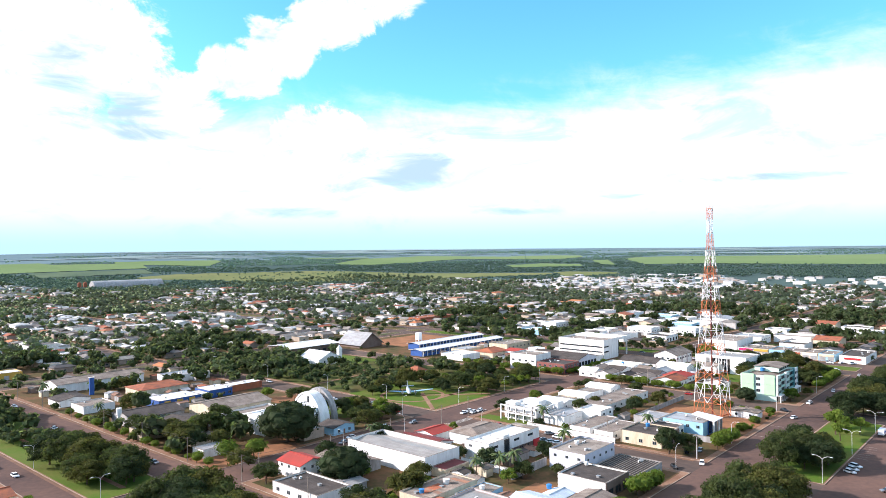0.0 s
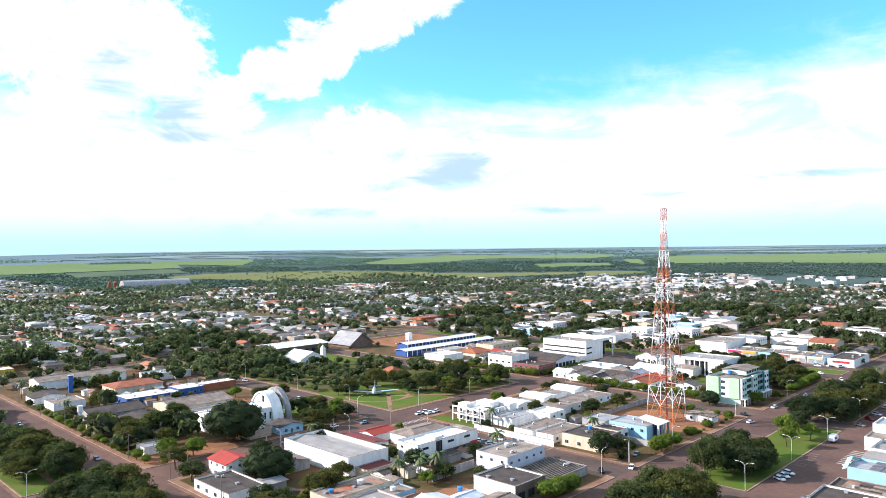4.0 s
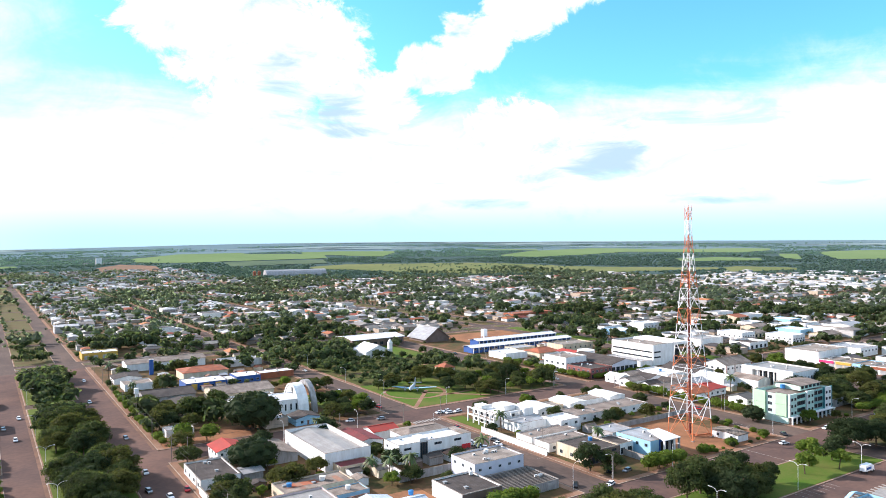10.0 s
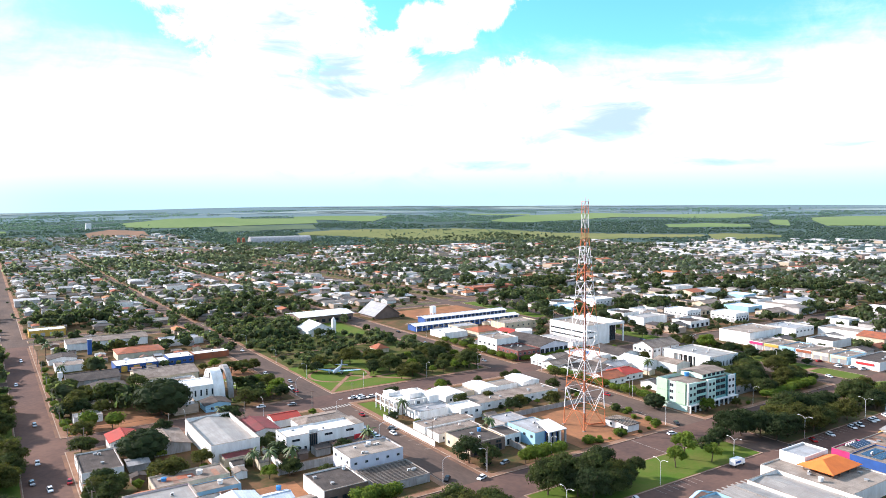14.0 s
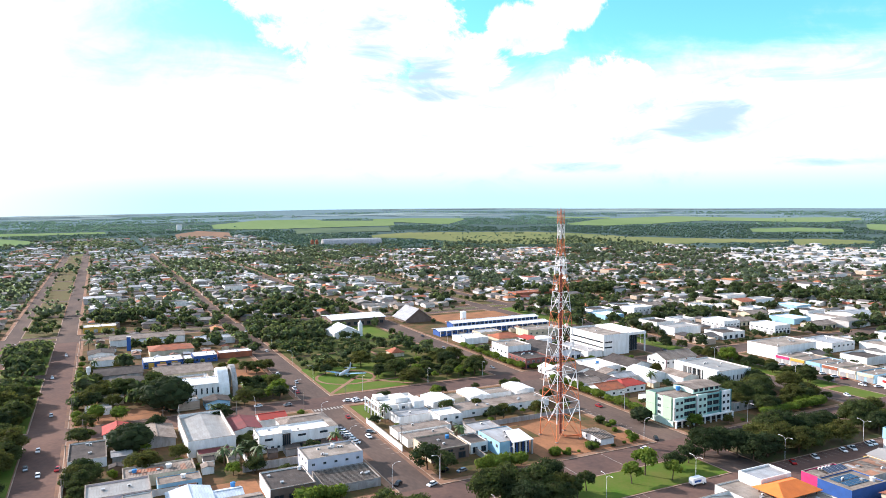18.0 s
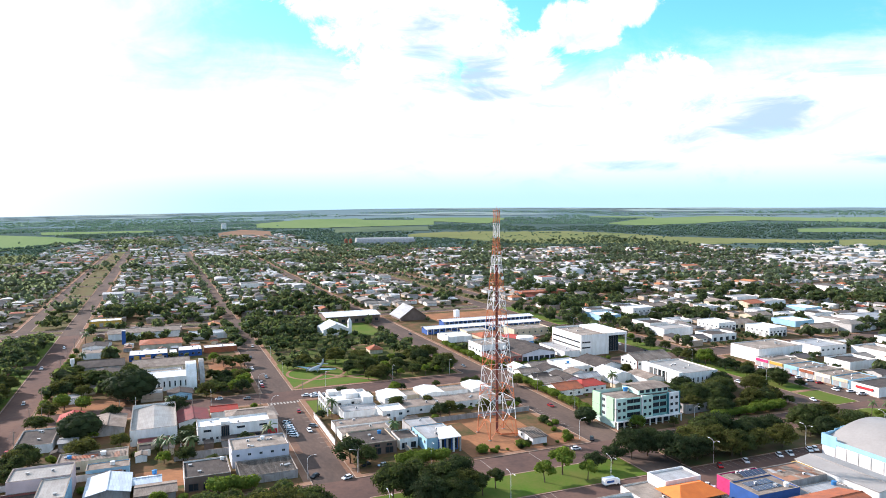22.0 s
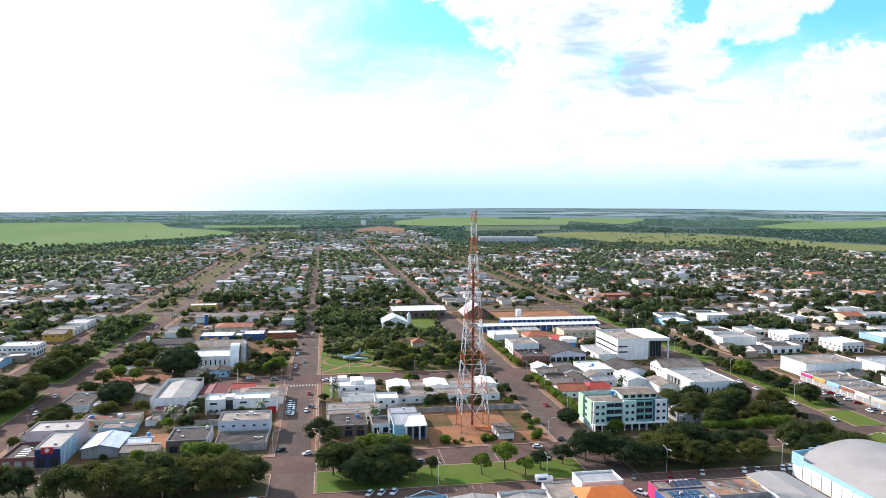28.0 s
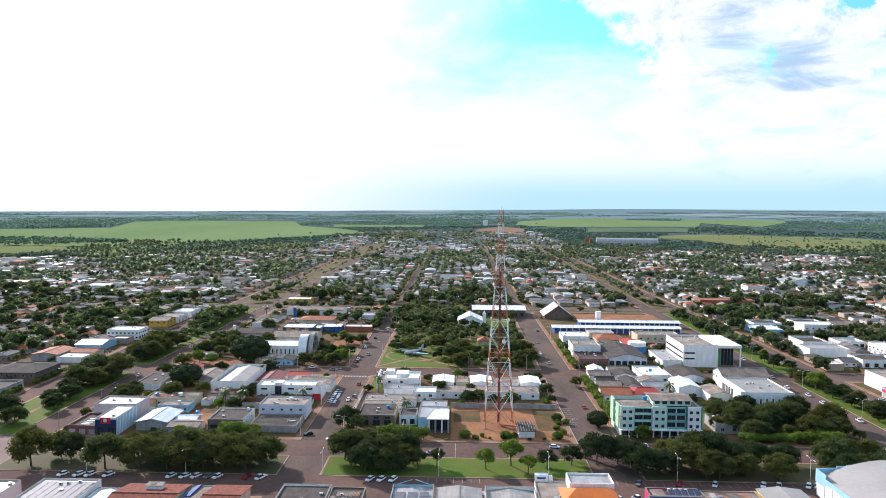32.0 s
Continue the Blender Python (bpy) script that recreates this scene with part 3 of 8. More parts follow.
def pane_mesh(name, glass, frame_material, bars=1):
    """A window one metre wide and high that faces -y, standing on z = 0: one frame with its panes set back."""
    bm = bmesh.new()
    t, n = 0.06, bars + 1
    xs = [-0.5]
    for k in range(n):
        c = -0.5 + t / 2 + (1 - t) * k / n
        xs += [c + t / 2, c + (1 - t) / n - t / 2]
    xs += [0.5]
    zs = [0, t, 1 - t, 1]
    front = [[bm.verts.new((x, -0.1, z)) for z in zs] for x in xs]
    for i in range(len(xs) - 1):
        for j in range(3):
            q = [front[i][j], front[i + 1][j], front[i + 1][j + 1], front[i][j + 1]]
            if j == 1 and i % 2 == 1:
                deep = [bm.verts.new((v.co.x, -0.03, v.co.z)) for v in q]
                bm.faces.new(deep).material_index = 1
                for k in range(4):
                    bm.faces.new((q[k], q[(k + 1) % 4], deep[(k + 1) % 4], deep[k]))
            else:
                bm.faces.new(q)
    edge = [front[i][0] for i in range(len(xs))] + front[-1][1:] + [front[i][3] for i in range(len(xs) - 2, -1, -1)] + front[0][2:0:-1]
    back = [bm.verts.new((v.co.x, 0.04, v.co.z)) for v in edge]
    for k in range(len(edge)):
        j = (k + 1) % len(edge)
        bm.faces.new((edge[k], back[k], back[j], edge[j]))
    return mesh_of(name, bm, frame_material, glass)


WINDOW = pane_mesh("window", GLASS, FRAME)
STRIP = pane_mesh("window_strip", GLASS, DARKROOF, 3)
DARKWINDOW = pane_mesh("dark_window", GLASS, DARKROOF)
bm = bmesh.new()
box(bm, -0.5, 0.5, -0.07, 0.03, 0, 1, 0)
box(bm, -0.42, 0.42, -0.1, -0.06, 0.02, 0.95, 1)
DOOR = mesh_of("door", bm, FRAME, DOORMAT)
bm = bmesh.new()
rows = [(0.0, -0.08)]
for k in range(9):
    rows += [((k + 0.12) / 9, -0.1), ((k + 0.88) / 9, -0.1), ((k + 1) / 9, -0.06)]
rows = [(z, y) for z, y in rows]
left = [bm.verts.new((-0.5, y, z)) for z, y in rows]
right = [bm.verts.new((0.5, y, z)) for z, y in rows]
for k in range(len(rows) - 1):
    bm.faces.new((left[k], right[k], right[k + 1], left[k + 1]))
ends = [bm.verts.new(p) for p in ((-0.5, 0.02, 0), (0.5, 0.02, 0), (0.5, 0.02, 1), (-0.5, 0.02, 1))]
bm.faces.new((ends[0], ends[3], *left[::-1])), bm.faces.new((ends[1], *right, ends[2])), bm.faces.new((left[-1], right[-1], ends[2], ends[3]))
SHUTTER = mesh_of("shutter", bm, STEEL)


def on_wall(house, side, w, d, u, z, width, height, mesh, name="window", label=""):
    """Sets a window or door on one side (s, n, w, e) of a house w by d, u metres from the middle of that side."""
    turn, x, y = {"s": (0, u, -d / 2), "n": (180, -u, d / 2), "e": (90, w / 2, u), "w": (-90, -w / 2, -u)}[side]
    return part(name, mesh, None, house, label, at=pose(x, y, z, 0, 0, turn) @ Matrix.Diagonal((width, 1, height, 1)))


def openings(house, w, d, spec):
    """spec: rows of (side, how many, sill, width, height[, mesh, name])."""
    for side, count, sill, width, height, *rest in spec:
        length = w if side in "sn" else d
        mesh, name = rest[0] if rest else WINDOW, rest[1] if len(rest) > 1 else "window"
        for k in range(count):
            on_wall(house, side, w, d, (k + 0.5) / count * length - length / 2, sill, width, height, mesh, name)


def rising(w, d, h, ridge, axis="y"):
    """Walls with gable ends under a ridge along the axis."""
    bm = bmesh.new()
    prof = [(-w / 2, 0), (w / 2, 0), (w / 2, h), (0, h + ridge), (-w / 2, h)] if axis == "y" else [(-d / 2, 0), (d / 2, 0), (d / 2, h), (0, h + ridge), (-d / 2, h)]
    lo = []
    for s in (-1, 1):
        lo.append([bm.verts.new((p, s * d / 2, z) if axis == "y" else (s * w / 2, p, z)) for p, z in prof])
    for v in lo:
        bm.faces.new(v)
    for k in range(5):
        j = (k + 1) % 5
        bm.faces.new((lo[0][k], lo[0][j], lo[1][j], lo[1][k]))
    return bm


def pitched(bm, w, d, h, ridge, axis="y", over=0.5, thick=0.16, hip=0.0):
    """Two roof slopes, or four where hip is the length cut from each end of the ridge."""
    if axis == "x":
        w, d = d, w
    slope = ridge / (w / 2)
    e = h - over * slope
    W, D = w / 2 + over, d / 2 + over
    R = D - hip if hip else D
    def spot(x, y, z):
        return (x, y, z) if axis == "y" else (-y, x, z)
    low = [(-W, -D, e), (W, -D, e), (W, D, e), (-W, D, e), (0, -R, h + ridge), (0, R, h + ridge)]
    lo = [bm.verts.new(spot(*p)) for p in low]
    hi = [bm.verts.new(spot(p[0], p[1], p[2] + thick)) for p in low]
    for v, flip in ((hi, 1), (lo, -1)):
        for q in ((0, 4, 5, 3), (1, 2, 5, 4)):
            bm.faces.new([v[k] for k in q][::flip])
        if hip:
            bm.faces.new([v[k] for k in (0, 1, 4)][::flip])
            bm.faces.new([v[k] for k in (2, 3, 5)][::flip])
    edge = (0, 1, 2, 3) if hip else (0, 4, 1, 2, 5, 3)
    for a, b in zip(edge, edge[1:] + edge[:1]):
        bm.faces.new((lo[a], lo[b], hi[b], hi[a]))
    return bm


def shell(w, d, h, thick=0.25):
    bm = bmesh.new()
    box(bm, -w / 2, w / 2, -d / 2, -d / 2 + thick, 0, h)
    box(bm, -w / 2, w / 2, d / 2 - thick, d / 2, 0, h)
    box(bm, -w / 2, -w / 2 + thick, -d / 2 + thick, d / 2 - thick, 0, h)
    box(bm, w / 2 - thick, w / 2, -d / 2 + thick, d / 2 - thick, 0, h)
    return bm


BASE = 0.2


def aircon(parent, x, y, z):
    bm = bmesh.new()
    box(bm, -0.5, 0.5, -0.25, 0.25, 0.1, 0.85, 0)
    tube(bm, (0, -0.27, 0.48), (0, -0.24, 0.48), 0.3, 0.3, 10, 1)
    box(bm, -0.45, -0.35, -0.2, 0.2, 0, 0.1, 1)
    box(bm, 0.35, 0.45, -0.2, 0.2, 0, 0.1, 1)
    return part("air_conditioner", bm, (WHITE, DARKROOF), parent, at=pose(x, y, z))


def flat(name, label, x0, x1, y0, y1, h, wall=WHITE, roof=CONCRETE, parapet=0.7, spec=(), category="building", base=BASE, ridge=0.0, axis="y"):
    """A building with parapets round a sunken roof, which may itself be pitched."""
    w, d = x1 - x0, y1 - y0
    TAKEN.append((x0, x1, y0, y1))
    ob = thing(name, label, category, pose((x0 + x1) / 2, (y0 + y1) / 2, base))
    part("wall", shell(w, d, h), wall, ob)
    bm = bmesh.new()
    if ridge:
        pitched(bm, w - 0.6, d - 0.6, h - parapet - ridge, ridge, axis, 0.02, 0.15)
    else:
        box(bm, -w / 2 + 0.25, w / 2 - 0.25, -d / 2 + 0.25, d / 2 - 0.25, h - parapet - 0.2, h - parapet)
    part("roof", bm, roof, ob)
    bm = bmesh.new()
    for a, b, c, e in ((-w / 2 - 0.06, w / 2 + 0.06, -d / 2 - 0.06, -d / 2 + 0.31), (-w / 2 - 0.06, w / 2 + 0.06, d / 2 - 0.31, d / 2 + 0.06), (-w / 2 - 0.06, -w / 2 + 0.31, -d / 2 + 0.31, d / 2 - 0.31), (w / 2 - 0.31, w / 2 + 0.06, -d / 2 + 0.31, d / 2 - 0.31)):
        box(bm, a, b, c, e, h, h + 0.08)
    part("coping", bm, CONCRETE, ob)
    openings(ob, w, d, spec)
    if w * d > 150 and not ridge and base > 0:
        # machines and vents on the larger flat roofs
        r = random.Random(int(x0 * 7 + y0 * 13))
        for _ in range(min(5, int(w * d / 110))):
            x, y = r.uniform(-w / 2 + 2, w / 2 - 2), r.uniform(-d / 2 + 2, d / 2 - 2)
            if r.random() < 0.6:
                aircon(ob, x, y, h - parapet)
            else:
                bm = bmesh.new()
                box(bm, x - 0.5, x + 0.5, y - 0.5, y + 0.5, h - parapet, h - parapet + 0.5)
                box(bm, x - 0.65, x + 0.65, y - 0.65, y + 0.65, h - parapet + 0.5, h - parapet + 0.62)
                part("roof_vent", bm, STEEL, ob)
    return ob


def gabled(name, label, x0, x1, y0, y1, h, ridge, axis="y", wall=WHITE, roof=FIBRE, hip=0.0, spec=(), category="house", over=0.6, base=BASE):
    w, d = x1 - x0, y1 - y0
    TAKEN.append((x0, x1, y0, y1))
    ob = thing(name, label, category, pose((x0 + x1) / 2, (y0 + y1) / 2, base))
    if hip:
        bm = bmesh.new()
        box(bm, -w / 2, w / 2, -d / 2, d / 2, 0, h)
        part("wall", bm, wall, ob)
    else:
        part("wall", rising(w, d, h, ridge, axis), wall, ob)
    part("roof", pitched(bmesh.new(), w, d, h, ridge, axis, over, 0.16, hip), roof, ob)
    bm = bmesh.new()
    r = (w if axis == "x" else d) / 2 - hip + over * 0.9
    beam(bm, (-r, 0, h + ridge + 0.2) if axis == "x" else (0, -r, h + ridge + 0.2), (r, 0, h + ridge + 0.2) if axis == "x" else (0, r, h + ridge + 0.2), 0.3)
    part("ridge_cap", bm, roof, ob)
    openings(ob, w, d, spec)
    return ob


def water_tank(x, y, z, r=1.0, h=1.3, material=PLASTIC, label="round plastic water tank with a lid on a roof"):
    ob = thing("water_tank", label, "water tank", pose(x, y, z))
    bm = bmesh.new()
    tube(bm, (0, 0, 0), (0, 0, h), r * 0.88, r, 14)
    part("tank", bm, material, ob)
    bm = bmesh.new()
    tube(bm, (0, 0, h), (0, 0, h + 0.12), r * 1.06, r * 1.06, 14)
    tube(bm, (0, 0, h + 0.12), (0, 0, h + 0.32), r * 1.0, r * 0.35, 14)
    part("lid", bm, material, ob)
    return ob


def garden_wall(x0, x1, y0, y1, h=2.4, material=WHITE, label="plastered boundary wall with a coping"):
    ob = thing("boundary_wall", label, "wall", pose((x0 + x1) / 2, (y0 + y1) / 2, BASE))
    w, d = max(x1 - x0, 0.25), max(y1 - y0, 0.25)
    bm = bmesh.new()
    box(bm, -w / 2, w / 2, -d / 2, d / 2, 0, h)
    part("wall", bm, material, ob)
    bm = bmesh.new()
    box(bm, -w / 2 - 0.08, w / 2 + 0.08, -d / 2 - 0.08, d / 2 + 0.08, h, h + 0.1)
    part("coping", bm, CONCRETE, ob)
    return ob


# ---- trees ----
def lumps(rng, lobes, leaves, size, core=0.8, ring=7, rows=4, squash=0.76):
    """Vertices and faces of a crown: a rough core in each lobe under a coat of loose leaf clumps."""
    verts, faces = [], []
    for x, y, z, r in lobes:
        # core: a rough ball of patches
        n0 = len(verts)
        for i in range(rows + 1):
            th = math.pi * i / rows
            for k in range(ring):
                ph = math.tau * (k + 0.5 * (i % 2)) / ring
                q = r * core * rng.uniform(0.8, 1.12)
                verts.append((x + q * math.sin(th) * math.cos(ph), y + q * math.sin(th) * math.sin(ph), z + squash * q * math.cos(th)))
        for i in range(rows):
            for k in range(ring):
                j = (k + 1) % ring
                faces.append((n0 + i * ring + k, n0 + (i + 1) * ring + k, n0 + (i + 1) * ring + j, n0 + i * ring + j))
    total = sum(r * r for *_, r in lobes)
    for x, y, z, r in lobes:
        for _ in range(int(leaves * r * r / total)):
            d = Vector((rng.gauss(0, 1), rng.gauss(0, 1), rng.gauss(0.25, 0.9))).normalized()
            q = r * rng.uniform(0.72, 1.1)
            c = Vector((x + d.x * q, y + d.y * q, z + squash * d.z * q))
            nrm = (d + Vector((rng.uniform(-0.8, 0.8), rng.uniform(-0.8, 0.8), rng.uniform(-0.3, 0.9)))).normalized()
            s = nrm.cross(Vector((rng.uniform(-1, 1), rng.uniform(-1, 1), rng.uniform(-1, 1)))).normalized()
            u = nrm.cross(s)
            k = size * rng.uniform(0.6, 1.35)
            n0 = len(verts)
            for a, b, lift in ((-1, -0.35, 0), (0.1, -0.8, 0.12), (1, 0.2, -0.1), (0.35, 0.9, 0.1), (-0.6, 0.6, -0.12)):
                p = c + s * a * k * rng.uniform(0.7, 1.2) * 0.6 + u * b * k * rng.uniform(0.7, 1.2) * 0.6 + nrm * lift * k
                verts.append(tuple(p))
            faces.append((n0, n0 + 1, n0 + 2))
            faces.append((n0, n0 + 2, n0 + 3, n0 + 4))
    return verts, faces


def plain_mesh(name, verts, faces, *materials):
    me = bpy.data.meshes.new(name)
    me.from_pydata(verts, [], faces)
    for m in materials:
        me.materials.append(m)
    return me


def trunk_mesh(rng, height, spread, radius, limbs=5):
    bm = bmesh.new()
    fork = height * rng.uniform(0.4, 0.5)
    lean = Vector((rng.uniform(-0.4, 0.4), rng.uniform(-0.4, 0.4), 0))
    mid = Vector((0, 0, fork)) + lean
    tube(bm, (0, 0, -0.2), (0, 0, 0.5), radius * 1.5, radius * 1.1, 7)
    tube(bm, (0, 0, 0.5), mid, radius * 1.1, radius * 0.85, 7)
    for k in range(limbs):
        a = math.tau * k / limbs + rng.uniform(-0.4, 0.4)
        tip = Vector((math.cos(a) * spread * 0.6, math.sin(a) * spread * 0.6, height * rng.uniform(0.68, 0.82)))
        bend = mid.lerp(tip, 0.5) + Vector((0, 0, -0.3))
        tube(bm, mid, bend, radius * 0.6, radius * 0.42, 5, caps=False)
        tube(bm, bend, tip, radius * 0.42, radius * 0.12, 5, caps=False)
    return mesh_of("trunk", bm, BARK)


def tree_kind(seed, label, height, spread, leaf, clumps, size, count=9, radius=0.28, low=0.6, name="tree", rough=0.1, dome=0, core=0.8, squash=0.76, lobe=(0.34, 0.5)):
    """A tree: a forked trunk and a crown of lobes."""
    rng = random.Random(seed)
    lobes = []
    for k in range(count):
        a, q = k * 2.4 + rng.uniform(-0.4, 0.4), spread * 0.68 * math.sqrt((k + 0.4) / count)
        r = spread * rng.uniform(*lobe)
        z = height - r * 0.75 - (height * (1 - low)) * 0.55 * (q / spread) ** 2 * 1.6 - rng.uniform(0, rough) * height
        lobes.append((math.cos(a) * q, math.sin(a) * q, z, r))
    if dome:
        # a full crown that comes down almost to the ground all round
        for k in range(dome):
            up, a = 1 - 1.65 * (k + 0.5) / dome, k * 2.4
            q = math.sqrt(max(0.0, 1 - up * up)) * spread * 0.66
            lobes.append((math.cos(a) * q, math.sin(a) * q, height * (0.48 + 0.29 * up), spread * (rng.uniform(0.34, 0.44) if dome > 20 else rng.uniform(0.26, 0.38))))
    ob = thing(name, label, "tree", pose(0, 0, -200))
    part("trunk", trunk_mesh(rng, height, spread, radius), None, ob)
    part("crown", plain_mesh("crown", *lumps(rng, lobes, clumps, size, core, squash=squash), leaf), None, ob)
    return ob


def palm_kind(seed, height):
    rng = random.Random(seed)
    ob = thing("palm_tree", "tall palm with drooping feathery fronds", "palm tree", pose(0, 0, -200))
    bm = bmesh.new()
    lean = rng.uniform(-0.5, 0.5)
    tube(bm, (0, 0, -0.2), (lean * 0.4, 0, height * 0.5), 0.24, 0.18, 7)
    tube(bm, (lean * 0.4, 0, height * 0.5), (lean, 0, height), 0.18, 0.15, 7)
    part("trunk", bm, BARK, ob)
    verts, faces = [], []
    for k in range(18):
        a, rise, length = math.tau * k / 18 + rng.uniform(-0.2, 0.2), rng.uniform(-0.2, 1.1), rng.uniform(3.2, 4.4)
        c, s = math.cos(a), math.sin(a)
        prev = None
        for i in range(6):
            u = i / 5
            q = length * u
            z = height + rise * q * 0.8 - 0.32 * q * q * (0.5 + 0.3 * (1 - rise))
            z = max(z, height - 3.2)
            wd = 0.8 * (1 - u) ** 0.5 * (0.4 + u)
            n0 = len(verts)
            verts += [(lean + c * q * 0.9 - s * wd, s * q * 0.9 + c * wd, z - 0.3 * wd), (lean + c * q * 0.9, s * q * 0.9, z + 0.06), (lean + c * q * 0.9 + s * wd, s * q * 0.9 - c * wd, z - 0.3 * wd)]
            if prev is not None:
                faces += [(prev, n0, n0 + 1, prev + 1), (prev + 1, n0 + 1, n0 + 2, prev + 2)]
            prev = n0
    part("crown", plain_mesh("fronds", verts, faces, PALMLEAF), None, ob)
    return ob


def ball_bush(seed, label, r, h, leaf):
    rng = random.Random(seed)
    ob = thing("clipped_tree", label, "tree", pose(0, 0, -200))
    bm = bmesh.new()
    tube(bm, (0, 0, -0.2), (0, 0, h - r * 0.5), 0.14, 0.1, 6)
    part("trunk", bm, BARK, ob)
    lobes = [(rng.uniform(-0.3, 0.3) * r, rng.uniform(-0.3, 0.3) * r, h - r * 0.62, r * 0.85) for _ in range(3)]
    part("crown", plain_mesh("crown", *lumps(rng, lobes, 520, 0.34, 0.9), leaf), None, ob)
    return ob


SPREADING = [tree_kind(s, "tall shade tree with an uneven dark olive crown", 11.0, 7.4, (LEAF, LEAFOLIVE, LEAFDARK)[s % 3], 3900, 0.46, 21, 0.26, 0.2, rough=0.26, dome=12, core=0.62, squash=0.6, lobe=(0.22, 0.36)) for s in (11, 12, 13, 14, 15, 16)]
ROUND = [tree_kind(s, "dense dark round mango tree", 13.0, 8.8, LEAFDARK, 4200, 0.54, 9, 0.45, 0.5, dome=26, core=0.88) for s in (21, 22)]
COMMON = [tree_kind(s, "leafy green garden tree", 7.4, 4.4, (LEAF, LEAFOLIVE, LEAFDARK, LEAF, LEAFBRIGHT)[s % 5], 1500, 0.38, 12, 0.18, 0.25, rough=0.22, dome=7, core=0.66, squash=0.66, lobe=(0.26, 0.42)) for s in (31, 32, 33, 34, 35, 36, 37)]
SMALL = [tree_kind(s, "young tree with a light open crown", 5.6, 2.7, (LEAF, LEAFBRIGHT)[s % 2], 620, 0.36, 6, 0.13, 0.45) for s in (41, 42, 43)]
CLIPPED = [ball_bush(s, "clipped round street tree with a thick bright crown", 2.6, 4.2, LEAFBRIGHT) for s in (51, 52)]
BUSH = [ball_bush(s, "low leafy green shrub on bare ground", 1.7, 2.2, (LEAF, LEAFBRIGHT)[s % 2]) for s in (61, 62, 63)]
PALMS = [palm_kind(s, h) for s, h in ((71, 7.5), (72, 9.0))]


def hedge_tree(seed):
    """A row of street trees clipped into one loaf, along y."""
    rng = random.Random(seed)
    ob = thing("clipped_hedge", "street trees clipped into a thick bright loaf", "hedge", pose(0, 0, -200))
    for y in (-1.6, 1.6):
        bm = bmesh.new()
        tube(bm, (0, y, -0.2), (0, y, 1.8), 0.14, 0.1, 6)
        part("trunk", bm, BARK, ob)
    lobes = [(rng.uniform(-0.8, 0.8), -2.0 + 1.0 * k, 2.3 + rng.uniform(-0.15, 0.15), rng.uniform(1.7, 2.1)) for k in range(5)]
    part("crown", plain_mesh("crown", *lumps(rng, lobes, 900, 0.4, 0.92), LEAFBRIGHT), None, ob)
    return ob


LOAVES = [hedge_tree(s) for s in (81, 82, 83)]
PICK = random.Random(5)


def plant(kinds, x, y, scale=1.0, z=BASE, group="", label=""):
    src = kinds[PICK.randrange(len(kinds))]
    s = scale * PICK.uniform(0.9, 1.1)
    ob = copy_thing(src, pose(x, y, z, 0, 0, PICK.uniform(0, 360)))
    ob.scale = (s, s, s * PICK.uniform(0.93, 1.07))
    if group:
        ob["group"] = group
    if label:
        ob["label"] = label
    return ob

# ---- the lattice tower ----
tower = thing("lattice_tower", "tall orange and white lattice telecom tower on bare earth", "tower", pose(0, 0, BASE))
TOWER_H = 99.5


def half(z):
    return 6.4 - 0.35 * z / 12 if z < 12 else 6.05 + (1.05 - 6.05) * min(1.0, (z - 12) / 74)


levels = [0, 8, 17, 22, 30.5, 35, 42, 49, 55.7, 60.2, 64.5, 68.5, 72, 76, 79.8, 83.8, 87.7, 91, 94, 97, TOWER_H]
# orange sections; the others are white
ORANGES = {0, 2, 4, 7, 10, 11, 14, 15, 18, 19}
def bar(name, a, b, w, paint):
    bm = bmesh.new()
    beam(bm, a, b, w)
    part(name, bm, paint, tower)


for k, (za, zb) in enumerate(zip(levels, levels[1:])):
    ha, hb = half(za), half(zb)
    paint = STEELRED if k in ORANGES else STEELWHITE
    w = 0.3 - 0.17 * za / TOWER_H
    ca = [(-ha, -ha, za), (ha, -ha, za), (ha, ha, za), (-ha, ha, za)]
    cb = [(-hb, -hb, zb), (hb, -hb, zb), (hb, hb, zb), (-hb, hb, zb)]
    for i in range(4):
        j = (i + 1) % 4
        bar("leg", ca[i], cb[i], w, paint)
        bar("ring_beam", cb[i], cb[j], w * 0.55, paint)
        ma = [(p + q) / 2 for p, q in zip(ca[i], ca[j])]
        mb = [(p + q) / 2 for p, q in zip(cb[i], cb[j])]
        if k % 2 == 0:
            bar("brace", ca[i], mb, w * 0.6, paint), bar("brace", ca[j], mb, w * 0.6, paint)
        else:
            bar("brace", ma, cb[i], w * 0.6, paint), bar("brace", ma, cb[j], w * 0.6, paint)
        if 0 < k < 12:
            qa, qb = [(p + q) / 2 for p, q in zip(ca[i], cb[i])], [(p + q) / 2 for p, q in zip(ca[j], cb[j])]
            bar("stay", qa, [(p + q) / 2 for p, q in zip(ca[i] if k % 2 == 0 else cb[i], mb if k % 2 == 0 else ma)], w * 0.35, paint)
            bar("stay", qb, [(p + q) / 2 for p, q in zip(ca[j] if k % 2 == 0 else cb[j], mb if k % 2 == 0 else ma)], w * 0.35, paint)
    if k % 2 == 0 and k < 16:
        bar("diaphragm", cb[0], cb[2], w * 0.35, paint), bar("diaphragm", cb[1], cb[3], w * 0.35, paint)
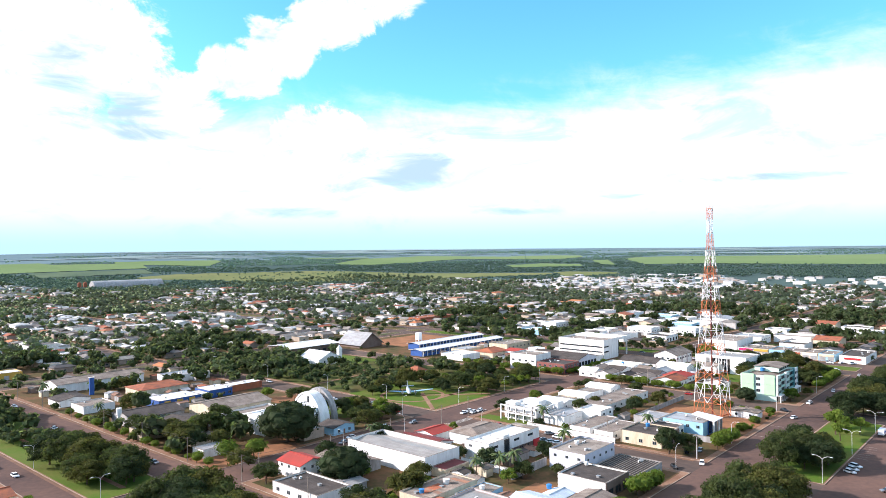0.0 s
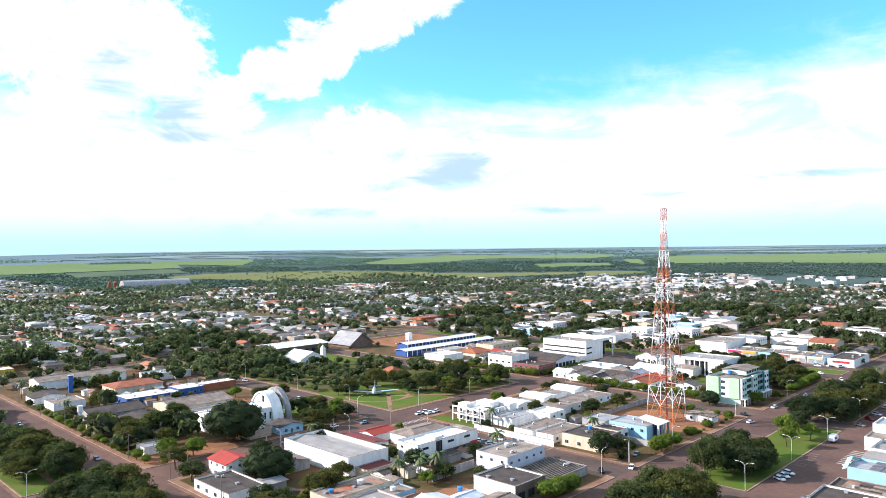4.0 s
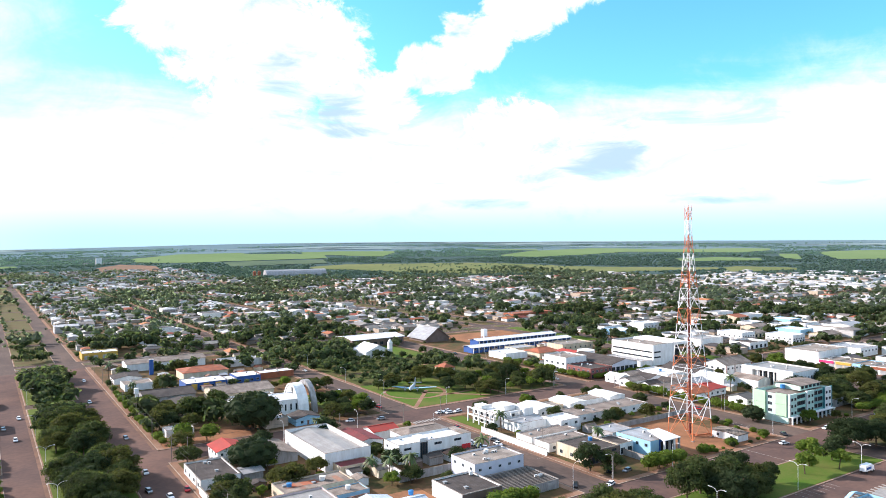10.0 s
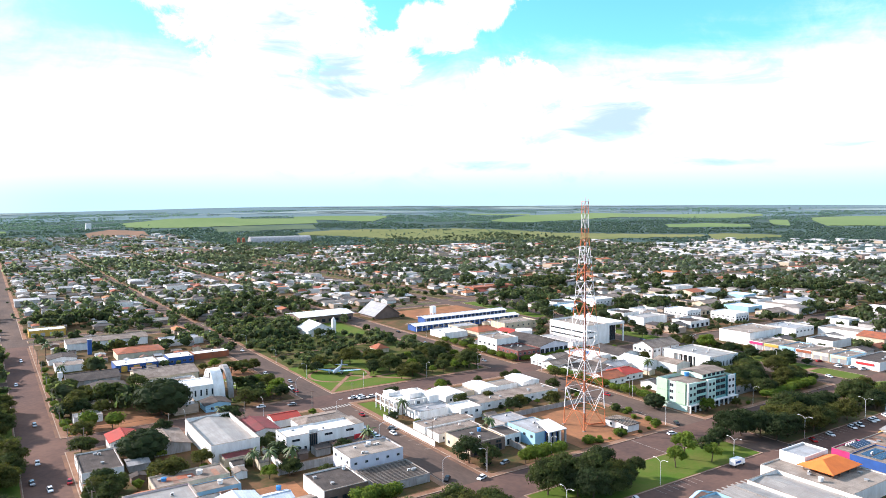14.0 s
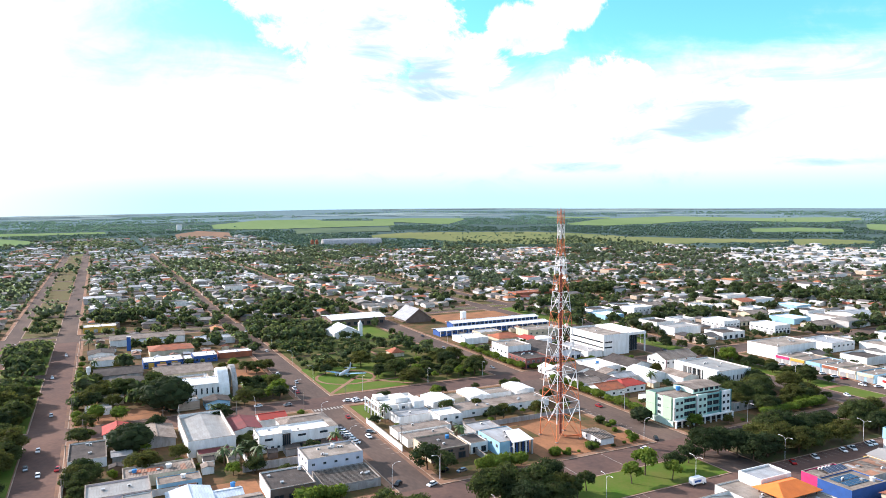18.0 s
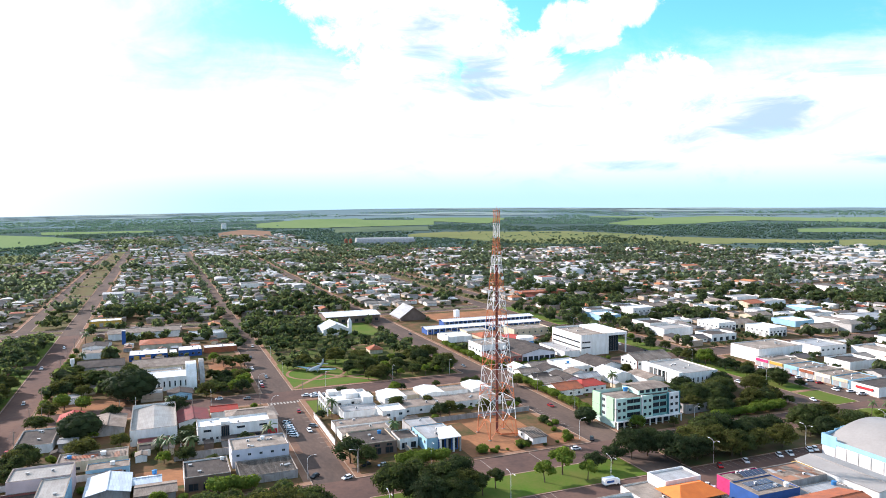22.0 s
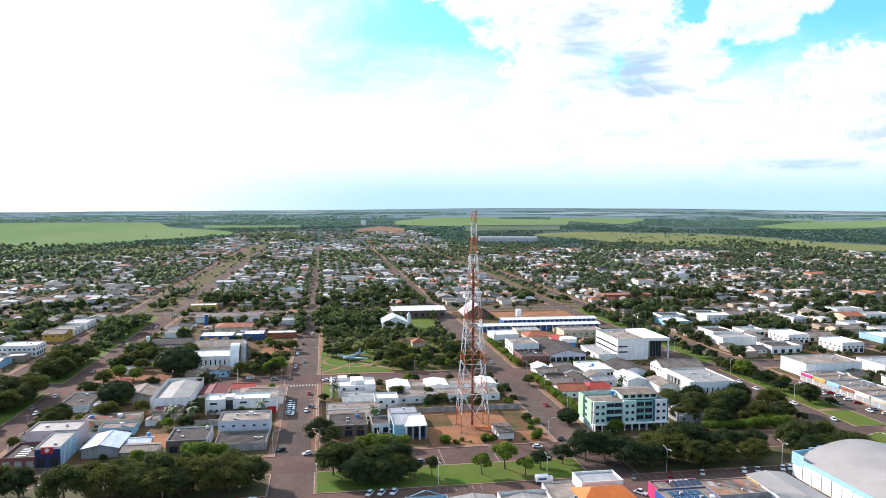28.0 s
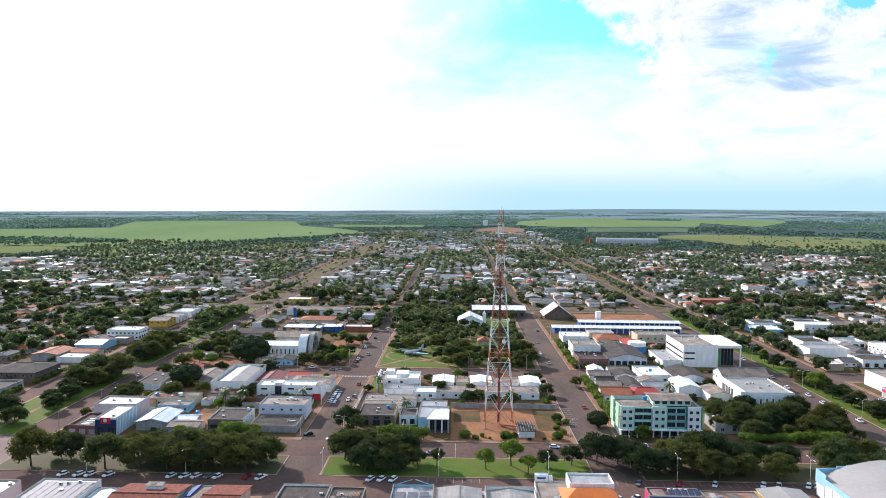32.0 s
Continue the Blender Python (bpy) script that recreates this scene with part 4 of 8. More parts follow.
for i, (x, y) in enumerate(((-6.4, -6.4), (6.4, -6.4), (6.4, 6.4), (-6.4, 6.4))):
    bm = bmesh.new()
    box(bm, x - 0.7, x + 0.7, y - 0.7, y + 0.7, -0.1, 0.35, top=0.8)
    part("footing", bm, CONCRETE, tower)
bm = bmesh.new()
box(bm, -0.5, 0.5, -0.22, 0.22, 1.2, 76)
for z in range(2, 96):
    box(bm, 0.45, 0.95, 0.3, 0.34, z, z + 0.06)
beam(bm, (0.45, 0.32, 0), (0.45, 0.32, 97), 0.07)
beam(bm, (0.95, 0.32, 0), (0.95, 0.32, 97), 0.07)
part("cable_ladder", bm, CABLE, tower, "dark cable run and ladder up the middle")
bm = bmesh.new()
beam(bm, (0, 0, 1.2), (1.0, -3.0, 1.0), 0.6)
beam(bm, (1.0, -3.0, 1.0), (9, -5.0, 1.0), 0.6)
part("cable_bridge", bm, STEELRED, tower)
for z, a, r in ((49, 20, 1.0), (49.5, 150, 0.8), (60, 80, 0.9), (66, 200, 0.7), (70, 310, 0.9), (81, 30, 0.6), (88, 230, 0.5), (40, 290, 0.9)):
    bm = bmesh.new()
    q = half(z) + 0.5
    c, s = math.cos(radians(a)), math.sin(radians(a))
    tube(bm, (c * q, s * q, z), (c * (q + 0.5), s * (q + 0.5), z), r * 0.9, r, 12)
    beam(bm, (c * (q - 0.6), s * (q - 0.6), z), (c * q, s * q, z), 0.15)
    part("dish", bm, WHITE, tower, "white drum antenna")
for z in (72, 77):
    for a in (30, 150, 270):
        bm = bmesh.new()
        q = half(z) + 0.6
        c, s = math.cos(radians(a)), math.sin(radians(a))
        box(bm, c * q - 0.16, c * q + 0.16, s * q - 0.16, s * q + 0.16, z, z + 2.2)
        beam(bm, (0, 0, z + 1), (c * q, s * q, z + 1), 0.1)
        part("panel_antenna", bm, WHITE, tower)
bm = bmesh.new()
box(bm, -1.1, 1.1, -1.1, 1.1, TOWER_H - 0.12, TOWER_H)
for i, j in ((-1.0, -1.0), (1.0, -1.0), (1.0, 1.0), (-1.0, 1.0)):
    beam(bm, (i, j, TOWER_H), (i, j, TOWER_H + 1.0), 0.08)
beam(bm, (0, 0, TOWER_H), (0, 0, TOWER_H + 2.0), 0.09)
part("top_platform", bm, STEELRED, tower)
TAKEN.append((-20, 30, -22, 27))
slab("worn_patch", 18, 29.5, -8, 26, 0.2, 0.275, YARD, "weedy patch on the tower lot", "ground")
slab("worn_patch", -21, -8, 4, 22, 0.2, 0.275, YARD, "weedy patch on bare earth", "ground")
slab("bare_lot", -22, 30, -22, 27, 0.15, 0.26, EARTH, "bare reddish earth round the tower", "ground")
b = gabled("equipment_hut", "low white equipment hut with a dark roof under pale battens", 8, 15, -18, -5, 3.0, 0.5, "x", spec=(("w", 2, 1, 1.2, 1.2),), category="hut", roof=DARKROOF)
for k in range(7):
    bm = bmesh.new()
    for side in (-1, 1):
        beam(bm, (-3.6 + 1.2 * k, side * 7.0, 3.2), (-3.6 + 1.2 * k, 0, 3.74), 0.28)
    part("batten", bm, CONCRETE, b)
garden_wall(-22, 31, 27, 27.3, 2.3, GREYWALL, "stained grey boundary wall of the tower lot")

# ---- the block between the boulevard and the first street ----
W = WINDOW
b = flat("commercial_building", "white hall with high parapets round a low pitched roof", -151, -132, 46, 88, 7.0, roof=CREAMROOF, parapet=0.5, ridge=1.6, spec=())
flat("lean_to", "cream lean-to with a maroon roof before a white hall", -148, -135, 39, 45.8, 3.2, wall=CREAM, roof=MAROON, parapet=0.1, spec=(("s", 2, 0.6, 1.4, 1.6, DARKWINDOW),), category="shed")
b = flat("office_building", "long white two-storey office with a dark glass stair bay", -124, -90, 38, 50, 7.4, roof=WHITEROOF, spec=(("w", 2, 5, 1.4, 0.9),))
for u, z, w, h in ((-13, 5.0, 3.2, 0.9), (1, 5.2, 3.4, 0.9), (10.5, 5.2, 3.4, 0.9), (-14.5, 1.5, 1.3, 1.0), (-11.5, 1.5, 1.3, 1.0), (-9, 1.5, 1.0, 1.0)):
    on_wall(b, "s", 34, 12, u, z, w, h, DARKWINDOW)
on_wall(b, "s", 34, 12, -5.6, 0.1, 3.4, 7.0, STRIP, "glass_bay", "dark glass stair bay")
bm = bmesh.new()
box(bm, -7.5, -3.6, -5.8, 0, 7.4, 8.6)
part("roof_box", bm, WHITE, b)
bm = bmesh.new()
box(bm, -3.4, 15.6, -6.12, -6.02, 0.1, 2.7)
part("ground_front", bm, BROWNWALL, b, "brown band along the ground floor")
bm = bmesh.new()
box(bm, 12.4, 16.6, -6.4, -6.14, 0.0, 3.2)
part("red_panel", bm, REDPAINT, b, "red panel at the corner")
for u in (0, 4, 8):
    on_wall(b, "s", 34, 12.3, u, 0.1, 2.4, 2.3, DARKWINDOW, "shopfront")
bm = bmesh.new()
box(bm, 13.6, 16.9, -5.8, 5.8, 7.1, 7.5)
part("roof_edge", bm, CONCRETE, b)
gabled("office_annexe", "grey-roofed annexe behind the white office", -110, -88, 53, 70, 4.6, 1.6, "x", roof=FIBRE, hip=5)
gabled("red_roofed_house", "house under a maroon metal roof", -131, -118, 62, 82, 3.6, 1.4, "y", roof=MAROON)
gabled("red_roofed_house", "house under a bright red roof", -116, -104, 74, 84, 3.6, 1.2, "x", roof=REDTILE)
b = flat("office_building", "pale two-storey building with air conditioners on the roof", -113, -91, 3, 18, 7.2, wall=LILAC, parapet=0.5, spec=(("s", 5, 4.4, 1.2, 0.9), ("w", 3, 4.6, 1.2, 1.0)))
aircon(b, 4, 2, 6.5), aircon(b, 5.2, 2, 6.5), aircon(b, -4, 3, 6.5)
b = flat("shop_building", "white and brown shop with a dark flat roof", -131, -115, -15, 3, 5.4, roof=DARKROOF, parapet=0.5, spec=(("e", 2, 2.6, 1.2, 1.0),))
bm = bmesh.new()
box(bm, -7.9, 7.9, -9.25, -9.02, 0, 5.3)
part("front", bm, BROWNWALL, b, "brown tiled shop front")
for u in (-5, 0, 5):
    on_wall(b, "s", 16, 18.5, u, 0.4, 3.4, 2.6, DARKWINDOW, "shopfront")
b = flat("open_shed", "unfinished shed with a dark slatted roof", -112, -91, -16, 1, 3.2, wall=GREYWALL, roof=DARKROOF, parapet=0.3, spec=(("s", 3, 0.1, 3.4, 2.4, SHUTTER, "shutter"),))
for k in range(14):
    bm = bmesh.new()
    box(bm, -10.2, 10.2, -8 + k * 1.15, -7.85 + k * 1.15, 3.0, 3.12)
    part("batten", bm, CONCRETE, b)
flat("warehouse", "tall warehouse with dusty pink walls and a cream roof", -188, -168, -4, 10, 8.4, wall=PALEPINK, roof=CREAMROOF, parapet=0.5, spec=())
b = flat("warehouse", "long beige-roofed warehouse with navy front and pale ribbed side", -177, -168, -24, -4.1, 8.0, wall=WHITE, roof=CREAMROOF, parapet=0.35, spec=())
bm = bmesh.new()
box(bm, -4.6, 4.6, -10.25, -9.97, 0, 7.2)
part("front", bm, NAVY, b, "navy painted shop front")
for u in (-2.4, 2.4):
    on_wall(b, "s", 9, 20.5, u, 0.3, 3.4, 3.8, DARKWINDOW, "shopfront")
bm = bmesh.new()
box(bm, -2.2, 2.2, -10.55, -10.3, 5.6, 8.2)
sign = part("sign", bm, REDPAINT, b, "red sign board with a pale disc")
bm = bmesh.new()
tube(bm, (0, -10.65, 7.0), (0, -10.54, 7.0), 0.8, 0.8, 20)
part("disc", bm, WHITE, sign)
for k in range(14):
    bm = bmesh.new()
    box(bm, 4.52, 4.72, -9.5 + k * 1.4, -9.2 + k * 1.4, 0, 7.8)
    part("rib", bm, SKYWALL, b)
flat("low_shop", "low dark-roofed shop with a red-brown front beside a tall warehouse", -190, -177.2, -23, -4.2, 4.2, wall=MAROONWALL, roof=DARKROOF, spec=(("s", 3, 0.2, 2.6, 2.4, SHUTTER, "shutter"), ("w", 3, 1.2, 1.4, 1.2)))
for k in range(4):
    bm = bmesh.new()
    box(bm, -2.4, 1.4, -6 + k * 2.6, -5 + k * 2.6, 3.5, 3.62)
    part("skylight", bm, WHITE, bpy.data.objects["low_shop"])
gabled("metal_shed", "shed under a bright pale blue metal roof", -163, -149, -16, 2, 4.0, 1.5, "y", wall=GREYWALL, roof=BLUEMETAL)
gabled("metal_shed", "low shed with a weathered grey roof", -147, -134, -20, -10, 3.2, 0.9, "x", wall=GREYWALL, roof=FIBRE)
gabled("metal_shed", "small pale roofed shed", -148, -139, -8, -1, 3.0, 0.8, "x", wall=GREYWALL, roof=BLUEMETAL)
flat("row_house", "low house with a patched grey roof and parapets", -176, -151, 22, 34, 4.2, wall=CREAM, roof=FIBRE, parapet=0.4, spec=(("s", 5, 1.0, 1.4, 1.2),))
gabled("tiled_house", "small house under orange clay tiles", -182, -170, 12, 24, 3.2, 1.4, "x", wall=CREAM, roof=CLAY, hip=3)
flat("row_house", "narrow low house with a blue and white front", -165, -150, 12, 20, 3.6, wall=SKYWALL, roof=FIBRE, parapet=0.3, spec=(("s", 4, 1.0, 1.2, 1.2),))
gabled("red_roofed_house", "white two-storey house under a bright red roof", -182, -171, 78, 91, 5.2, 1.6, "y", roof=REDTILE, spec=(("s", 3, 3.4, 1.0, 1.0), ("s", 2, 0.9, 1.2, 1.2), ("w", 3, 3.4, 1.0, 1.0)))
gabled("old_house", "long house under a weathered dark roof", -168, -154, 66, 88, 3.4, 1.6, "y", wall=GREYWALL, roof=FIBRE)
flat("corner_house", "low flat house with white walls and a dark roof", -195, -181, 52, 76, 3.8, roof=DARKROOF, parapet=0.5, spec=(("w", 4, 1.0, 1.6, 1.3), ("n", 2, 1.0, 1.4, 1.2)))
gabled("carport", "open carport under a pale sheet roof", -179, -172, 54, 62, 2.6, 0.4, "x", wall=GREYWALL, roof=METALROOF, category="carport")
garden_wall(-196, -195.7, -2, 50, 2.6), garden_wall(-195, -152, 11, 11.3, 2.4), garden_wall(-134, -112, 20, 20.3, 3.0, GREYWALL), garden_wall(-131, -130.7, 20, 46, 2.8)
water_tank(-160, 28, 4.0, 1.1, 1.4, WHITE, "pale round water tank on a roof")
water_tank(-117, 0, 5.4, 0.7, 1.0, WHITE, "white water tank on a shop roof")
slab("bare_lot", -148, -131, -7, 12, 0.15, 0.25, EARTH, "bare orange earth yard", "ground")

# ---- the church block ----
b = gabled("church", "long white church hall ending in tall half-round arches", -155, -124, 140, 157, 7.6, 1.6, "x", roof=WHITEROOF, over=0.3, category="church", spec=(("s", 11, 2.2, 0.8, 3.2, DARKWINDOW), ("w", 3, 1.5, 1.2, 2.0)))
# two concentric half-round shells close the east end
for r, x0, x1, name in ((10.4, -125.2, -119.6, "apse_shell"), (11.2, -118.0, -115.4, "apse_arch")):
    bm = bmesh.new()
    n, prof = 18, []
    for k in range(n + 1):
        a = math.pi * k / n
        prof.append((math.cos(a), math.sin(a)))
    ring = []
    for x in (x0 + 139.5, x1 + 139.5):
        for q in (r, r - (0.5 if name == "apse_shell" else 1.6)):
            ring.append([bm.verts.new((x, c * q * 1.08, s * q * 1.34)) for c, s in prof])
    for k in range(n):
        bm.faces.new((ring[0][k], ring[0][k + 1], ring[2][k + 1], ring[2][k]))
        bm.faces.new((ring[1][k], ring[3][k], ring[3][k + 1], ring[1][k + 1]))
        bm.faces.new((ring[0][k], ring[1][k], ring[1][k + 1], ring[0][k + 1]))
        bm.faces.new((ring[2][k], ring[2][k + 1], ring[3][k + 1], ring[3][k]))
    part(name, bm, WHITE if name == "apse_shell" else GREYWALL, b, "tall white half-round shell" if name == "apse_shell" else "stained grey half-round arch", smooth=False)
# the flat wall inside the west end of the shell, with its tall dark slit
bm = bmesh.new()
ends = [[bm.verts.new((x, 9.4 * 1.08 * math.cos(math.pi * k / 16), 9.7 * 1.34 * math.sin(math.pi * k / 16))) for k in range(17)] for x in (14.8, 15.3)]
for row in ends:
    bm.faces.new(row)
for k in range(16):
    bm.faces.new((ends[0][k], ends[0][k + 1], ends[1][k + 1], ends[1][k]))
part("gable_wall", bm, WHITE, b)
part("slit_window", DARKWINDOW, None, b, at=pose(14.78, -1.2, 8.9, 0, 0, -90) @ Matrix.Diagonal((1.5, 1, 3.2, 1)))
bm = bmesh.new()
box(bm, 17.6, 20.4, -1.2, 1.2, 0, 12.6)
part("mullion", bm, GREYWALL, b, "grey slab between the arches")
TAKEN.append((-126, -110, 136, 162))
gabled("parish_house", "small house with a pale blue front and dark roof", -135, -123, 116, 127, 3.4, 1.3, "y", wall=SKYWALL, roof=DARKROOF, spec=(("s", 2, 1.0, 1.4, 1.3), ("s", 1, 0.1, 1.0, 2.1, DOOR, "door")))
gabled("parish_hall", "long hall with a weathered brown-grey roof", -154, -122, 182, 206, 5.6, 2.2, "x", wall=CREAM, roof=FIBRE)
flat("parish_hall", "low white hall with flat grey roof behind the church", -153, -126, 163, 179, 4.8, roof=FIBRE, parapet=0.3, ridge=0.8, axis="x")
gabled("old_shed", "large shed with dark patched roof", -186, -160, 200, 222, 4.6, 2.0, "x", wall=GREYWALL, roof=DARKROOF)
gabled("old_shed", "dark roofed outbuilding beside trees", -180, -160, 176, 192, 3.6, 1.6, "y", wall=GREYWALL, roof=DARKROOF)
flat("row_house", "low pale outbuilding under the trees", -184, -172, 148, 158, 3.4, wall=CREAM, roof=FIBRE, parapet=0.2)
flat("row_house", "low white outbuilding on bare ground", -190, -178, 130, 138, 3.4, roof=METALROOF, parapet=0.2)
b = flat("school_wing", "white-roofed blue school wing with yellow panels", -158, -134, 230, 247, 4.2, wall=BLUEWALL, roof=WHITEROOF, parapet=0.1, spec=(("s", 7, 1.2, 1.8, 1.4),))
for u in (-9, -2, 5):
    bm = bmesh.new()
    box(bm, u, u + 3.4, -8.75, -8.52, 0.2, 3.6)
    part("yellow_panel", bm, YELLOW, b, "yellow painted panel")
flat("school_porch", "white canteen roof beside a blue school wing", -133, -128, 232, 244, 3.8, wall=WHITE, roof=WHITEROOF, parapet=0.2)
b = flat("school_wing", "low school wing with blue walls and a white roof", -127, -112, 234, 249, 4.4, wall=BLUEWALL, roof=WHITEROOF, parapet=0.1, spec=(("s", 4, 1.2, 1.8, 1.4),))
flat("school_wing", "low open wing with an orange-brown wall", -110, -88, 240, 250, 3.8, wall=CLAY, roof=WHITEROOF, parapet=0.2)
gabled("school_hall", "orange tiled hall behind a school", -152, -124, 262, 282, 5.0, 2.0, "x", wall=CREAM, roof=CLAY, hip=8)
flat("school_wing", "low white wing with flat roof", -118, -90, 296, 312, 4.4, roof=METALROOF, parapet=0.6)
gabled("school_hall", "long hall with a pale grey roof", -176, -124, 318, 338, 5.2, 1.8, "x", wall=WHITE, roof=FIBRE)
flat("small_shop", "small corner house with white walls", -188, -172, 250, 266, 4.0, roof=FIBRE, parapet=0.4)
gabled("row_house", "small house under a dark roof", -190, -174, 276, 292, 3.4, 1.5, "y", roof=DARKROOF)
slab("bare_lot", -110, -91, 178, 206, 0.15, 0.25, EARTH, "bare earth forecourt with small trees", "ground")
slab("bare_lot", -110, -90, 138, 177, 0.15, 0.25, GRASS, "lawn beside the church", "ground")
for y in (159, 165, 171):
    slab("path", -110, -90, y, y + 1.6, 0.2, 0.27, CREAMROOF, "pale path across the lawn", "path")
slab("bare_lot", -194, -152, 113.5, 134, 0.15, 0.25, EARTH, "bare trampled earth under trees", "ground")

# ---- the block east of the first street: clinic, row of offices, blue-fronted shop ----
b = flat("clinic", "white two-storey clinic of stepped boxes with framed porches", -60, -40, 60, 78, 6.4, roof=WHITEROOF, parapet=0.5, ridge=0.9, axis="x", spec=(("s", 3, 3.8, 1.5, 1.3), ("w", 4, 3.8, 1.5, 1.5, DARKWINDOW), ("w", 4, 0.5, 1.6, 2.2, DARKWINDOW)))
for x0, x1, y0, y1, z in ((-3, 3.5, -6, 3, 8.2), (4.2, 9.6, -12, -3, 7.4), (-9.6, -5, 3, 8.6, 7.6)):
    bm = bmesh.new()
    box(bm, x0, x1, y0, y1, 0 if y0 < -9 else 6.0, z)
    box(bm, x0 - 0.15, x1 + 0.15, y0 - 0.15, y1 + 0.15, z, z + 0.15)
    part("roof_box", bm, WHITE, b, "plain white box stepping up from the roof")
# the open frame of posts and beams before the west and south walls
for k in range(5):
    bm = bmesh.new()
    box(bm, -13.5, -13.0, -9 + k * 4.4, -8.5 + k * 4.4, 0, 6.6)
    part("column", bm, WHITE, b)
for k in range(4):
    bm = bmesh.new()
    box(bm, -13.5 + k * 5.0, -13.0 + k * 5.0, -11.6, -11.1, 0, 6.6)
    part("column", bm, WHITE, b)
for x0, x1, y0, y1, z in ((-13.6, -12.9, -11.7, 9.2, 6.6), (-13.6, 3.6, -11.7, -11.0, 6.6), (-13.6, -12.9, -11.7, 9.2, 3.3)):
    bm = bmesh.new()
    box(bm, x0, x1, y0, y1, z, z + 0.5)
    part("frame_beam", bm, WHITE, b)
bm = bmesh.new()
box(bm, -12.9, -10.02, -8, 8.8, 3.2, 3.45)
part("balcony", bm, CONCRETE, b)
flat("clinic_wing", "low white wing of a clinic with a metal roof", -58, -40, 46, 58, 4.4, roof=METALROOF, parapet=0.3)
flat("row_house", "long low house with a grey roof", -66, -40, 28, 38, 3.6, wall=WHITE, roof=FIBRE, parapet=0.3, spec=(("s", 4, 1.0, 1.4, 1.2),))
flat("row_house", "low house with brown fibre roof behind a white wall", -66, -44, 17, 26, 3.6, wall=WHITE, roof=FIBRE, parapet=0.2, spec=(("s", 4, 1.0, 1.4, 1.2),))
flat("white_house", "white cube-like house with a flat roof", -42, -30, 36, 48, 5.4, roof=WHITEROOF, spec=(("s", 2, 3.0, 1.6, 1.2), ("s", 1, 0.1, 1.2, 2.1, DOOR, "door")))
b = flat("shop_building", "cream-sided shop with dark flat roof and brick-brown front", -65, -48, -4, 14, 5.2, wall=CREAM, roof=DARKROOF, parapet=0.4, spec=(("w", 3, 1.2, 1.6, 1.4),))
bm = bmesh.new()
box(bm, -8.3, 8.5, -9.3, -9.02, 0, 5.0)
part("front", bm, BROWNWALL, b, "brick-brown shop front")
for u in (-5.2, 0, 5.2):
    on_wall(b, "s", 17, 18.6, u, 0.3, 3.4, 2.6, DARKWINDOW, "shopfront")
    on_wall(b, "s", 17, 18.6, u, 3.4, 2.4, 1.0, DARKWINDOW, "window")
b = flat("blue_shop", "pale blue shop with a white sloping roof and glazed front", -37, -23, -10, 8, 6.0, wall=SKYWALL, roof=METALROOF, parapet=0.3, spec=(("w", 4, 3.4, 1.4, 1.2),))
bm = bmesh.new()
v = [bm.verts.new(q) for q in ((-3, -12.4, 6.1), (7.2, -12.4, 6.1), (7.2, -1, 7.3), (0.5, -1, 7.3), (-3, -12.4, 6.35), (7.2, -12.4, 6.35), (7.2, -1, 7.55), (0.5, -1, 7.55))]
for q in ((3, 2, 1, 0), (4, 5, 6, 7), (0, 1, 5, 4), (1, 2, 6, 5), (2, 3, 7, 6), (3, 0, 4, 7)):
    bm.faces.new([v[k] for k in q])
part("front_roof", bm, WHITEROOF, b, "white sheet roof sloping to the front")
for k in range(4):
    bm = bmesh.new()
    box(bm, -2.2 + k * 2.9, -1.5 + k * 2.9, -12.0, -11.3, 0, 6.2)
    part("column", bm, WHITE if k % 2 == 0 else GREYWALL, b)
bm = bmesh.new()
box(bm, -2.0, 6.9, -9.3, -9.02, 0, 6.0)
part("front", bm, BLUEWALL, b, "deep blue recessed front")
for u in (-0.4, 2.6, 5.4):
    on_wall(b, "s", 14, 18.6, u, 0.4, 2.0, 4.6, DARKWINDOW, "shopfront")
TAKEN.append((-37, -22, -24, -9))
flat("shop_building", "narrow shop with a dark roof beside a blue one", -46, -38, -2, 10, 4.6, wall=WHITE, roof=DARKROOF, parapet=0.4, spec=(("s", 2, 0.4, 2.2, 2.4, DARKWINDOW),))
flat("store_shed", "grey flat roofed store", -37, -24, 10, 22, 5.0, wall=GREYWALL, roof=METALROOF, parapet=0.3)
for k, (xa, xb) in enumerate(((-33, -21), (-12, 0), (16, 27))):
    gabled("office_house", "small white office with a pale pitched roof", xa, xb, 62, 78, 4.0, 0.9, "y", roof=WHITEROOF, over=0.2, spec=(("s", 2, 1.4, 1.2, 1.2), ("e", 3, 1.4, 1.2, 1.2)))
flat("row_house", "low grey-roofed row behind white offices", -30, 24, 44, 58, 3.6, wall=WHITE, roof=FIBRE, parapet=0.2, spec=(("s", 8, 1.2, 1.4, 1.1),))
flat("office_house", "cream link between white offices", -20, -13, 66, 76, 3.4, wall=CREAM, roof=CONCRETE, parapet=0.3)
flat("office_house", "cream link with a flat roof", 1, 15, 66, 76, 3.4, wall=WHITE, roof=CONCRETE, parapet=0.3)
garden_wall(-70, -69.7, 14, 58, 2.6), garden_wall(-44, -43.7, -18, 12, 2.4, GREYWALL)
slab("bare_lot", -68, -60, 60, 88, 0.15, 0.25, GRASS, "small green lawn before a clinic", "ground")

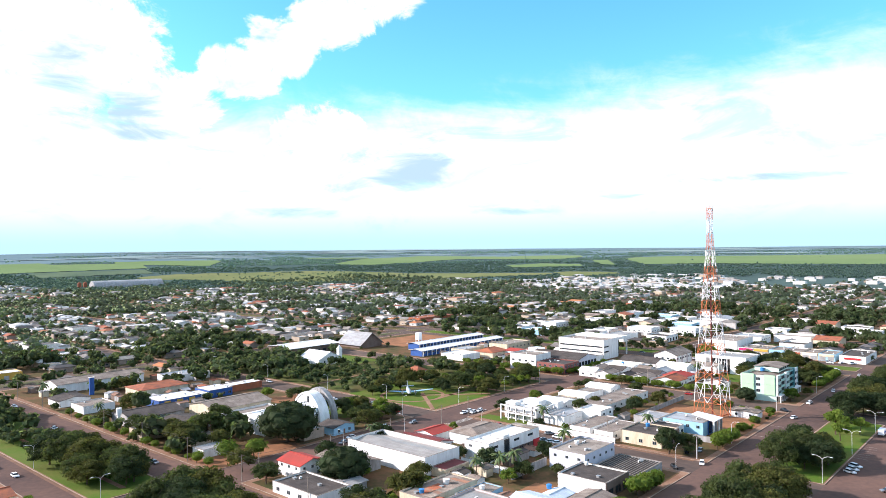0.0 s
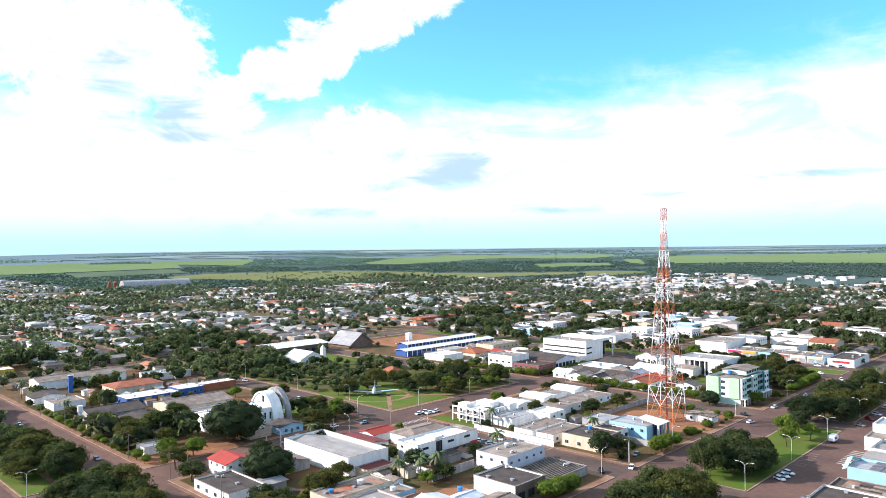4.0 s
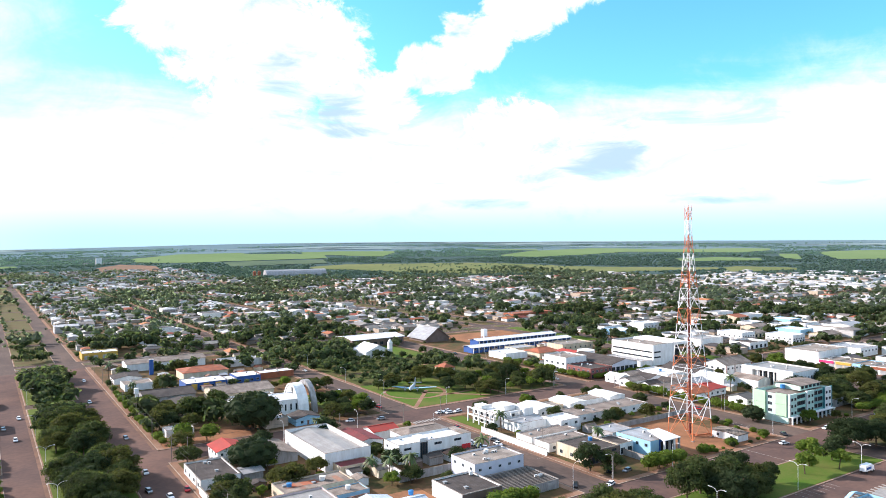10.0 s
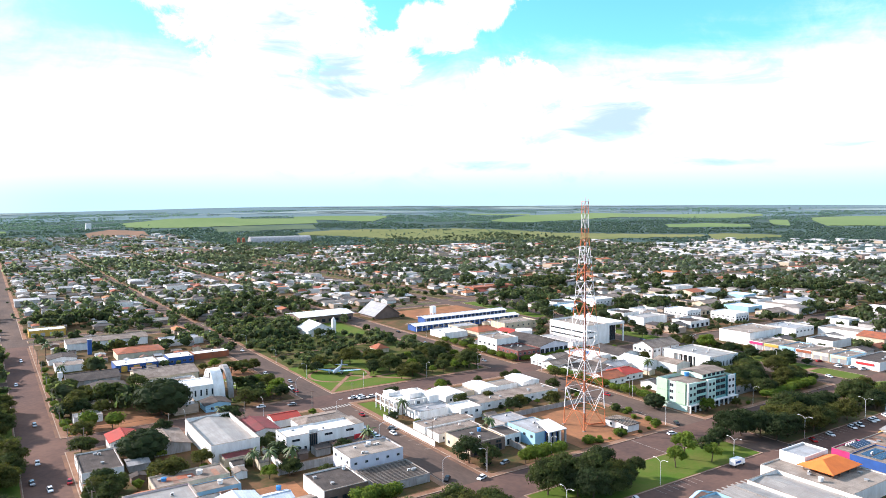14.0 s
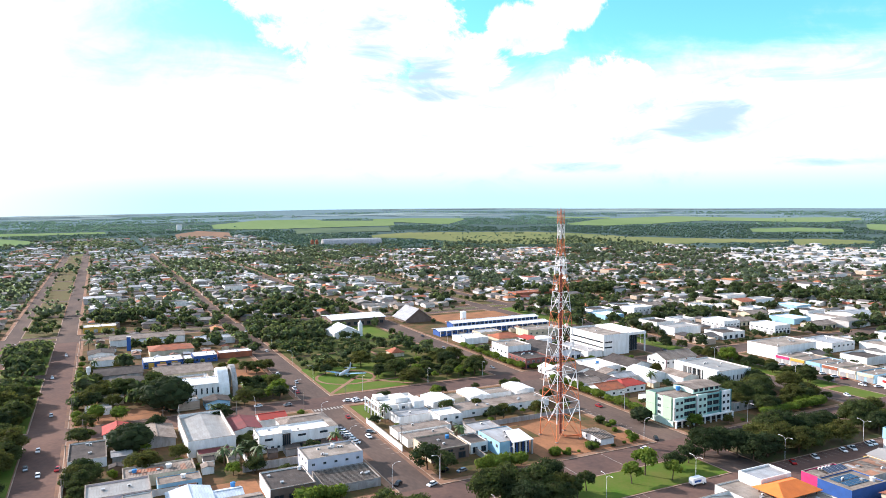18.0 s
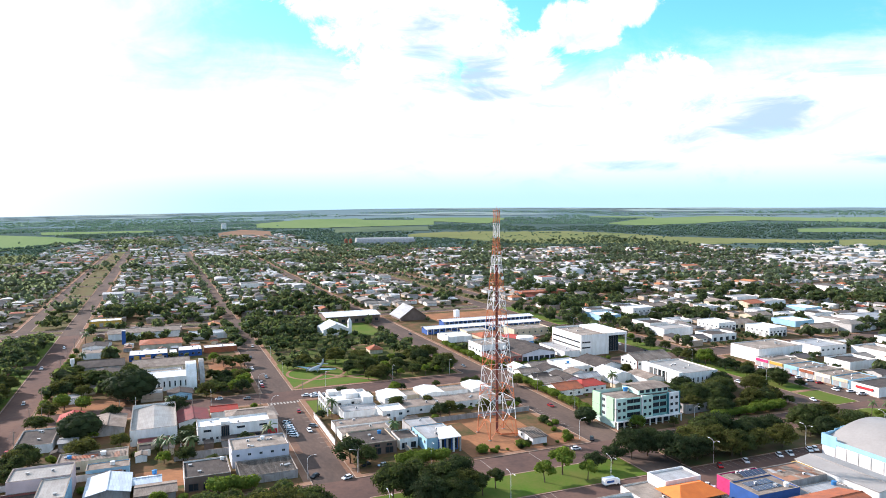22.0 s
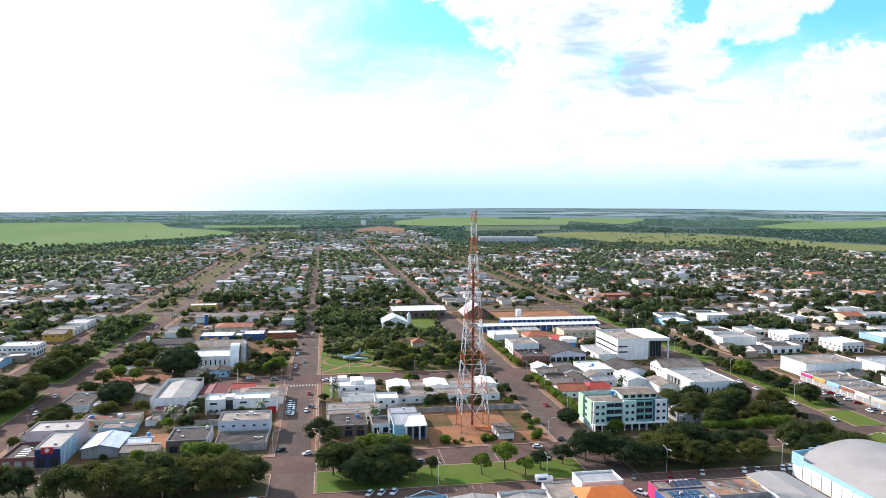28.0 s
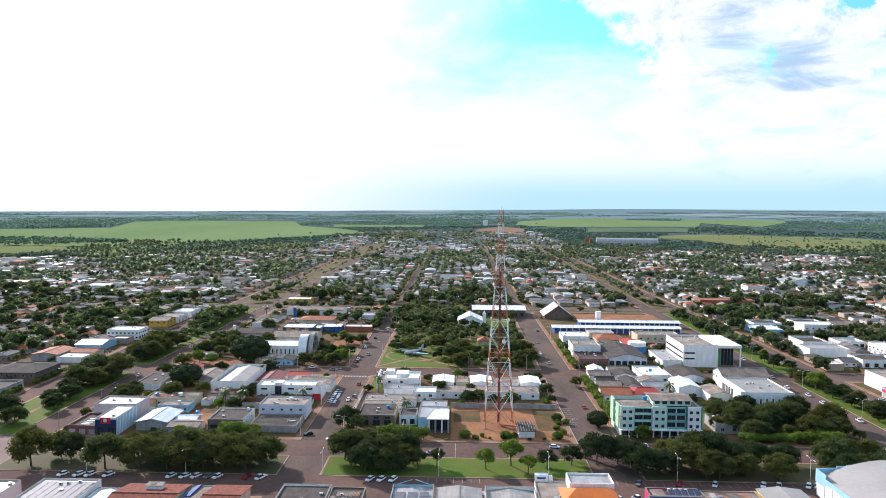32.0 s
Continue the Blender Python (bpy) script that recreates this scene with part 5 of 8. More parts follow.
# ---- the park: chapel, hall, the aeroplane on its lawn ----
b = gabled("chapel", "small white chapel with a steep white roof", -19, 2, 272, 296, 4.4, 4.6, "y", roof=WHITEROOF, over=0.3, category="church", spec=(("s", 2, 1.4, 1.2, 2.0), ("e", 4, 1.4, 1.0, 1.8)))
bm = bmesh.new()
box(bm, 10.7, 13.5, -9, -6.2, 0, 9.5)
box(bm, 10.5, 13.7, -9.2, -6.0, 9.5, 12.6, top=0.05)
part("spire", bm, WHITE, b, "square white spire with a pointed cap")
gabled("park_hall", "long hall with a broad pale pitched roof", -5, 43, 324, 354, 6.4, 1.8, "x", wall=BROWNWALL, roof=WHITEROOF, over=1.0, spec=(("s", 8, 1.0, 3.0, 2.6, DARKWINDOW),), category="hall")
gabled("kiosk", "small park kiosk under an orange tiled roof", -4, 5, 190, 200, 3.0, 2.2, "y", wall=CREAM, roof=CLAY, hip=4.0, category="kiosk")


def aeroplane(x, y, z, turn):
    ob = thing("aeroplane", "old white propeller aeroplane shown on a park lawn", "aeroplane", pose(x, y, z, 0, 0, turn))
    bm = bmesh.new()
    prof = [(-9.0, 0.15, 3.0), (-6.0, 0.7, 2.5), (-2.0, 1.15, 2.1), (3.5, 1.25, 2.1), (6.5, 1.0, 2.2), (8.2, 0.5, 2.2), (8.8, 0.1, 2.2)]
    rings = [[bm.verts.new((q, r * math.cos(k * math.tau / 12), c + r * math.sin(k * math.tau / 12))) for k in range(12)] for q, r, c in prof]
    for a, c in zip(rings, rings[1:]):
        for k in range(12):
            bm.faces.new((a[k], c[k], c[(k + 1) % 12], a[(k + 1) % 12]))
    bm.faces.new(rings[0]), bm.faces.new(rings[-1])
    part("fuselage", bm, PLANE, ob, smooth=True)
    for s in (1, -1):
        bm = bmesh.new()
        v = [bm.verts.new(p) for p in ((3.4, s * 0.9, 1.5), (-0.2, s * 0.9, 1.5), (0.2, s * 14, 2.5), (1.5, s * 14, 2.5), (3.4, s * 0.9, 1.85), (-0.2, s * 0.9, 1.75), (0.2, s * 14, 2.62), (1.5, s * 14, 2.62))]
        for q in ((0, 1, 2, 3), (4, 5, 6, 7), (0, 1, 5, 4), (1, 2, 6, 5), (2, 3, 7, 6), (3, 0, 4, 7)):
            bm.faces.new([v[k] for k in q])
        part("wing", bm, SKYWALL, ob)
        bm = bmesh.new()
        tube(bm, (0.5, s * 3.6, 1.7), (5.0, s * 3.6, 1.9), 0.45, 0.7, 10)
        beam(bm, (5.1, s * 3.6, 0.5), (5.1, s * 3.6, 3.3), 0.14)
        part("engine", bm, STEEL, ob)
        bm = bmesh.new()
        box(bm, -8.8, -7.2, min(s * 0.1, s * 3.8), max(s * 0.1, s * 3.8), 3.1, 3.22)
        part("tailplane", bm, PLANE, ob)
        bm = bmesh.new()
        beam(bm, (2.2, s * 3.6, 0), (2.2, s * 3.6, 1.6), 0.2)
        tube(bm, (2.2, s * 3.45, 0.35), (2.2, s * 3.75, 0.35), 0.42, 0.42, 10)
        part("landing_gear", bm, TYRE, ob)
    bm = bmesh.new()
    v = [bm.verts.new(p) for p in ((-9.3, -0.1, 3.0), (-6.2, -0.1, 3.0), (-8.4, -0.1, 6.0), (-9.6, -0.1, 6.0), (-9.3, 0.1, 3.0), (-6.2, 0.1, 3.0), (-8.4, 0.1, 6.0), (-9.6, 0.1, 6.0))]
    for q in ((0, 1, 2, 3), (7, 6, 5, 4), (0, 1, 5, 4), (1, 2, 6, 5), (2, 3, 7, 6), (3, 0, 4, 7)):
        bm.faces.new([v[k] for k in q])
    part("tail_fin", bm, PLANE, ob)
    return ob


aeroplane(-49, 154, BASE, -131)
for (x, y), (x2, y2) in (((-69, 117), (-42, 150)), ((-52, 132), (-20, 135)), ((-20, 118), (-48, 146)), ((-10, 118), (-10, 340)), ((-66, 220), (26, 226))):
    bm = bmesh.new()
    beam(bm, (x, y, 0.16), (x2, y2, 0.16), 2.2)
    bmesh.ops.scale(bm, vec=(1, 1, 0.05), verts=bm.verts)
    bmesh.ops.translate(bm, vec=(0, 0, 0.235), verts=bm.verts)
    tagged(new("path", mesh_of("path", bm, PAVING)), "narrow pale path across the park", "path", kind="structure")
# the ring path round the aeroplane
bm = bmesh.new()
lo, hi = [], []
for k in range(48):
    a = math.tau * k / 48
    lo.append(bm.verts.new((-50 + 16.4 * math.cos(a), 150 + 16.4 * math.sin(a), 0.245)))
    hi.append(bm.verts.new((-50 + 18.2 * math.cos(a), 150 + 18.2 * math.sin(a), 0.245)))
for k in range(48):
    bm.faces.new((lo[k], hi[k], hi[(k + 1) % 48], lo[(k + 1) % 48]))
tagged(new("path", mesh_of("path", bm, PAVING)), "oval pale path round the aeroplane lawn", "path", kind="structure")

# ---- the block east of the second street: school, offices, apartment house, courthouse ----
for x0, x1, y0, y1, lab in ((58, 160, 244, 256, "long blue school wing under a white roof"), (84, 168, 272, 284, "second blue school wing under a white roof")):
    b = gabled("school_building", lab, x0, x1, y0, y1, 4.4, 1.0, "x", wall=BLUEWALL, roof=WHITEROOF, over=1.1, category="school", spec=(("s", 20, 2.0, 2.4, 1.3),))
    for k in range(21):
        bm = bmesh.new()
        box(bm, (k / 20 - 0.5) * (x1 - x0 - 1) - 0.25, (k / 20 - 0.5) * (x1 - x0 - 1) + 0.25, -7.0, -6.6, 0, 4.1)
        part("pillar", bm, WHITE, b)
ob = thing("water_tower", "white square water tower of a school", "water tower", pose(103, 290, BASE))
bm = bmesh.new()
box(bm, -2, 2, -2, 2, 5, 11)
part("tank", bm, WHITE, ob)
for i, j in ((-1.7, -1.7), (1.7, -1.7), (1.7, 1.7), (-1.7, 1.7)):
    bm = bmesh.new()
    box(bm, i - 0.25, i + 0.25, j - 0.25, j + 0.25, 0, 5)
    part("leg", bm, WHITE, ob)
gabled("school_gym", "sports hall with a steep pale metal roof", 60, 84, 316, 344, 3.4, 8.6, "y", wall=BROWNWALL, roof=METALROOF, over=1.5, category="sports hall")
slab("bare_lot", 90, 165, 296, 345, 0.15, 0.25, EARTH, "bare orange earth playing ground", "ground")
b = flat("office_building", "white three-storey office with a smooth front", 57, 75, 139, 160, 10.6, roof=CONCRETE, spec=(("s", 5, 5.6, 1.8, 1.2), ("s", 5, 2.2, 1.8, 1.2), ("w", 4, 5.6, 2.0, 1.2), ("w", 4, 2.2, 2.0, 1.2)))
b = gabled("office_building", "office with a big dark pitched roof and glazed gable", 76, 100, 118, 158, 7.0, 2.6, "y", wall=LILAC, roof=DARKROOF, over=0.8, category="building", spec=(("s", 6, 0.6, 3.0, 4.6, DARKWINDOW),))
b = flat("office_building", "two-storey office with a red-brown front and dark roof", 57, 75.5, 117, 138, 6.6, wall=MAROONWALL, roof=DARKROOF, spec=(("s", 4, 0.5, 3.2, 2.2, DARKWINDOW), ("s", 5, 3.9, 1.8, 1.4), ("w", 4, 0.6, 2.6, 1.8), ("w", 5, 3.9, 1.8, 1.4)))
ob = thing("water_tower", "round white and blue water reservoir", "water tower", pose(107, 172, BASE))
bm = bmesh.new()
tube(bm, (0, 0, 0), (0, 0, 4.6), 6.2, 6.2, 24)
part("tank", bm, PLASTIC, ob, "blue lower drum")
bm = bmesh.new()
tube(bm, (0, 0, 4.6), (0, 0, 7.2), 6.25, 6.25, 24)
tube(bm, (0, 0, 7.2), (0, 0, 7.6), 6.25, 4.0, 24)
part("rim", bm, WHITE, ob, "white upper drum")
flat("low_building", "low building with pale roof and cream walls", 83, 102, 222, 236, 4.4, wall=CREAM, roof=METALROOF, parapet=0.3)
flat("low_building", "low white building with flat roof", 60, 80, 205, 226, 4.4, roof=WHITEROOF, parapet=0.5)
gabled("tiled_house", "house with a brown tiled hip roof", 84, 104, 196, 214, 4.0, 2.4, "x", wall=CREAM, roof=CLAY, hip=6)
flat("low_building", "yellowish building with a flat roof", 116, 148, 206, 224, 6.0, wall=CREAM, roof=CONCRETE, spec=(("s", 6, 2.6, 1.4, 1.2),))
flat("low_building", "white low building with red roofed bay", 112, 124, 126, 160, 4.2, roof=METALROOF, parapet=0.4)
gabled("red_roofed_house", "low annexe under a red metal roof", 100, 112, 176, 196, 4.2, 1.0, "y", roof=REDTILE)

# the large white office with a deep porch
b = flat("public_building", "large white four-storey block with window slits and a deep porch", 125, 147, 126, 164, 14.2, roof=CONCRETE, parapet=1.2, spec=(("w", 1, 8.6, 36, 1.0, STRIP), ("w", 1, 5.0, 36, 1.0, STRIP), ("w", 1, 1.6, 36, 1.0, STRIP)), category="office building")
on_wall(b, "s", 22, 38, -7.0, 8.6, 6.5, 1.0, STRIP), on_wall(b, "s", 22, 38, -7.0, 5.0, 6.5, 1.0, STRIP)
bm = bmesh.new()
box(bm, 11, 26, -19, 19, 12.4, 14.2)
part("porch_roof", bm, WHITE, b, "flat white roof slab over the porch")
bm = bmesh.new()
box(bm, 11.02, 23, -13, 17, 0, 12.4)
part("glass_block", bm, (GREYWALL,), b, "grey recessed wing under the porch roof")
bm = bmesh.new()
box(bm, 11.02, 14.5, -13.4, -13.05, 0.5, 11.8)
part("green_panel", bm, GREENPAINT, b, "green wall panel")
for k in range(4):
    bm = bmesh.new()
    box(bm, 15.2 + k * 2.0, 16.8 + k * 2.0, -13.3, -13.05, 0.5, 11.6)
    part("window", bm, GLASS, b)
for y in (-18.4, -6, 7, 18.4):
    bm = bmesh.new()
    box(bm, 24.9, 25.7, y - 0.4, y + 0.4, 0, 12.4)
    part("column", bm, WHITE, b)
TAKEN.append((147, 162, 124, 164))

# the courthouse-like pair
b = flat("public_building", "white two-storey public building with a deep pillared porch", 124, 148, 25, 57, 10.3, roof=CREAMROOF, parapet=0.6, category="office building", spec=(("s", 8, 4.6, 0.7, 2.6, DARKWINDOW),))
on_wall(b, "w", 24, 32, 1.5, 0.4, 14.5, 8.8, STRIP, "glass_front", "dark recessed glass front")
for k in range(4):
    bm = bmesh.new()
    box(bm, -13.6, -13.0, -4.2 + k * 3.4, -3.6 + k * 3.4, 0, 9.3)
    part("pier", bm, WHITE, b)
bm = bmesh.new()
box(bm, -14.4, -12.02, -16, 16, 9.3, 10.8)
part("porch_roof", bm, WHITE, b)
for y0, y1 in ((-16, -6.2), (9.0, 16)):
    bm = bmesh.new()
    box(bm, -14.4, -12.02, y0, y1, 0, 9.3)
    part("porch_side", bm, WHITE, b)
b = gabled("public_building", "white rear hall with pink posts and a pale brown roof", 131, 157, 74, 90, 6.8, 3.2, "x", wall=WHITE, roof=FIBRE, over=0.5, category="office building", spec=(("w", 4, 4.0, 1.6, 1.2), ("s", 6, 4.0, 1.6, 1.2)))
for x in (-12.9, -4.5, 4.0, 12.5):
    bm = bmesh.new()
    box(bm, x, x + 0.5, -8.3, -8.02, 0, 6.4)
    part("post", bm, MAROONWALL, b, "red-painted post")

# the apartment house
b = flat("apartment_building", "mint green and white four-storey apartment house", 55, 95, -12, 6, 12.6, wall=PALEMINT, roof=FIBRE, parapet=0.5, ridge=1.2, axis="x", category="apartment building")
b.location.x, b.location.y, b.scale = 71.2, b.location.y - 1.0, (0.89, 1.0, 1.05)
for xa, xb, m, name in ((-20.3, -13.4, PALEMINT, "bay"), (-13, -4.6, MINT, "balcony_bay"), (-4.2, 2.8, PALEMINT, "bay"), (3.2, 12.2, TEALRAIL, "balcony_bay"), (12.6, 20.2, WHITE, "bay")):
    bm = bmesh.new()
    if name == "bay":
        box(bm, xa, xb, -9.9, -9.02, 3.2, 12.9)
    else:
        for z in (3.2, 6.2, 9.2):
            box(bm, xa, xb, -9.6, -9.02, z, z + 1.0)
        box(bm, xa, xb, -9.6, -9.02, 12.0, 12.5)
    part(name, bm, m, b, "mint green balconies" if name != "bay" else "projecting bay")
for xa, xb in ((-20.36, -19.7), (-4.26, -3.7), (12.55, 13.1), (19.7, 20.26)):
    bm = bmesh.new()
    box(bm, xa, xb, -10.05, -9.0, 3.2, 13.1)
    part("pier", bm, WHITE if xa < 0 else TEAL, b)
for z in (4.1, 7.1, 10.0):
    for u in (-18.2, -15.2, -2.2, 0.9, 14.8, 18.0):
        on_wall(b, "s", 40, 19.9, u, z, 1.5, 1.2, DARKWINDOW)
    # oversized dark panes stand in for the shade of the balcony recesses
    for u in (-10.9, -6.7, 5.4, 10.0):
        on_wall(b, "s", 40, 18.1, u, z + 0.1, 4.0, 1.95, DARKWINDOW)
    for u in (-5.5, 0, 5.5):
        on_wall(b, "w", 40, 18, u, z, 2.2, 1.4, WINDOW)
    for u in (-5.5, 0, 5.5):
        on_wall(b, "e", 40, 18, u, z, 1.5, 1.2, WINDOW)
for ya, yb in ((-8.6, -3.2), (2.0, 8.0)):
    bm = bmesh.new()
    box(bm, -20.9, -20.02, ya, yb, 3.2, 13.0)
    part("bay", bm, GREENBAY, b, "pale green side bay")
for k in range(11):
    bm = bmesh.new()
    box(bm, -20 + k * 4 - 0.3, -20 + k * 4 + 0.3, -11.4, -10.8, 0, 3.0)
    part("column", bm, WHITE, b)
bm = bmesh.new()
box(bm, -20.4, 20.4, -11.6, -9.02, 3.0, 3.3)
part("arcade_roof", bm, WHITE, b)
on_wall(b, "s", 40, 18, 0, 0.2, 38, 2.6, STRIP, "shopfront")
bm = bmesh.new()
box(bm, -3, 16, -6, 6.6, 12.4, 14.6)
pitch = bm
part("penthouse", bm, PALEMINT, b, "set-back top floor")
bm = bmesh.new()
pitched(bm, 20, 13, 14.6, 0.9, "x", 0.4)
bmesh.ops.translate(bm, vec=(6.5, 0.3, 0), verts=bm.verts)
part("roof", bm, FIBRE, b)
for k in range(5):
    part("window", DARKWINDOW, None, b, at=pose(-1 + k * 3.8, -6.05, 13.1) @ Matrix.Diagonal((2.4, 1, 1.5, 1)))
water_tank(67, -2, 13.4, 1.2, 1.6, PLASTIC, "blue water tank on an apartment roof")
flat("low_building", "low grey shed behind an apartment house", 98, 119, -8, 8, 4.4, wall=GREYWALL, roof=DARKROOF, parapet=0.3, spec=(("s", 4, 1.2, 1.6, 1.4),))
gabled("tiled_house", "house under bright orange clay tiles", 57, 72, 42, 56, 3.8, 2.2, "x", roof=CLAY, hip=0, spec=(("s", 3, 1.0, 1.4, 1.2), ("w", 2, 1.0, 1.4, 1.2)))
gabled("tiled_house", "house under dull red tiles beside an orange one", 73.5, 88, 44, 58, 3.8, 1.8, "x", roof=REDTILE, hip=4, spec=(("s", 3, 1.0, 1.4, 1.2),))
for xa, xb, ya, yb, h, axis, m, word in ((58, 71, 61, 72, 3.6, "x", FIBRE, "stained grey"), (60, 70, 73.5, 81, 3.2, "x", DARKROOF, "dark grey"), (72.5, 82, 60, 79, 3.8, "y", DARKROOF, "dark grey"), (83.5, 97, 62, 71, 3.4, "x", METALROOF, "pale sheet"), (84, 95, 72.5, 81, 3.6, "y", FIBRE, "weathered grey"), (58, 70, 85, 95, 3.6, "x", FIBRE, "brownish"), (60, 69, 96.5, 108, 3.6, "y", WHITEROOF, "white"), (71.5, 85, 84, 96, 3.8, "y", DARKROOF, "dark"), (72, 84, 98, 108, 3.4, "x", FIBRE, "stained grey")):
    gabled("old_house", f"small white house under a {word} pitched roof", xa, xb, ya, yb, h, 1.6, axis, roof=m, over=0.5, spec=(("s", 2, 1.0, 1.3, 1.1), ("w", 2, 1.0, 1.3, 1.1)))
flat("white_house", "white flat-roofed house with a tank box", 88, 104, 84, 108, 4.6, roof=WHITEROOF, spec=(("s", 3, 1.0, 1.6, 1.3),))
gabled("old_house", "white house under a dark grey roof", 106, 124, 78, 104, 4.4, 2.4, "y", roof=DARKROOF)
gabled("white_house", "white gabled house with dark windows", 100, 112, 54, 74, 5.0, 1.6, "y", roof=WHITEROOF, over=0.2)
gabled("white_house", "small white shop with a pitched roof", 112, 124, 40, 58, 5.0, 1.4, "y", roof=FIBRE, over=0.2)
slab("bare_lot", 96, 124, 10, 36, 0.15, 0.25, GRASS, "weedy lawn beside white buildings", "ground")

# ---- the row south of the avenue ----
b = flat("shop_building", "white shop with a solar roof", -163, -143, -112, -86, 5.6, roof=HALLROOF, parapet=0.4, spec=(("n", 3, 0.2, 3.4, 2.8, SHUTTER, "shutter"),))
bm = bmesh.new()
box(bm, -1.15, 1.15, -1.7, 1.7, 0.0, 0.08, 0)
box(bm, -1.2, 1.2, -1.75, 1.75, -0.05, 0.0, 1)
panel = mesh_of("solar_panel", bm, SOLARGREY, STEEL)
for i in range(7):
    for j in range(6):
        part("solar_panel", panel, None, b, at=pose(-7.7 + i * 2.55, -9.8 + j * 3.75, 5.32, 2))
flat("pink_house", "two-storey pale pink house with a flat pale roof", -184, -170, -104, -88, 5.6, wall=PALEPINK, roof=CREAMROOF, parapet=0.5, spec=(("n", 3, 3.4, 1.2, 1.0), ("w", 3, 3.4, 1.2, 1.0), ("s", 3, 3.4, 1.2, 1.0)), category="house")
flat("shop_building", "small shop with a pale sheet roof between two larger ones", -142, -133, -108, -90, 4.2, wall=WHITE, roof=BLUEMETAL, parapet=0.2, ridge=0.6)
gabled("tiled_hall", "long hall under weathered red-brown clay tiles", -132, -111.5, -112, -87, 4.4, 2.0, "x", wall=CREAM, roof=OLDCLAY, over=0.7, category="building")
b = flat("low_shop", "low grey-roofed shop between two tiled halls", -110.8, -102.8, -110, -87, 4.4, wall=GREYWALL, roof=FIBRE, parapet=0.2)
bm = bmesh.new()
v = [bm.verts.new(q) for q in ((-3.6, 2, 4.24), (-1.2, 2, 4.3), (-0.4, 11.2, 4.5), (-2.2, 11.2, 4.3), (-3.6, 2, 4.3), (-1.2, 2, 4.62), (-0.4, 11.2, 4.9), (-2.2, 11.2, 4.36))]
for q in ((3, 2, 1, 0), (4, 5, 6, 7), (0, 1, 5, 4), (1, 2, 6, 5), (2, 3, 7, 6), (3, 0, 4, 7)):
    bm.faces.new([v[k] for k in q])
part("tarpaulin", bm, BLUEWALL, b, "folded blue tarpaulin on the roof")
gabled("tiled_hall", "shorter hall under weathered red-brown clay tiles", -102, -90.5, -112, -87, 4.4, 1.8, "x", wall=CREAM, roof=OLDCLAY, over=0.7, category="building")
ob = thing("roof_tank_box", "white masonry tank box standing on a tiled roof", "water tank", pose(-121, -93, 5.6))
bm = bmesh.new()
box(bm, -2.6, 2.6, -1.6, 1.6, 0, 1.6)
part("tank", bm, WHITE, ob)
bm = bmesh.new()
box(bm, -2.8, 2.8, -1.8, 1.8, 1.6, 1.75)
box(bm, -1.2, 0.2, -0.6, 0.6, 1.75, 1.95)
part("lid", bm, CONCRETE, ob)
b = flat("shop_building", "white shop with a red base and a dark flat roof", -79, -62.5, -110, -86, 5.0, wall=WHITE, roof=DARKROOF, parapet=0.6)
bm = bmesh.new()
box(bm, -8.3, 8.3, 12.02, 12.4, 0, 2.9)
box(bm, -8.6, -8.27, -12, 12.4, 0, 2.9)
part("base_front", bm, REDPAINT, b, "red painted base of the front")
for u in (-5, 0, 5):
    on_wall(b, "n", 16.5, 24.9, u, 0.2, 3.4, 2.4, DARKWINDOW, "shopfront")
flat("shop_building", "low shop with dark roof and small skylights", -62, -50.5, -110, -87, 4.6, wall=BROWNWALL, roof=DARKROOF, parapet=0.4)
b = flat("shop_building", "shop with a blue-grey folded front and solar panels", -41, -27, -113, -87, 6.0, wall=SKYWALL, roof=METALROOF, parapet=0.5, ridge=0.6)
for s in (-1, 1):
    bm = bmesh.new()
    v = [bm.verts.new(q) for q in ((s * 7.1, 13.0, 5.4), (s * 0.4, 13.0, 7.6), (s * 0.4, 14.6, 7.0), (s * 7.1, 14.6, 4.6), (s * 7.1, 13.0, 5.65), (s * 0.4, 13.0, 7.85), (s * 0.4, 14.6, 7.25), (s * 7.1, 14.6, 4.85))]
    for q in ((3, 2, 1, 0), (4, 5, 6, 7), (0, 1, 5, 4), (1, 2, 6, 5), (2, 3, 7, 6), (3, 0, 4, 7)):
        bm.faces.new([v[k] for k in q])
    part("front_hood", bm, SKYWALL, b, "folded blue-grey hood over the front")
for i in range(3):
    for j in range(5):
        bm = bmesh.new()
        box(bm, -1.55, 1.55, -1.7, 1.7, 0.0, 0.1, 0)
        box(bm, -1.6, 1.6, -1.75, 1.75, -0.06, 0.0, 1)
        part("solar_panel", bm, (SOLARGREY, STEEL), b, at=pose(-4.0 + i * 4.0, -9.6 + j * 3.7, 5.75))
gabled("shop_building", "long store with a pale brown ribbed roof", -26, -10.8, -116, -87, 4.8, 1.0, "y", wall=WHITE, roof=CREAMROOF, over=0.1, category="building")
flat("shop_building", "store with beige roof and white parapets", -9.6, 7.4, -120, -86.5, 5.6, roof=CREAMROOF, parapet=0.5, ridge=1.0)
b = flat("shop_building", "white restaurant with a beige roof and a taller block", 8, 35, -112, -80, 5.4, roof=CONCRETE, parapet=0.4, base=0.03)
bm = bmesh.new()
for x0, x1, y0, y1 in ((-2.5, 12.5, 15.4, 15.7), (-2.5, 12.5, 6.2, 6.5), (-2.5, -2.2, 6.5, 15.4), (12.2, 12.5, 6.5, 15.4)):
    box(bm, x0, x1, y0, y1, 5.0, 8.6)
part("upper_block", bm, WHITE, b, "taller white block with parapets")
bm = bmesh.new()
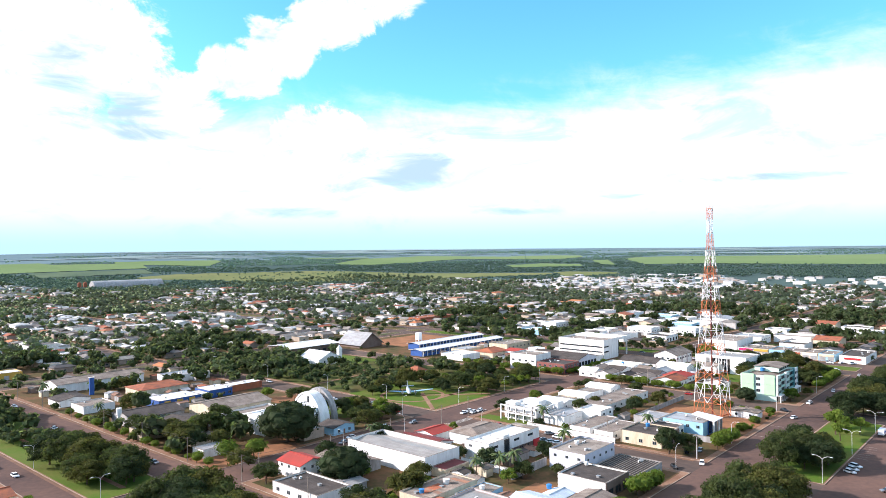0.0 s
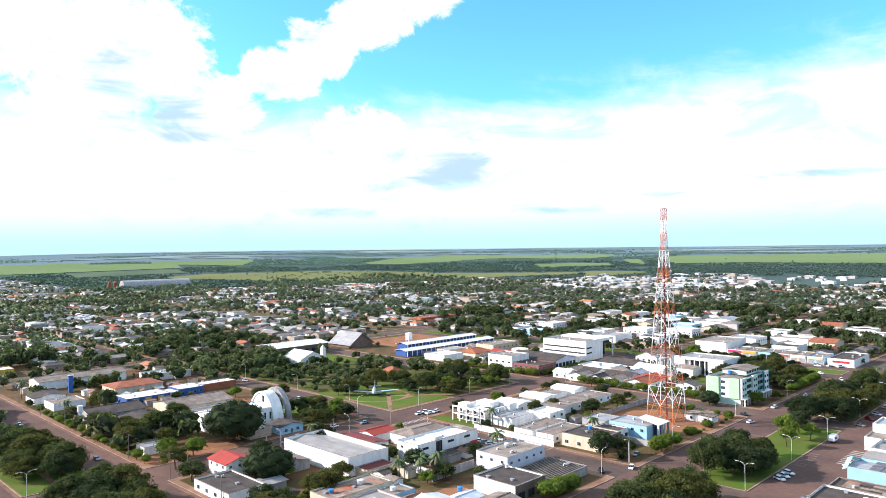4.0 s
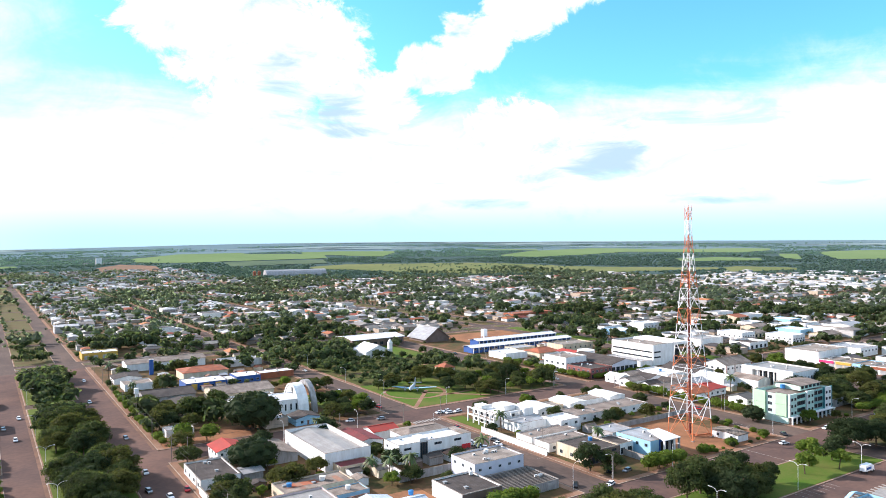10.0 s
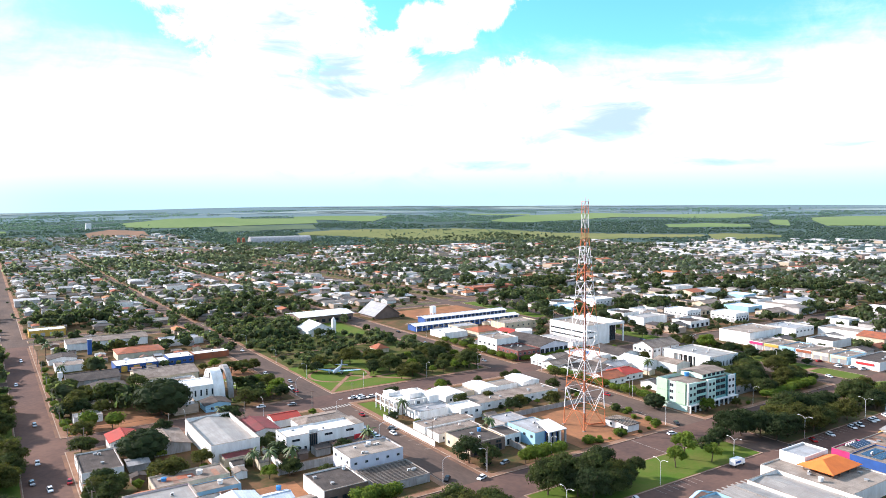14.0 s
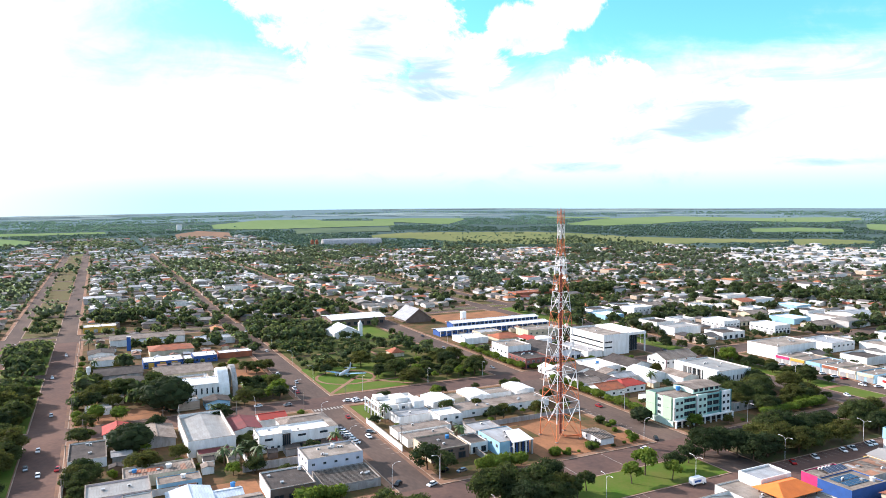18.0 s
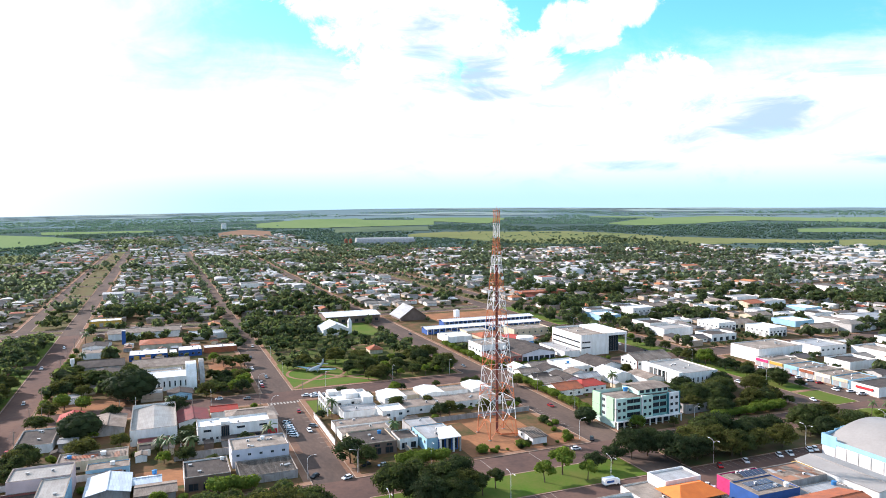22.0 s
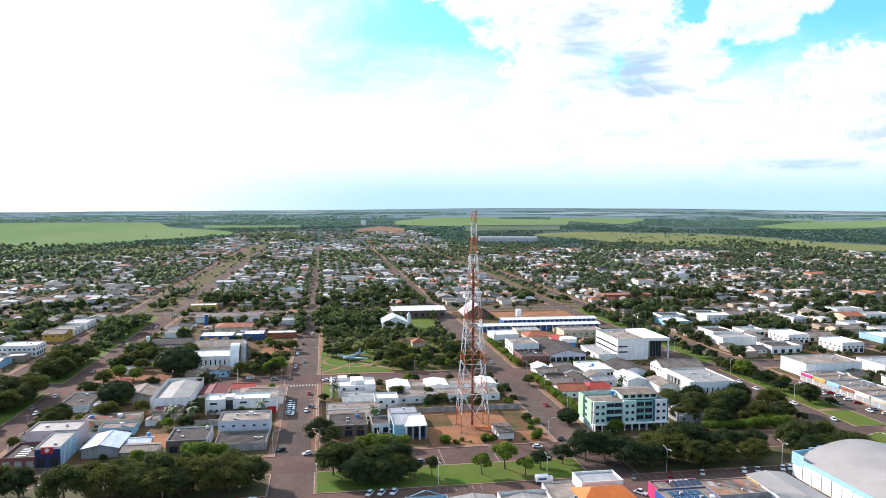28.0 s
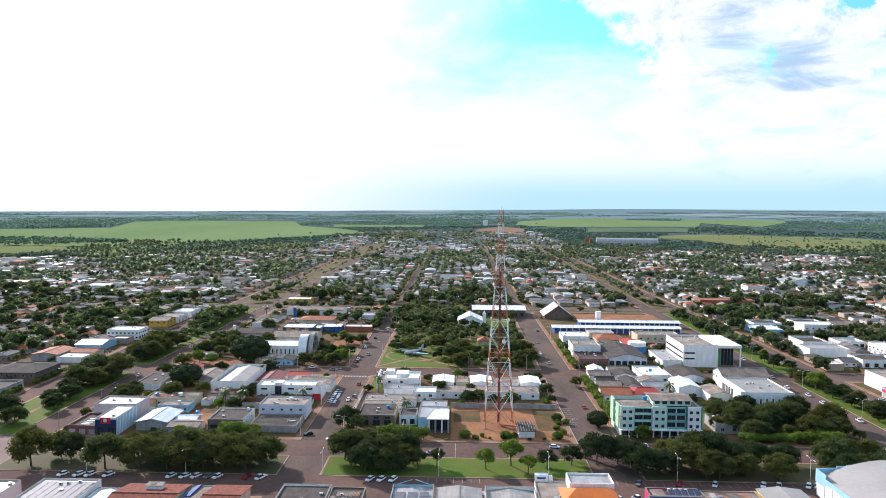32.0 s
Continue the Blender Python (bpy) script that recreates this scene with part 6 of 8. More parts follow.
box(bm, -2.2, 12.2, 6.5, 15.4, 7.7, 7.95)
part("upper_roof", bm, METALROOF, b, "grey sheet roof within the parapets")
bm = bmesh.new()
pitched(bm, 17, 11, 7.0, 2.2, "x", 0.9, hip=5.0)
bmesh.ops.translate(bm, vec=(3.0, 0.4, 0), verts=bm.verts)
part("awning_roof", bm, ORANGE, b, "bright orange hipped roof on posts")
for x in (-4.5, 0.5, 6.0, 11.2):
    for y in (-4.6, 5.4):
        bm = bmesh.new()
        box(bm, x - 0.2, x + 0.2, y - 0.2, y + 0.2, 4.9, 7.0)
        part("post", bm, DOORMAT, b)
flat("shop_building", "shop with magenta front and grey roof", 45.5, 63, -91.8, -85, 5.4, wall=MAGENTA, roof=DARKROOF, parapet=0.5)
flat("shop_building", "shop with a blue front and solar panels", 44.5, 63, -105, -92.2, 5.4, wall=BLUEWALL, roof=FIBRE, parapet=0.4)
flat("shop_building", "store with corrugated rusty roof", 64, 82.6, -99, -85.5, 4.8, wall=GREYWALL, roof=RUST, parapet=0.2)
gabled("tiled_hall", "hall under an orange tiled roof", 54, 76, -126, -109, 4.4, 2.0, "x", wall=CREAM, roof=CLAY, over=0.6)
b = gabled("shop_building", "long shed under a dull grey metal roof", 84, 98.5, -118, -84.5, 5.2, 0.9, "y", wall=WHITE, roof=HALLROOF, over=0.5, category="building", spec=(("s", 2, 1.4, 1.6, 1.2),))
bm = bmesh.new()
box(bm, -9.6, -7.3, 9.0, 16.8, 0, 4.6)
part("yellow_corner", bm, YELLOW, b, "yellow corner of the front")
flat("low_shop", "low white sheds in a yard beside a long shed", 66, 83, -107, -101, 3.4, wall=WHITE, roof=METALROOF, parapet=0.2)
# the big hall with a curved roof and a sky blue band
b = flat("sports_hall", "large white hall with sky blue band under a curved grey roof", 109, 157, -122, -75, 7.6, wall=WHITE, roof=CONCRETE, parapet=0.6, category="hall")
bm = bmesh.new()
n = 16
lo = [[bm.verts.new((-23.5 + 47 * k / n, y, 7.0 + 6.0 * math.sin(math.pi * k / n))) for k in range(n + 1)] for y in (-23, 23)]
for k in range(n):
    bm.faces.new((lo[0][k], lo[0][k + 1], lo[1][k + 1], lo[1][k]))
for row in lo:
    bm.faces.new(row)
part("curved_roof", bm, HALLROOF, b, "curved grey metal roof", smooth=False)
bm = bmesh.new()
box(bm, -24.3, -24.02, -23.5, 17, 6.2, 7.9)
box(bm, -24.3, -24.02, 17, 23.8, 4.8, 9.4)
for k in range(14):
    a, c = -24.02 + 48 * k / 14, -24.02 + 48 * (k + 1) / 14
    z = 8.2 + 3.4 * math.sin(math.pi * (k + 0.5) / 14) ** 0.8
    box(bm, a, c, 23.52, 23.8, 4.8, max(z, 9.4 if k == 0 else 0))
part("band", bm, SKYWALL, b, "sky blue painted band stepping along the curved gable")
for k in range(9):
    bm = bmesh.new()
    box(bm, -24.25, -24.02, -23.1 + k * 5.1, -18.5 + k * 5.1, 0.4, 5.9)
    part("wall_panel", bm, WHITE, b)
for k in range(9):
    bm = bmesh.new()
    box(bm, -23.5 + k * 5.3, -18.7 + k * 5.3, 23.52, 23.7, 0.4, 4.6)
    part("wall_panel", bm, WHITE, b)

# ---- shops along the eastern boulevard ----
flat("warehouse", "warehouse with a white roof and sky blue front", 218, 256, 64, 88, 8.6, wall=WHITE, roof=CONCRETE, parapet=0.5)
for k, (m, lab) in enumerate(((MAGENTA, "magenta"), (YELLOW, "yellow"), (SKYWALL, "pale blue"), (CLAY, "brick red"), (WHITE, "white"), (CREAM, "cream"))):
    row = flat("shop_building", f"row shop with a {lab} front and a flat grey roof", 212, 234, 50 - k * 11, 60.6 - k * 11, 5.0, wall=(WHITE, CREAM, SKYWALL)[k % 3], roof=FIBRE, parapet=0.5, spec=(("w", 2, 0.2, 4, 2.6, SHUTTER, "shutter"),))
    bm = bmesh.new()
    box(bm, -11.4, -11.02, -4.8, 4.8, 3.0, 4.6)
    part("sign_band", bm, m, row, f"{lab} sign band without writing")
b = flat("shop_building", "low white shop with a red front canopy", 210, 246, -24, -8, 5.2, roof=DARKROOF, parapet=0.5)
bm = bmesh.new()
box(bm, -18.5, -17.02, -5, 5, 2.6, 3.8)
part("canopy", bm, REDPAINT, b, "red shop canopy")

flat("white_house", "white commercial block with flat roof", 270, 294, 62, 86, 6.4, roof=METALROOF, spec=(("s", 5, 3.4, 1.8, 1.2),))

# ---- along the western side of the boulevard ----
flat("hotel", "long pale two-storey building with rows of windows", -280, -256, 192, 208, 7.6, wall=WHITE, roof=WHITEROOF, parapet=0.5, spec=(("s", 8, 4.4, 1.4, 1.2), ("s", 8, 1.2, 1.4, 1.2), ("e", 5, 4.4, 1.6, 1.2), ("e", 4, 0.8, 2.4, 2.2, DARKWINDOW)))
gabled("yellow_house", "two-storey yellow house under a grey pitched roof", -272, -257, 246, 264, 5.6, 1.8, "x", wall=YELLOW, roof=FIBRE, spec=(("e", 3, 3.4, 1.4, 1.2), ("s", 3, 3.4, 1.4, 1.2)))
flat("shop_building", "white shop with stepped parapets", -275, -257, 268, 290, 5.0, roof=FIBRE, parapet=0.6, spec=(("e", 3, 0.2, 3, 2.6, SHUTTER, "shutter"),))
flat("shop_building", "pale flat shop at a corner", -274, -257, 298, 322, 5.2, roof=METALROOF, parapet=0.4, spec=(("e", 3, 0.2, 3, 2.6, SHUTTER, "shutter"),))
gabled("metal_shed", "shed under a pale blue metal roof", -282, -264, 152, 174, 4.0, 1.8, "x", wall=SKYWALL, roof=METALROOF)
gabled("tiled_house", "low house under orange tiles beside the road", -274, -257, 130, 142, 3.6, 1.4, "x", wall=CREAM, roof=CLAY)
gabled("old_shed", "shed under a rusty sheet roof", -292, -275, 118, 140, 4.4, 1.4, "y", wall=GREYWALL, roof=CLAY)
flat("row_house", "low white house with a slatted carport roof", -274, -257, 115, 127, 3.6, roof=METALROOF, parapet=0.2)
b = gabled("inn", "two-storey brown building under a dark hipped roof", -284, -257, 64, 90, 5.8, 2.6, "x", wall=BROWNWALL, roof=DARKROOF, hip=9, spec=(("e", 5, 3.4, 1.6, 1.3), ("s", 6, 3.4, 1.6, 1.3), ("e", 4, 0.4, 2.6, 2.2, DARKWINDOW)), category="building")
flat("shop_building", "dark fronted shop with a white sign band", -274, -256, 20, 52, 4.8, wall=GREYWALL, roof=DARKROOF, parapet=0.8, spec=(("e", 5, 0.2, 3.2, 2.8, DARKWINDOW),))
flat("yellow_shop", "yellow corner shop with a pale flat roof", -195, -170, 393.5, 410, 5.0, wall=YELLOW, roof=WHITEROOF, parapet=0.5, spec=(("s", 4, 0.2, 3, 2.8, SHUTTER, "shutter"),))
ob = thing("sign_tower", "tall plain blue sign tower", "sign", pose(-164, 299, BASE))
bm = bmesh.new()
box(bm, -1.3, 1.3, -0.5, 0.5, 0, 10)
part("panel", bm, BLUEWALL, ob)
bm = bmesh.new()
box(bm, -1.5, 1.5, -0.7, 0.7, 10, 10.4)
part("cap", bm, WHITE, ob)
ob = thing("water_tower", "slender white concrete water tank on a shaft", "water tower", pose(-189, 207, BASE))
bm = bmesh.new()
tube(bm, (0, 0, 0), (0, 0, 6.4), 0.8, 0.7, 12)
part("shaft", bm, WHITE, ob)
bm = bmesh.new()
tube(bm, (0, 0, 6.4), (0, 0, 9.4), 1.25, 1.25, 14)
part("tank", bm, WHITE, ob)
slab("path", 179, 194, 0, 3.4, 0.2, 0.26, PAVING, "pale path across the grass strip", "path")
slab("lawn", 179, 194, 4, 92, 0.15, 0.24, GRASS, "green lawn along the eastern boulevard", "ground")
slab("path", -227, -225, -20, 86, 0.2, 0.25, PAVING, "pale path along the middle of the boulevard", "path")
slab("path", -227, -225, 120, 350, 0.2, 0.25, PAVING, "pale path along the middle of the boulevard", "path")
# the open lawn by the tower, greener than the wooded strip, and the worn shoulders
slab("lawn", -40, 30, -64, -45, 0.1, 0.24, GRASS, "open green lawn between the carriageways", "ground")
slab("lawn", -69, -20, 116, 182, 0.1, 0.235, GRASS, "lawn round the aeroplane", "ground")
slab("lawn", 2, 27, 258, 322, 0.1, 0.235, GRASS, "green beside the chapel", "ground")
for x0, x1, y0, y1 in ((-198.4, -197, -20, 90), (-198.4, -197, 116, 350), (-72.6, -71, -20, 90), (-240.3, -239, -20, 350), (-86.9, -84, 10, 36)):
    slab("road_shoulder", x0, x1, y0, y1, 0.0, 0.032, DUST, "strip of orange dust along the kerb", "road")

# yards, forecourts and thickets where no house stands
TAKEN += [(-48, -22, -24, 8), (95, 162, -22, 36), (-112, -88, 113, 232), (-196, -152, 113, 136), (-148, -130, -8, 14), (-70, -60, 58, 92), (54, 62, 0, 110), (86, 165, 290, 350), (56, 164, 244, 300), (-90, -88, -20, 90), (84, 130, 108, 118), (-42, 30, -24, -14), (-70, -40, -24, -6), (153, 162, 20, 110)]

def sheets(house, x0, x1, y0, y1, z, seed, rows=(RUST, FIBRE, METALROOF, FIBRE)):
    """Loose roofing sheets, laid in uneven overlapping rows."""
    q = random.Random(seed)
    bm = bmesh.new()
    # one corrugated sheet, thin but closed
    waves = [(-1 + k * 0.125, 0.045 * (1 if k % 4 < 2 else -1)) for k in range(17)]
    loops = [[bm.verts.new((x, y, h + lift)) for x, h in waves] for y in (-2, 2) for lift in (0.02, -0.02)]
    for k in range(16):
        for a, b in ((0, 2), (1, 3), (0, 1), (2, 3)):
            bm.faces.new((loops[a][k], loops[a][k + 1], loops[b][k + 1], loops[b][k]))
    for k in (0, 16):
        bm.faces.new((loops[0][k], loops[1][k], loops[3][k], loops[2][k]))
    kinds = []
    for m in rows:
        me = mesh_of("sheet", bm.copy(), m)
        kinds.append(me)
    bm.free()
    x = x0 + 1
    while x < x1 - 0.8:
        y = y0 + 2
        while y < y1 - 1.8:
            if q.random() < 0.93:
                part("roof_sheet", q.choice(kinds), None, house, at=pose(x, y, z + q.uniform(0.04, 0.16), q.uniform(-1.5, 1.5), q.uniform(-1, 1), q.uniform(-2, 2)))
            y += 3.8
        x += 1.95


for ob in list(bpy.data.objects):
    tag = ob.get("label", "")
    if tag == "store with corrugated rusty roof":
        sheets(ob, -9, 9, -6.4, 6.4, 4.65, 1)
    elif tag == "low house with a patched grey roof and parapets":
        sheets(ob, -12, 12, -5.6, 5.6, 3.85, 2, (FIBRE, RUST, FIBRE, CLAY))
    elif tag == "low shop with dark roof and small skylights":
        sheets(ob, -5.4, 5.4, -10.8, 10.8, 4.25, 3, (RUST, FIBRE, DARKROOF, FIBRE))
    elif tag == "shop with a blue front and solar panels":
        for i in range(5):
            for j in range(2):
                bm = bmesh.new()
                box(bm, -6 + i * 2.3, -4 + i * 2.3, -3 + j * 4, 0.4 + j * 4, 5.12, 5.2, 0)
                box(bm, -6.05 + i * 2.3, -3.95 + i * 2.3, -3.05 + j * 4, 0.45 + j * 4, 5.06, 5.12, 1)
                part("solar_panel", bm, (SOLAR, STEEL), ob)
    elif tag == "shop with magenta front and grey roof":
        for k in range(5):
            bm = bmesh.new()
            box(bm, -0.95, 0.95, -1.6, 1.6, 0.0, 0.06, 0)
            box(bm, -1.0, 1.0, -1.65, 1.65, -0.05, 0.0, 1)
            box(bm, -0.9, -0.8, 1.4, 1.5, -0.8, -0.05, 1)
            box(bm, 0.8, 0.9, 1.4, 1.5, -0.8, -0.05, 1)
            part("solar_panel", bm, (SOLAR, STEEL), ob, at=pose(-1 + k * 2.15, -1.2, 5.75, 14))
        bm = bmesh.new()
        box(bm, -7.5, -3.2, -2.6, 2.4, 4.92, 5.3)
        part("roof_deck", bm, FIBRE, ob)
        for k in range(4):
            aircon(ob, -1 + k * 1.9, 1.9, 4.92)

YARDS = random.Random(41)
made = 0
for k in range(900):
    xa, xb, ya, yb = ((-194, -131, -20, 50), (-131, -90, 18, 88), (-66, -22, 10, 58), (56, 125, 40, 112), (-190, -122, 176, 232), (-190, -92, 250, 340), (58, 150, 170, 250))[k % 7]
    x, y = YARDS.uniform(xa + 4, xb - 4), YARDS.uniform(ya + 4, yb - 4)
    if made >= 46 or not free(x, y, 4.2):
        continue
    w, d = YARDS.uniform(3.6, 6.5), YARDS.uniform(3.4, 6.5)
    m, word = YARDS.choice(((RUST, "rusty"), (FIBRE, "grey"), (CLAY, "clay tiled"), (METALROOF, "pale metal"), (FIBRE, "stained grey"), (DARKROOF, "dark")))
    gabled("lean_to", f"small back-yard lean-to under a {word} roof", x - w / 2, x + w / 2, y - d / 2, y + d / 2, YARDS.uniform(2.3, 3.0), YARDS.uniform(0.3, 0.8), YARDS.choice("xy"), wall=YARDS.choice((CREAM, GREYWALL, WHITE, BROWNWALL)), roof=m, over=0.3, category="shed")
    made += 1
for x, y, z, m in ((-172, 28, 4.0, PLASTIC), (-156, 16, 3.6, WHITE), (-141, 0, 3.4, PLASTIC), (-100, 14, 6.7, WHITE), (-52, 8, 5.0, PLASTIC), (-128, 170, 4.6, WHITE), (70, 130, 5.0, WHITE), (96, 96, 4.2, PLASTIC), (80, -104, 3.4, PLASTIC), (60, -102, 5.2, WHITE), (11, -100, 5.2, WHITE), (-70, -100, 4.6, WHITE)):
    water_tank(x, y, z, 0.9, 1.2, m, "round water tank standing on a roof")

# ---- vehicles ----
def car_kind(paint, label, name="car", long=4.2, cabin=(0.30, 0.86), tall=1.48):
    ob = thing(name, label, name, pose(0, 0, -200))
    bm = bmesh.new()
    w = 0.86
    prof = [(-long / 2, 0.35), (-long / 2 + 0.05, 0.75), (-long / 2 + 0.9, 0.92), (long / 2 - 0.25, 0.98), (long / 2, 0.7), (long / 2 - 0.03, 0.35)]
    sides = [[bm.verts.new((x, s * w * (1.0 if z < 0.8 else 0.95), z)) for x, z in prof] for s in (-1, 1)]
    for k in range(6):
        bm.faces.new((sides[0][k], sides[0][(k + 1) % 6], sides[1][(k + 1) % 6], sides[1][k]))
    bm.faces.new(sides[0]), bm.faces.new(sides[1])
    part("body", bm, paint, ob)
    x0, x1 = -long / 2 + long * cabin[0] * 0.75, -long / 2 + long * cabin[1] * 1.06
    bm = bmesh.new()
    v = [bm.verts.new(p) for s in (-1, 1) for p in ((x0, s * 0.8, 0.93), (x1, s * 0.8, 0.97), (x1 - 0.45, s * 0.64, tall - 0.04), (x0 + 0.75, s * 0.64, tall - 0.04))]
    for q in ((0, 1, 2, 3), (7, 6, 5, 4), (0, 1, 5, 4), (1, 2, 6, 5), (2, 3, 7, 6), (3, 0, 4, 7)):
        bm.faces.new([v[k] for k in q])
    part("cabin", bm, GLASS, ob, "dark window band")
    bm = bmesh.new()
    box(bm, x0 + 0.68, x1 - 0.4, -0.66, 0.66, tall - 0.05, tall)
    part("car_roof", bm, paint, ob)
    for sx in (-1, 1):
        for s in (-1, 1):
            bm = bmesh.new()
            tube(bm, (sx * long * 0.31, s * 0.7, 0.32), (sx * long * 0.31, s * 0.88, 0.32), 0.32, 0.32, 10)
            part("wheel", bm, TYRE, ob)
    return ob


CARS = [car_kind(CARWHITE, "small white hatchback parked by the kerb"), car_kind(CARSILVER, "silver saloon car parked by the kerb", long=4.4), car_kind(CARWHITE, "white pickup truck with an open bed", "pickup", 5.1, (0.2, 0.6), 1.75), car_kind(CARBLACK, "black car parked by the kerb"), car_kind(CARRED, "dark red car parked by the kerb"), car_kind(CARWHITE, "white saloon car parked by the kerb", long=4.5)]
CARPICK = random.Random(31)


def park(x, y, turn, kind=None, z=0.03):
    src = CARS[kind if kind is not None else CARPICK.choice((0, 0, 1, 5, 2, 5, 0, 1, 0, 3, 4))]
    return copy_thing(src, pose(x, y, z, 0, 0, turn + CARPICK.uniform(-4, 4)))


for k, kind in enumerate((0, 5, 1, 0, 5, 0, 1)):
    park(-83.8, 33 + k * 3.3 + (0.8 if k > 5 else 0), 152, kind)
for x, y, r, k in ((-73, 44, 138, 1), (-75, 70, 88, 4), (-66, 99, 2, 0), (-61.5, 99.5, 0, 5), (-64, -14, 30, 3), (-58, -17, 10, 1), (-85, 128, 90, 4), (-84.6, 136, 90, 2), (-85, 176, 90, 0)):
    park(x, y, r, k)
for x in (-166, -161, -156, -149, -126, -121, -116, -112, -108, -97, -92, -47, -43, -52, 48, 62, 76, 93, 99, 109, 113, 122, 129, 136):
    park(x + CARPICK.uniform(-0.6, 0.6), -68.5, 62)
for x in (30, 37, 44, 57, 72, 103, -66, -20, -10, 12):
    if CARPICK.random() < 0.8:
        park(x, -82.5, -60)
for x, y, r, k in ((-207, 84, 90, 0), (-205, 52, 88, 0), (-198.5, 56, 85, 4), (-210, 62, 95, 1), (-246, 165, 90, 0), (-243, 210, 90, 0), (-250, 190, 92, 1), (-76, 38, 88, 5), (-62, 96, 0, 0), (-57, 96, 5, 5), (-85, -18, 40, 3), (-74, -24, 20, 0), (-30, -40, 0, 1), (30, 72, 90, 0), (29, 68, 75, 5), (27, 64, 80, 1), (22, -30, 170, 0), (35, -22, 60, 3), (100, -29, 10, 0), (60, -27, 0, 5), (45, 30, 90, 4), (40, 130, 90, 1), (172, 60, 90, 0), (168, 30, 90, 0), (174, 14, 90, 5), (200, 60, 90, 1), (203, 30, 88, 0), (199, 100, 90, 2), (170, 100, 90, 1), (173, 150, 90, 0), (150, -35, 0, 0), (160, -30, 20, 5), (208, 10, 160, 4), (207.5, -2, 160, 1), (208, 24, 160, 0), (208, 36, 160, 5), (208, 44, 160, 3), (207.6, -10, 158, 0), (207.8, -16, 160, 2), (207.5, 16, 158, 5), (207.9, 30, 162, 4), (207.6, 52, 160, 0), (203, -4, 88, 0), (198, 12, 92, 1), (172, 44, 90, 5), (168, 76, 90, 0), (174, 120, 90, 1), (175, -14, 70, 0), (-120, -40, 0, 2), (-96, 105, 0, 1), (-110, 110, 0, 0), (-132, 108, 0, 5), (-140, 104, 10, 1), (-82, 210, 90, 3), (-76, 250, 90, 0), (-80, 150, 90, 1), (-74, 340, 90, 0), (40, 200, 90, 1), (46, 250, 90, 3), (38, 160, 90, 0), (-205, 140, 90, 1), (-209, 230, 90, 0), (-204, 300, 90, 5)):
    park(x, y, r, k)
b = thing("box_truck", "small box truck with a pale plain body parked by the lawn", "truck", pose(13, -67.5, 0.03))
bm = bmesh.new()
box(bm, -3.4, 1.4, -1.1, 1.1, 0.9, 3.1)
part("box_body", bm, CARWHITE, b)
bm = bmesh.new()
box(bm, -2.6, 0.6, -1.14, -1.1, 1.5, 2.3)
part("side_mark", bm, BLUEWALL, b, "blue bar on the side of the box")
bm = bmesh.new()
box(bm, 1.6, 3.2, -1.0, 1.0, 0.5, 2.3, top=0.9)
part("cab", bm, CARWHITE, b)
bm = bmesh.new()
box(bm, 3.0, 3.22, -0.85, 0.85, 1.4, 2.1)
part("windscreen", bm, GLASS, b)
for x in (-2.4, 2.3):
    for s in (-1, 1):
        bm = bmesh.new()
        tube(bm, (x, s * 0.85, 0.45), (x, s * 1.08, 0.45), 0.45, 0.45, 12)
        part("wheel", bm, TYRE, b)

# ---- street lamps, poles, cables ----
def lamp_kind(arms):
    ob = thing("street_lamp", "tall white street lamp with curved arms", "street lamp", pose(0, 0, -200))
    bm = bmesh.new()
    tube(bm, (0, 0, 0), (0, 0, 8.2), 0.085, 0.06, 8)
    part("pole", bm, STEELWHITE, ob)
    for s in arms:
        bm = bmesh.new()
        pts = [(s * 0.0, 8.2), (s * 0.6, 8.9), (s * 1.5, 9.3), (s * 2.6, 9.35)]
        for (xa, za), (xb, zb) in zip(pts, pts[1:]):
            tube(bm, (xa, 0, za), (xb, 0, zb), 0.055, 0.045, 6)
        arm = part("arm", bm, STEELWHITE, ob)
        bm = bmesh.new()
        box(bm, min(s * 2.5, s * 3.2), max(s * 2.5, s * 3.2), -0.13, 0.13, 9.27, 9.4)
        part("lamp_head", bm, WHITE, arm)
    return ob


LAMPS = [lamp_kind((-1, 1)), lamp_kind((1,))]
for x, y, k, r in ((-122, -64, 0, 90), (-26, -64, 0, 90), (15, -64.5, 0, 90), (63, -64.5, 0, 90), (112, -64.5, 0, 90), (-160, -64, 0, 90), (-70, -64, 0, 90), (160, -64, 0, 90), (-238, 60, 0, 0), (-238, 110, 0, 0), (-238, 170, 0, 0), (-238, 240, 0, 0), (-238, 310, 0, 0), (-52, 114, 1, -90), (-12, 114, 1, -90), (24, 114, 1, -90), (-70, 150, 1, 180), (-70, 200, 1, 180), (-70, 260, 1, 180), (-70, 320, 1, 180), (53, 20, 1, 180), (53, 90, 1, 180), (53, 150, 1, 180), (53, 220, 1, 180), (-88, -20, 1, 0), (-88, 28, 1, 0), (-88, 70, 1, 0), (-88, 120, 1, 0), (-69, -20, 1, 180), (30, -20, 1, 0), (-40, -23, 1, -90), (90, -23, 1, -90), (178.5, 20, 0, 0), (178.5, 80, 0, 0), (178.5, 150, 0, 0), (178.5, 220, 0, 0), (-150, 92, 1, 90), (-115, 92, 1, 90)):
    copy_thing(LAMPS[k], pose(x, y, 0.2, 0, 0, r))["group"] = "street lamps"


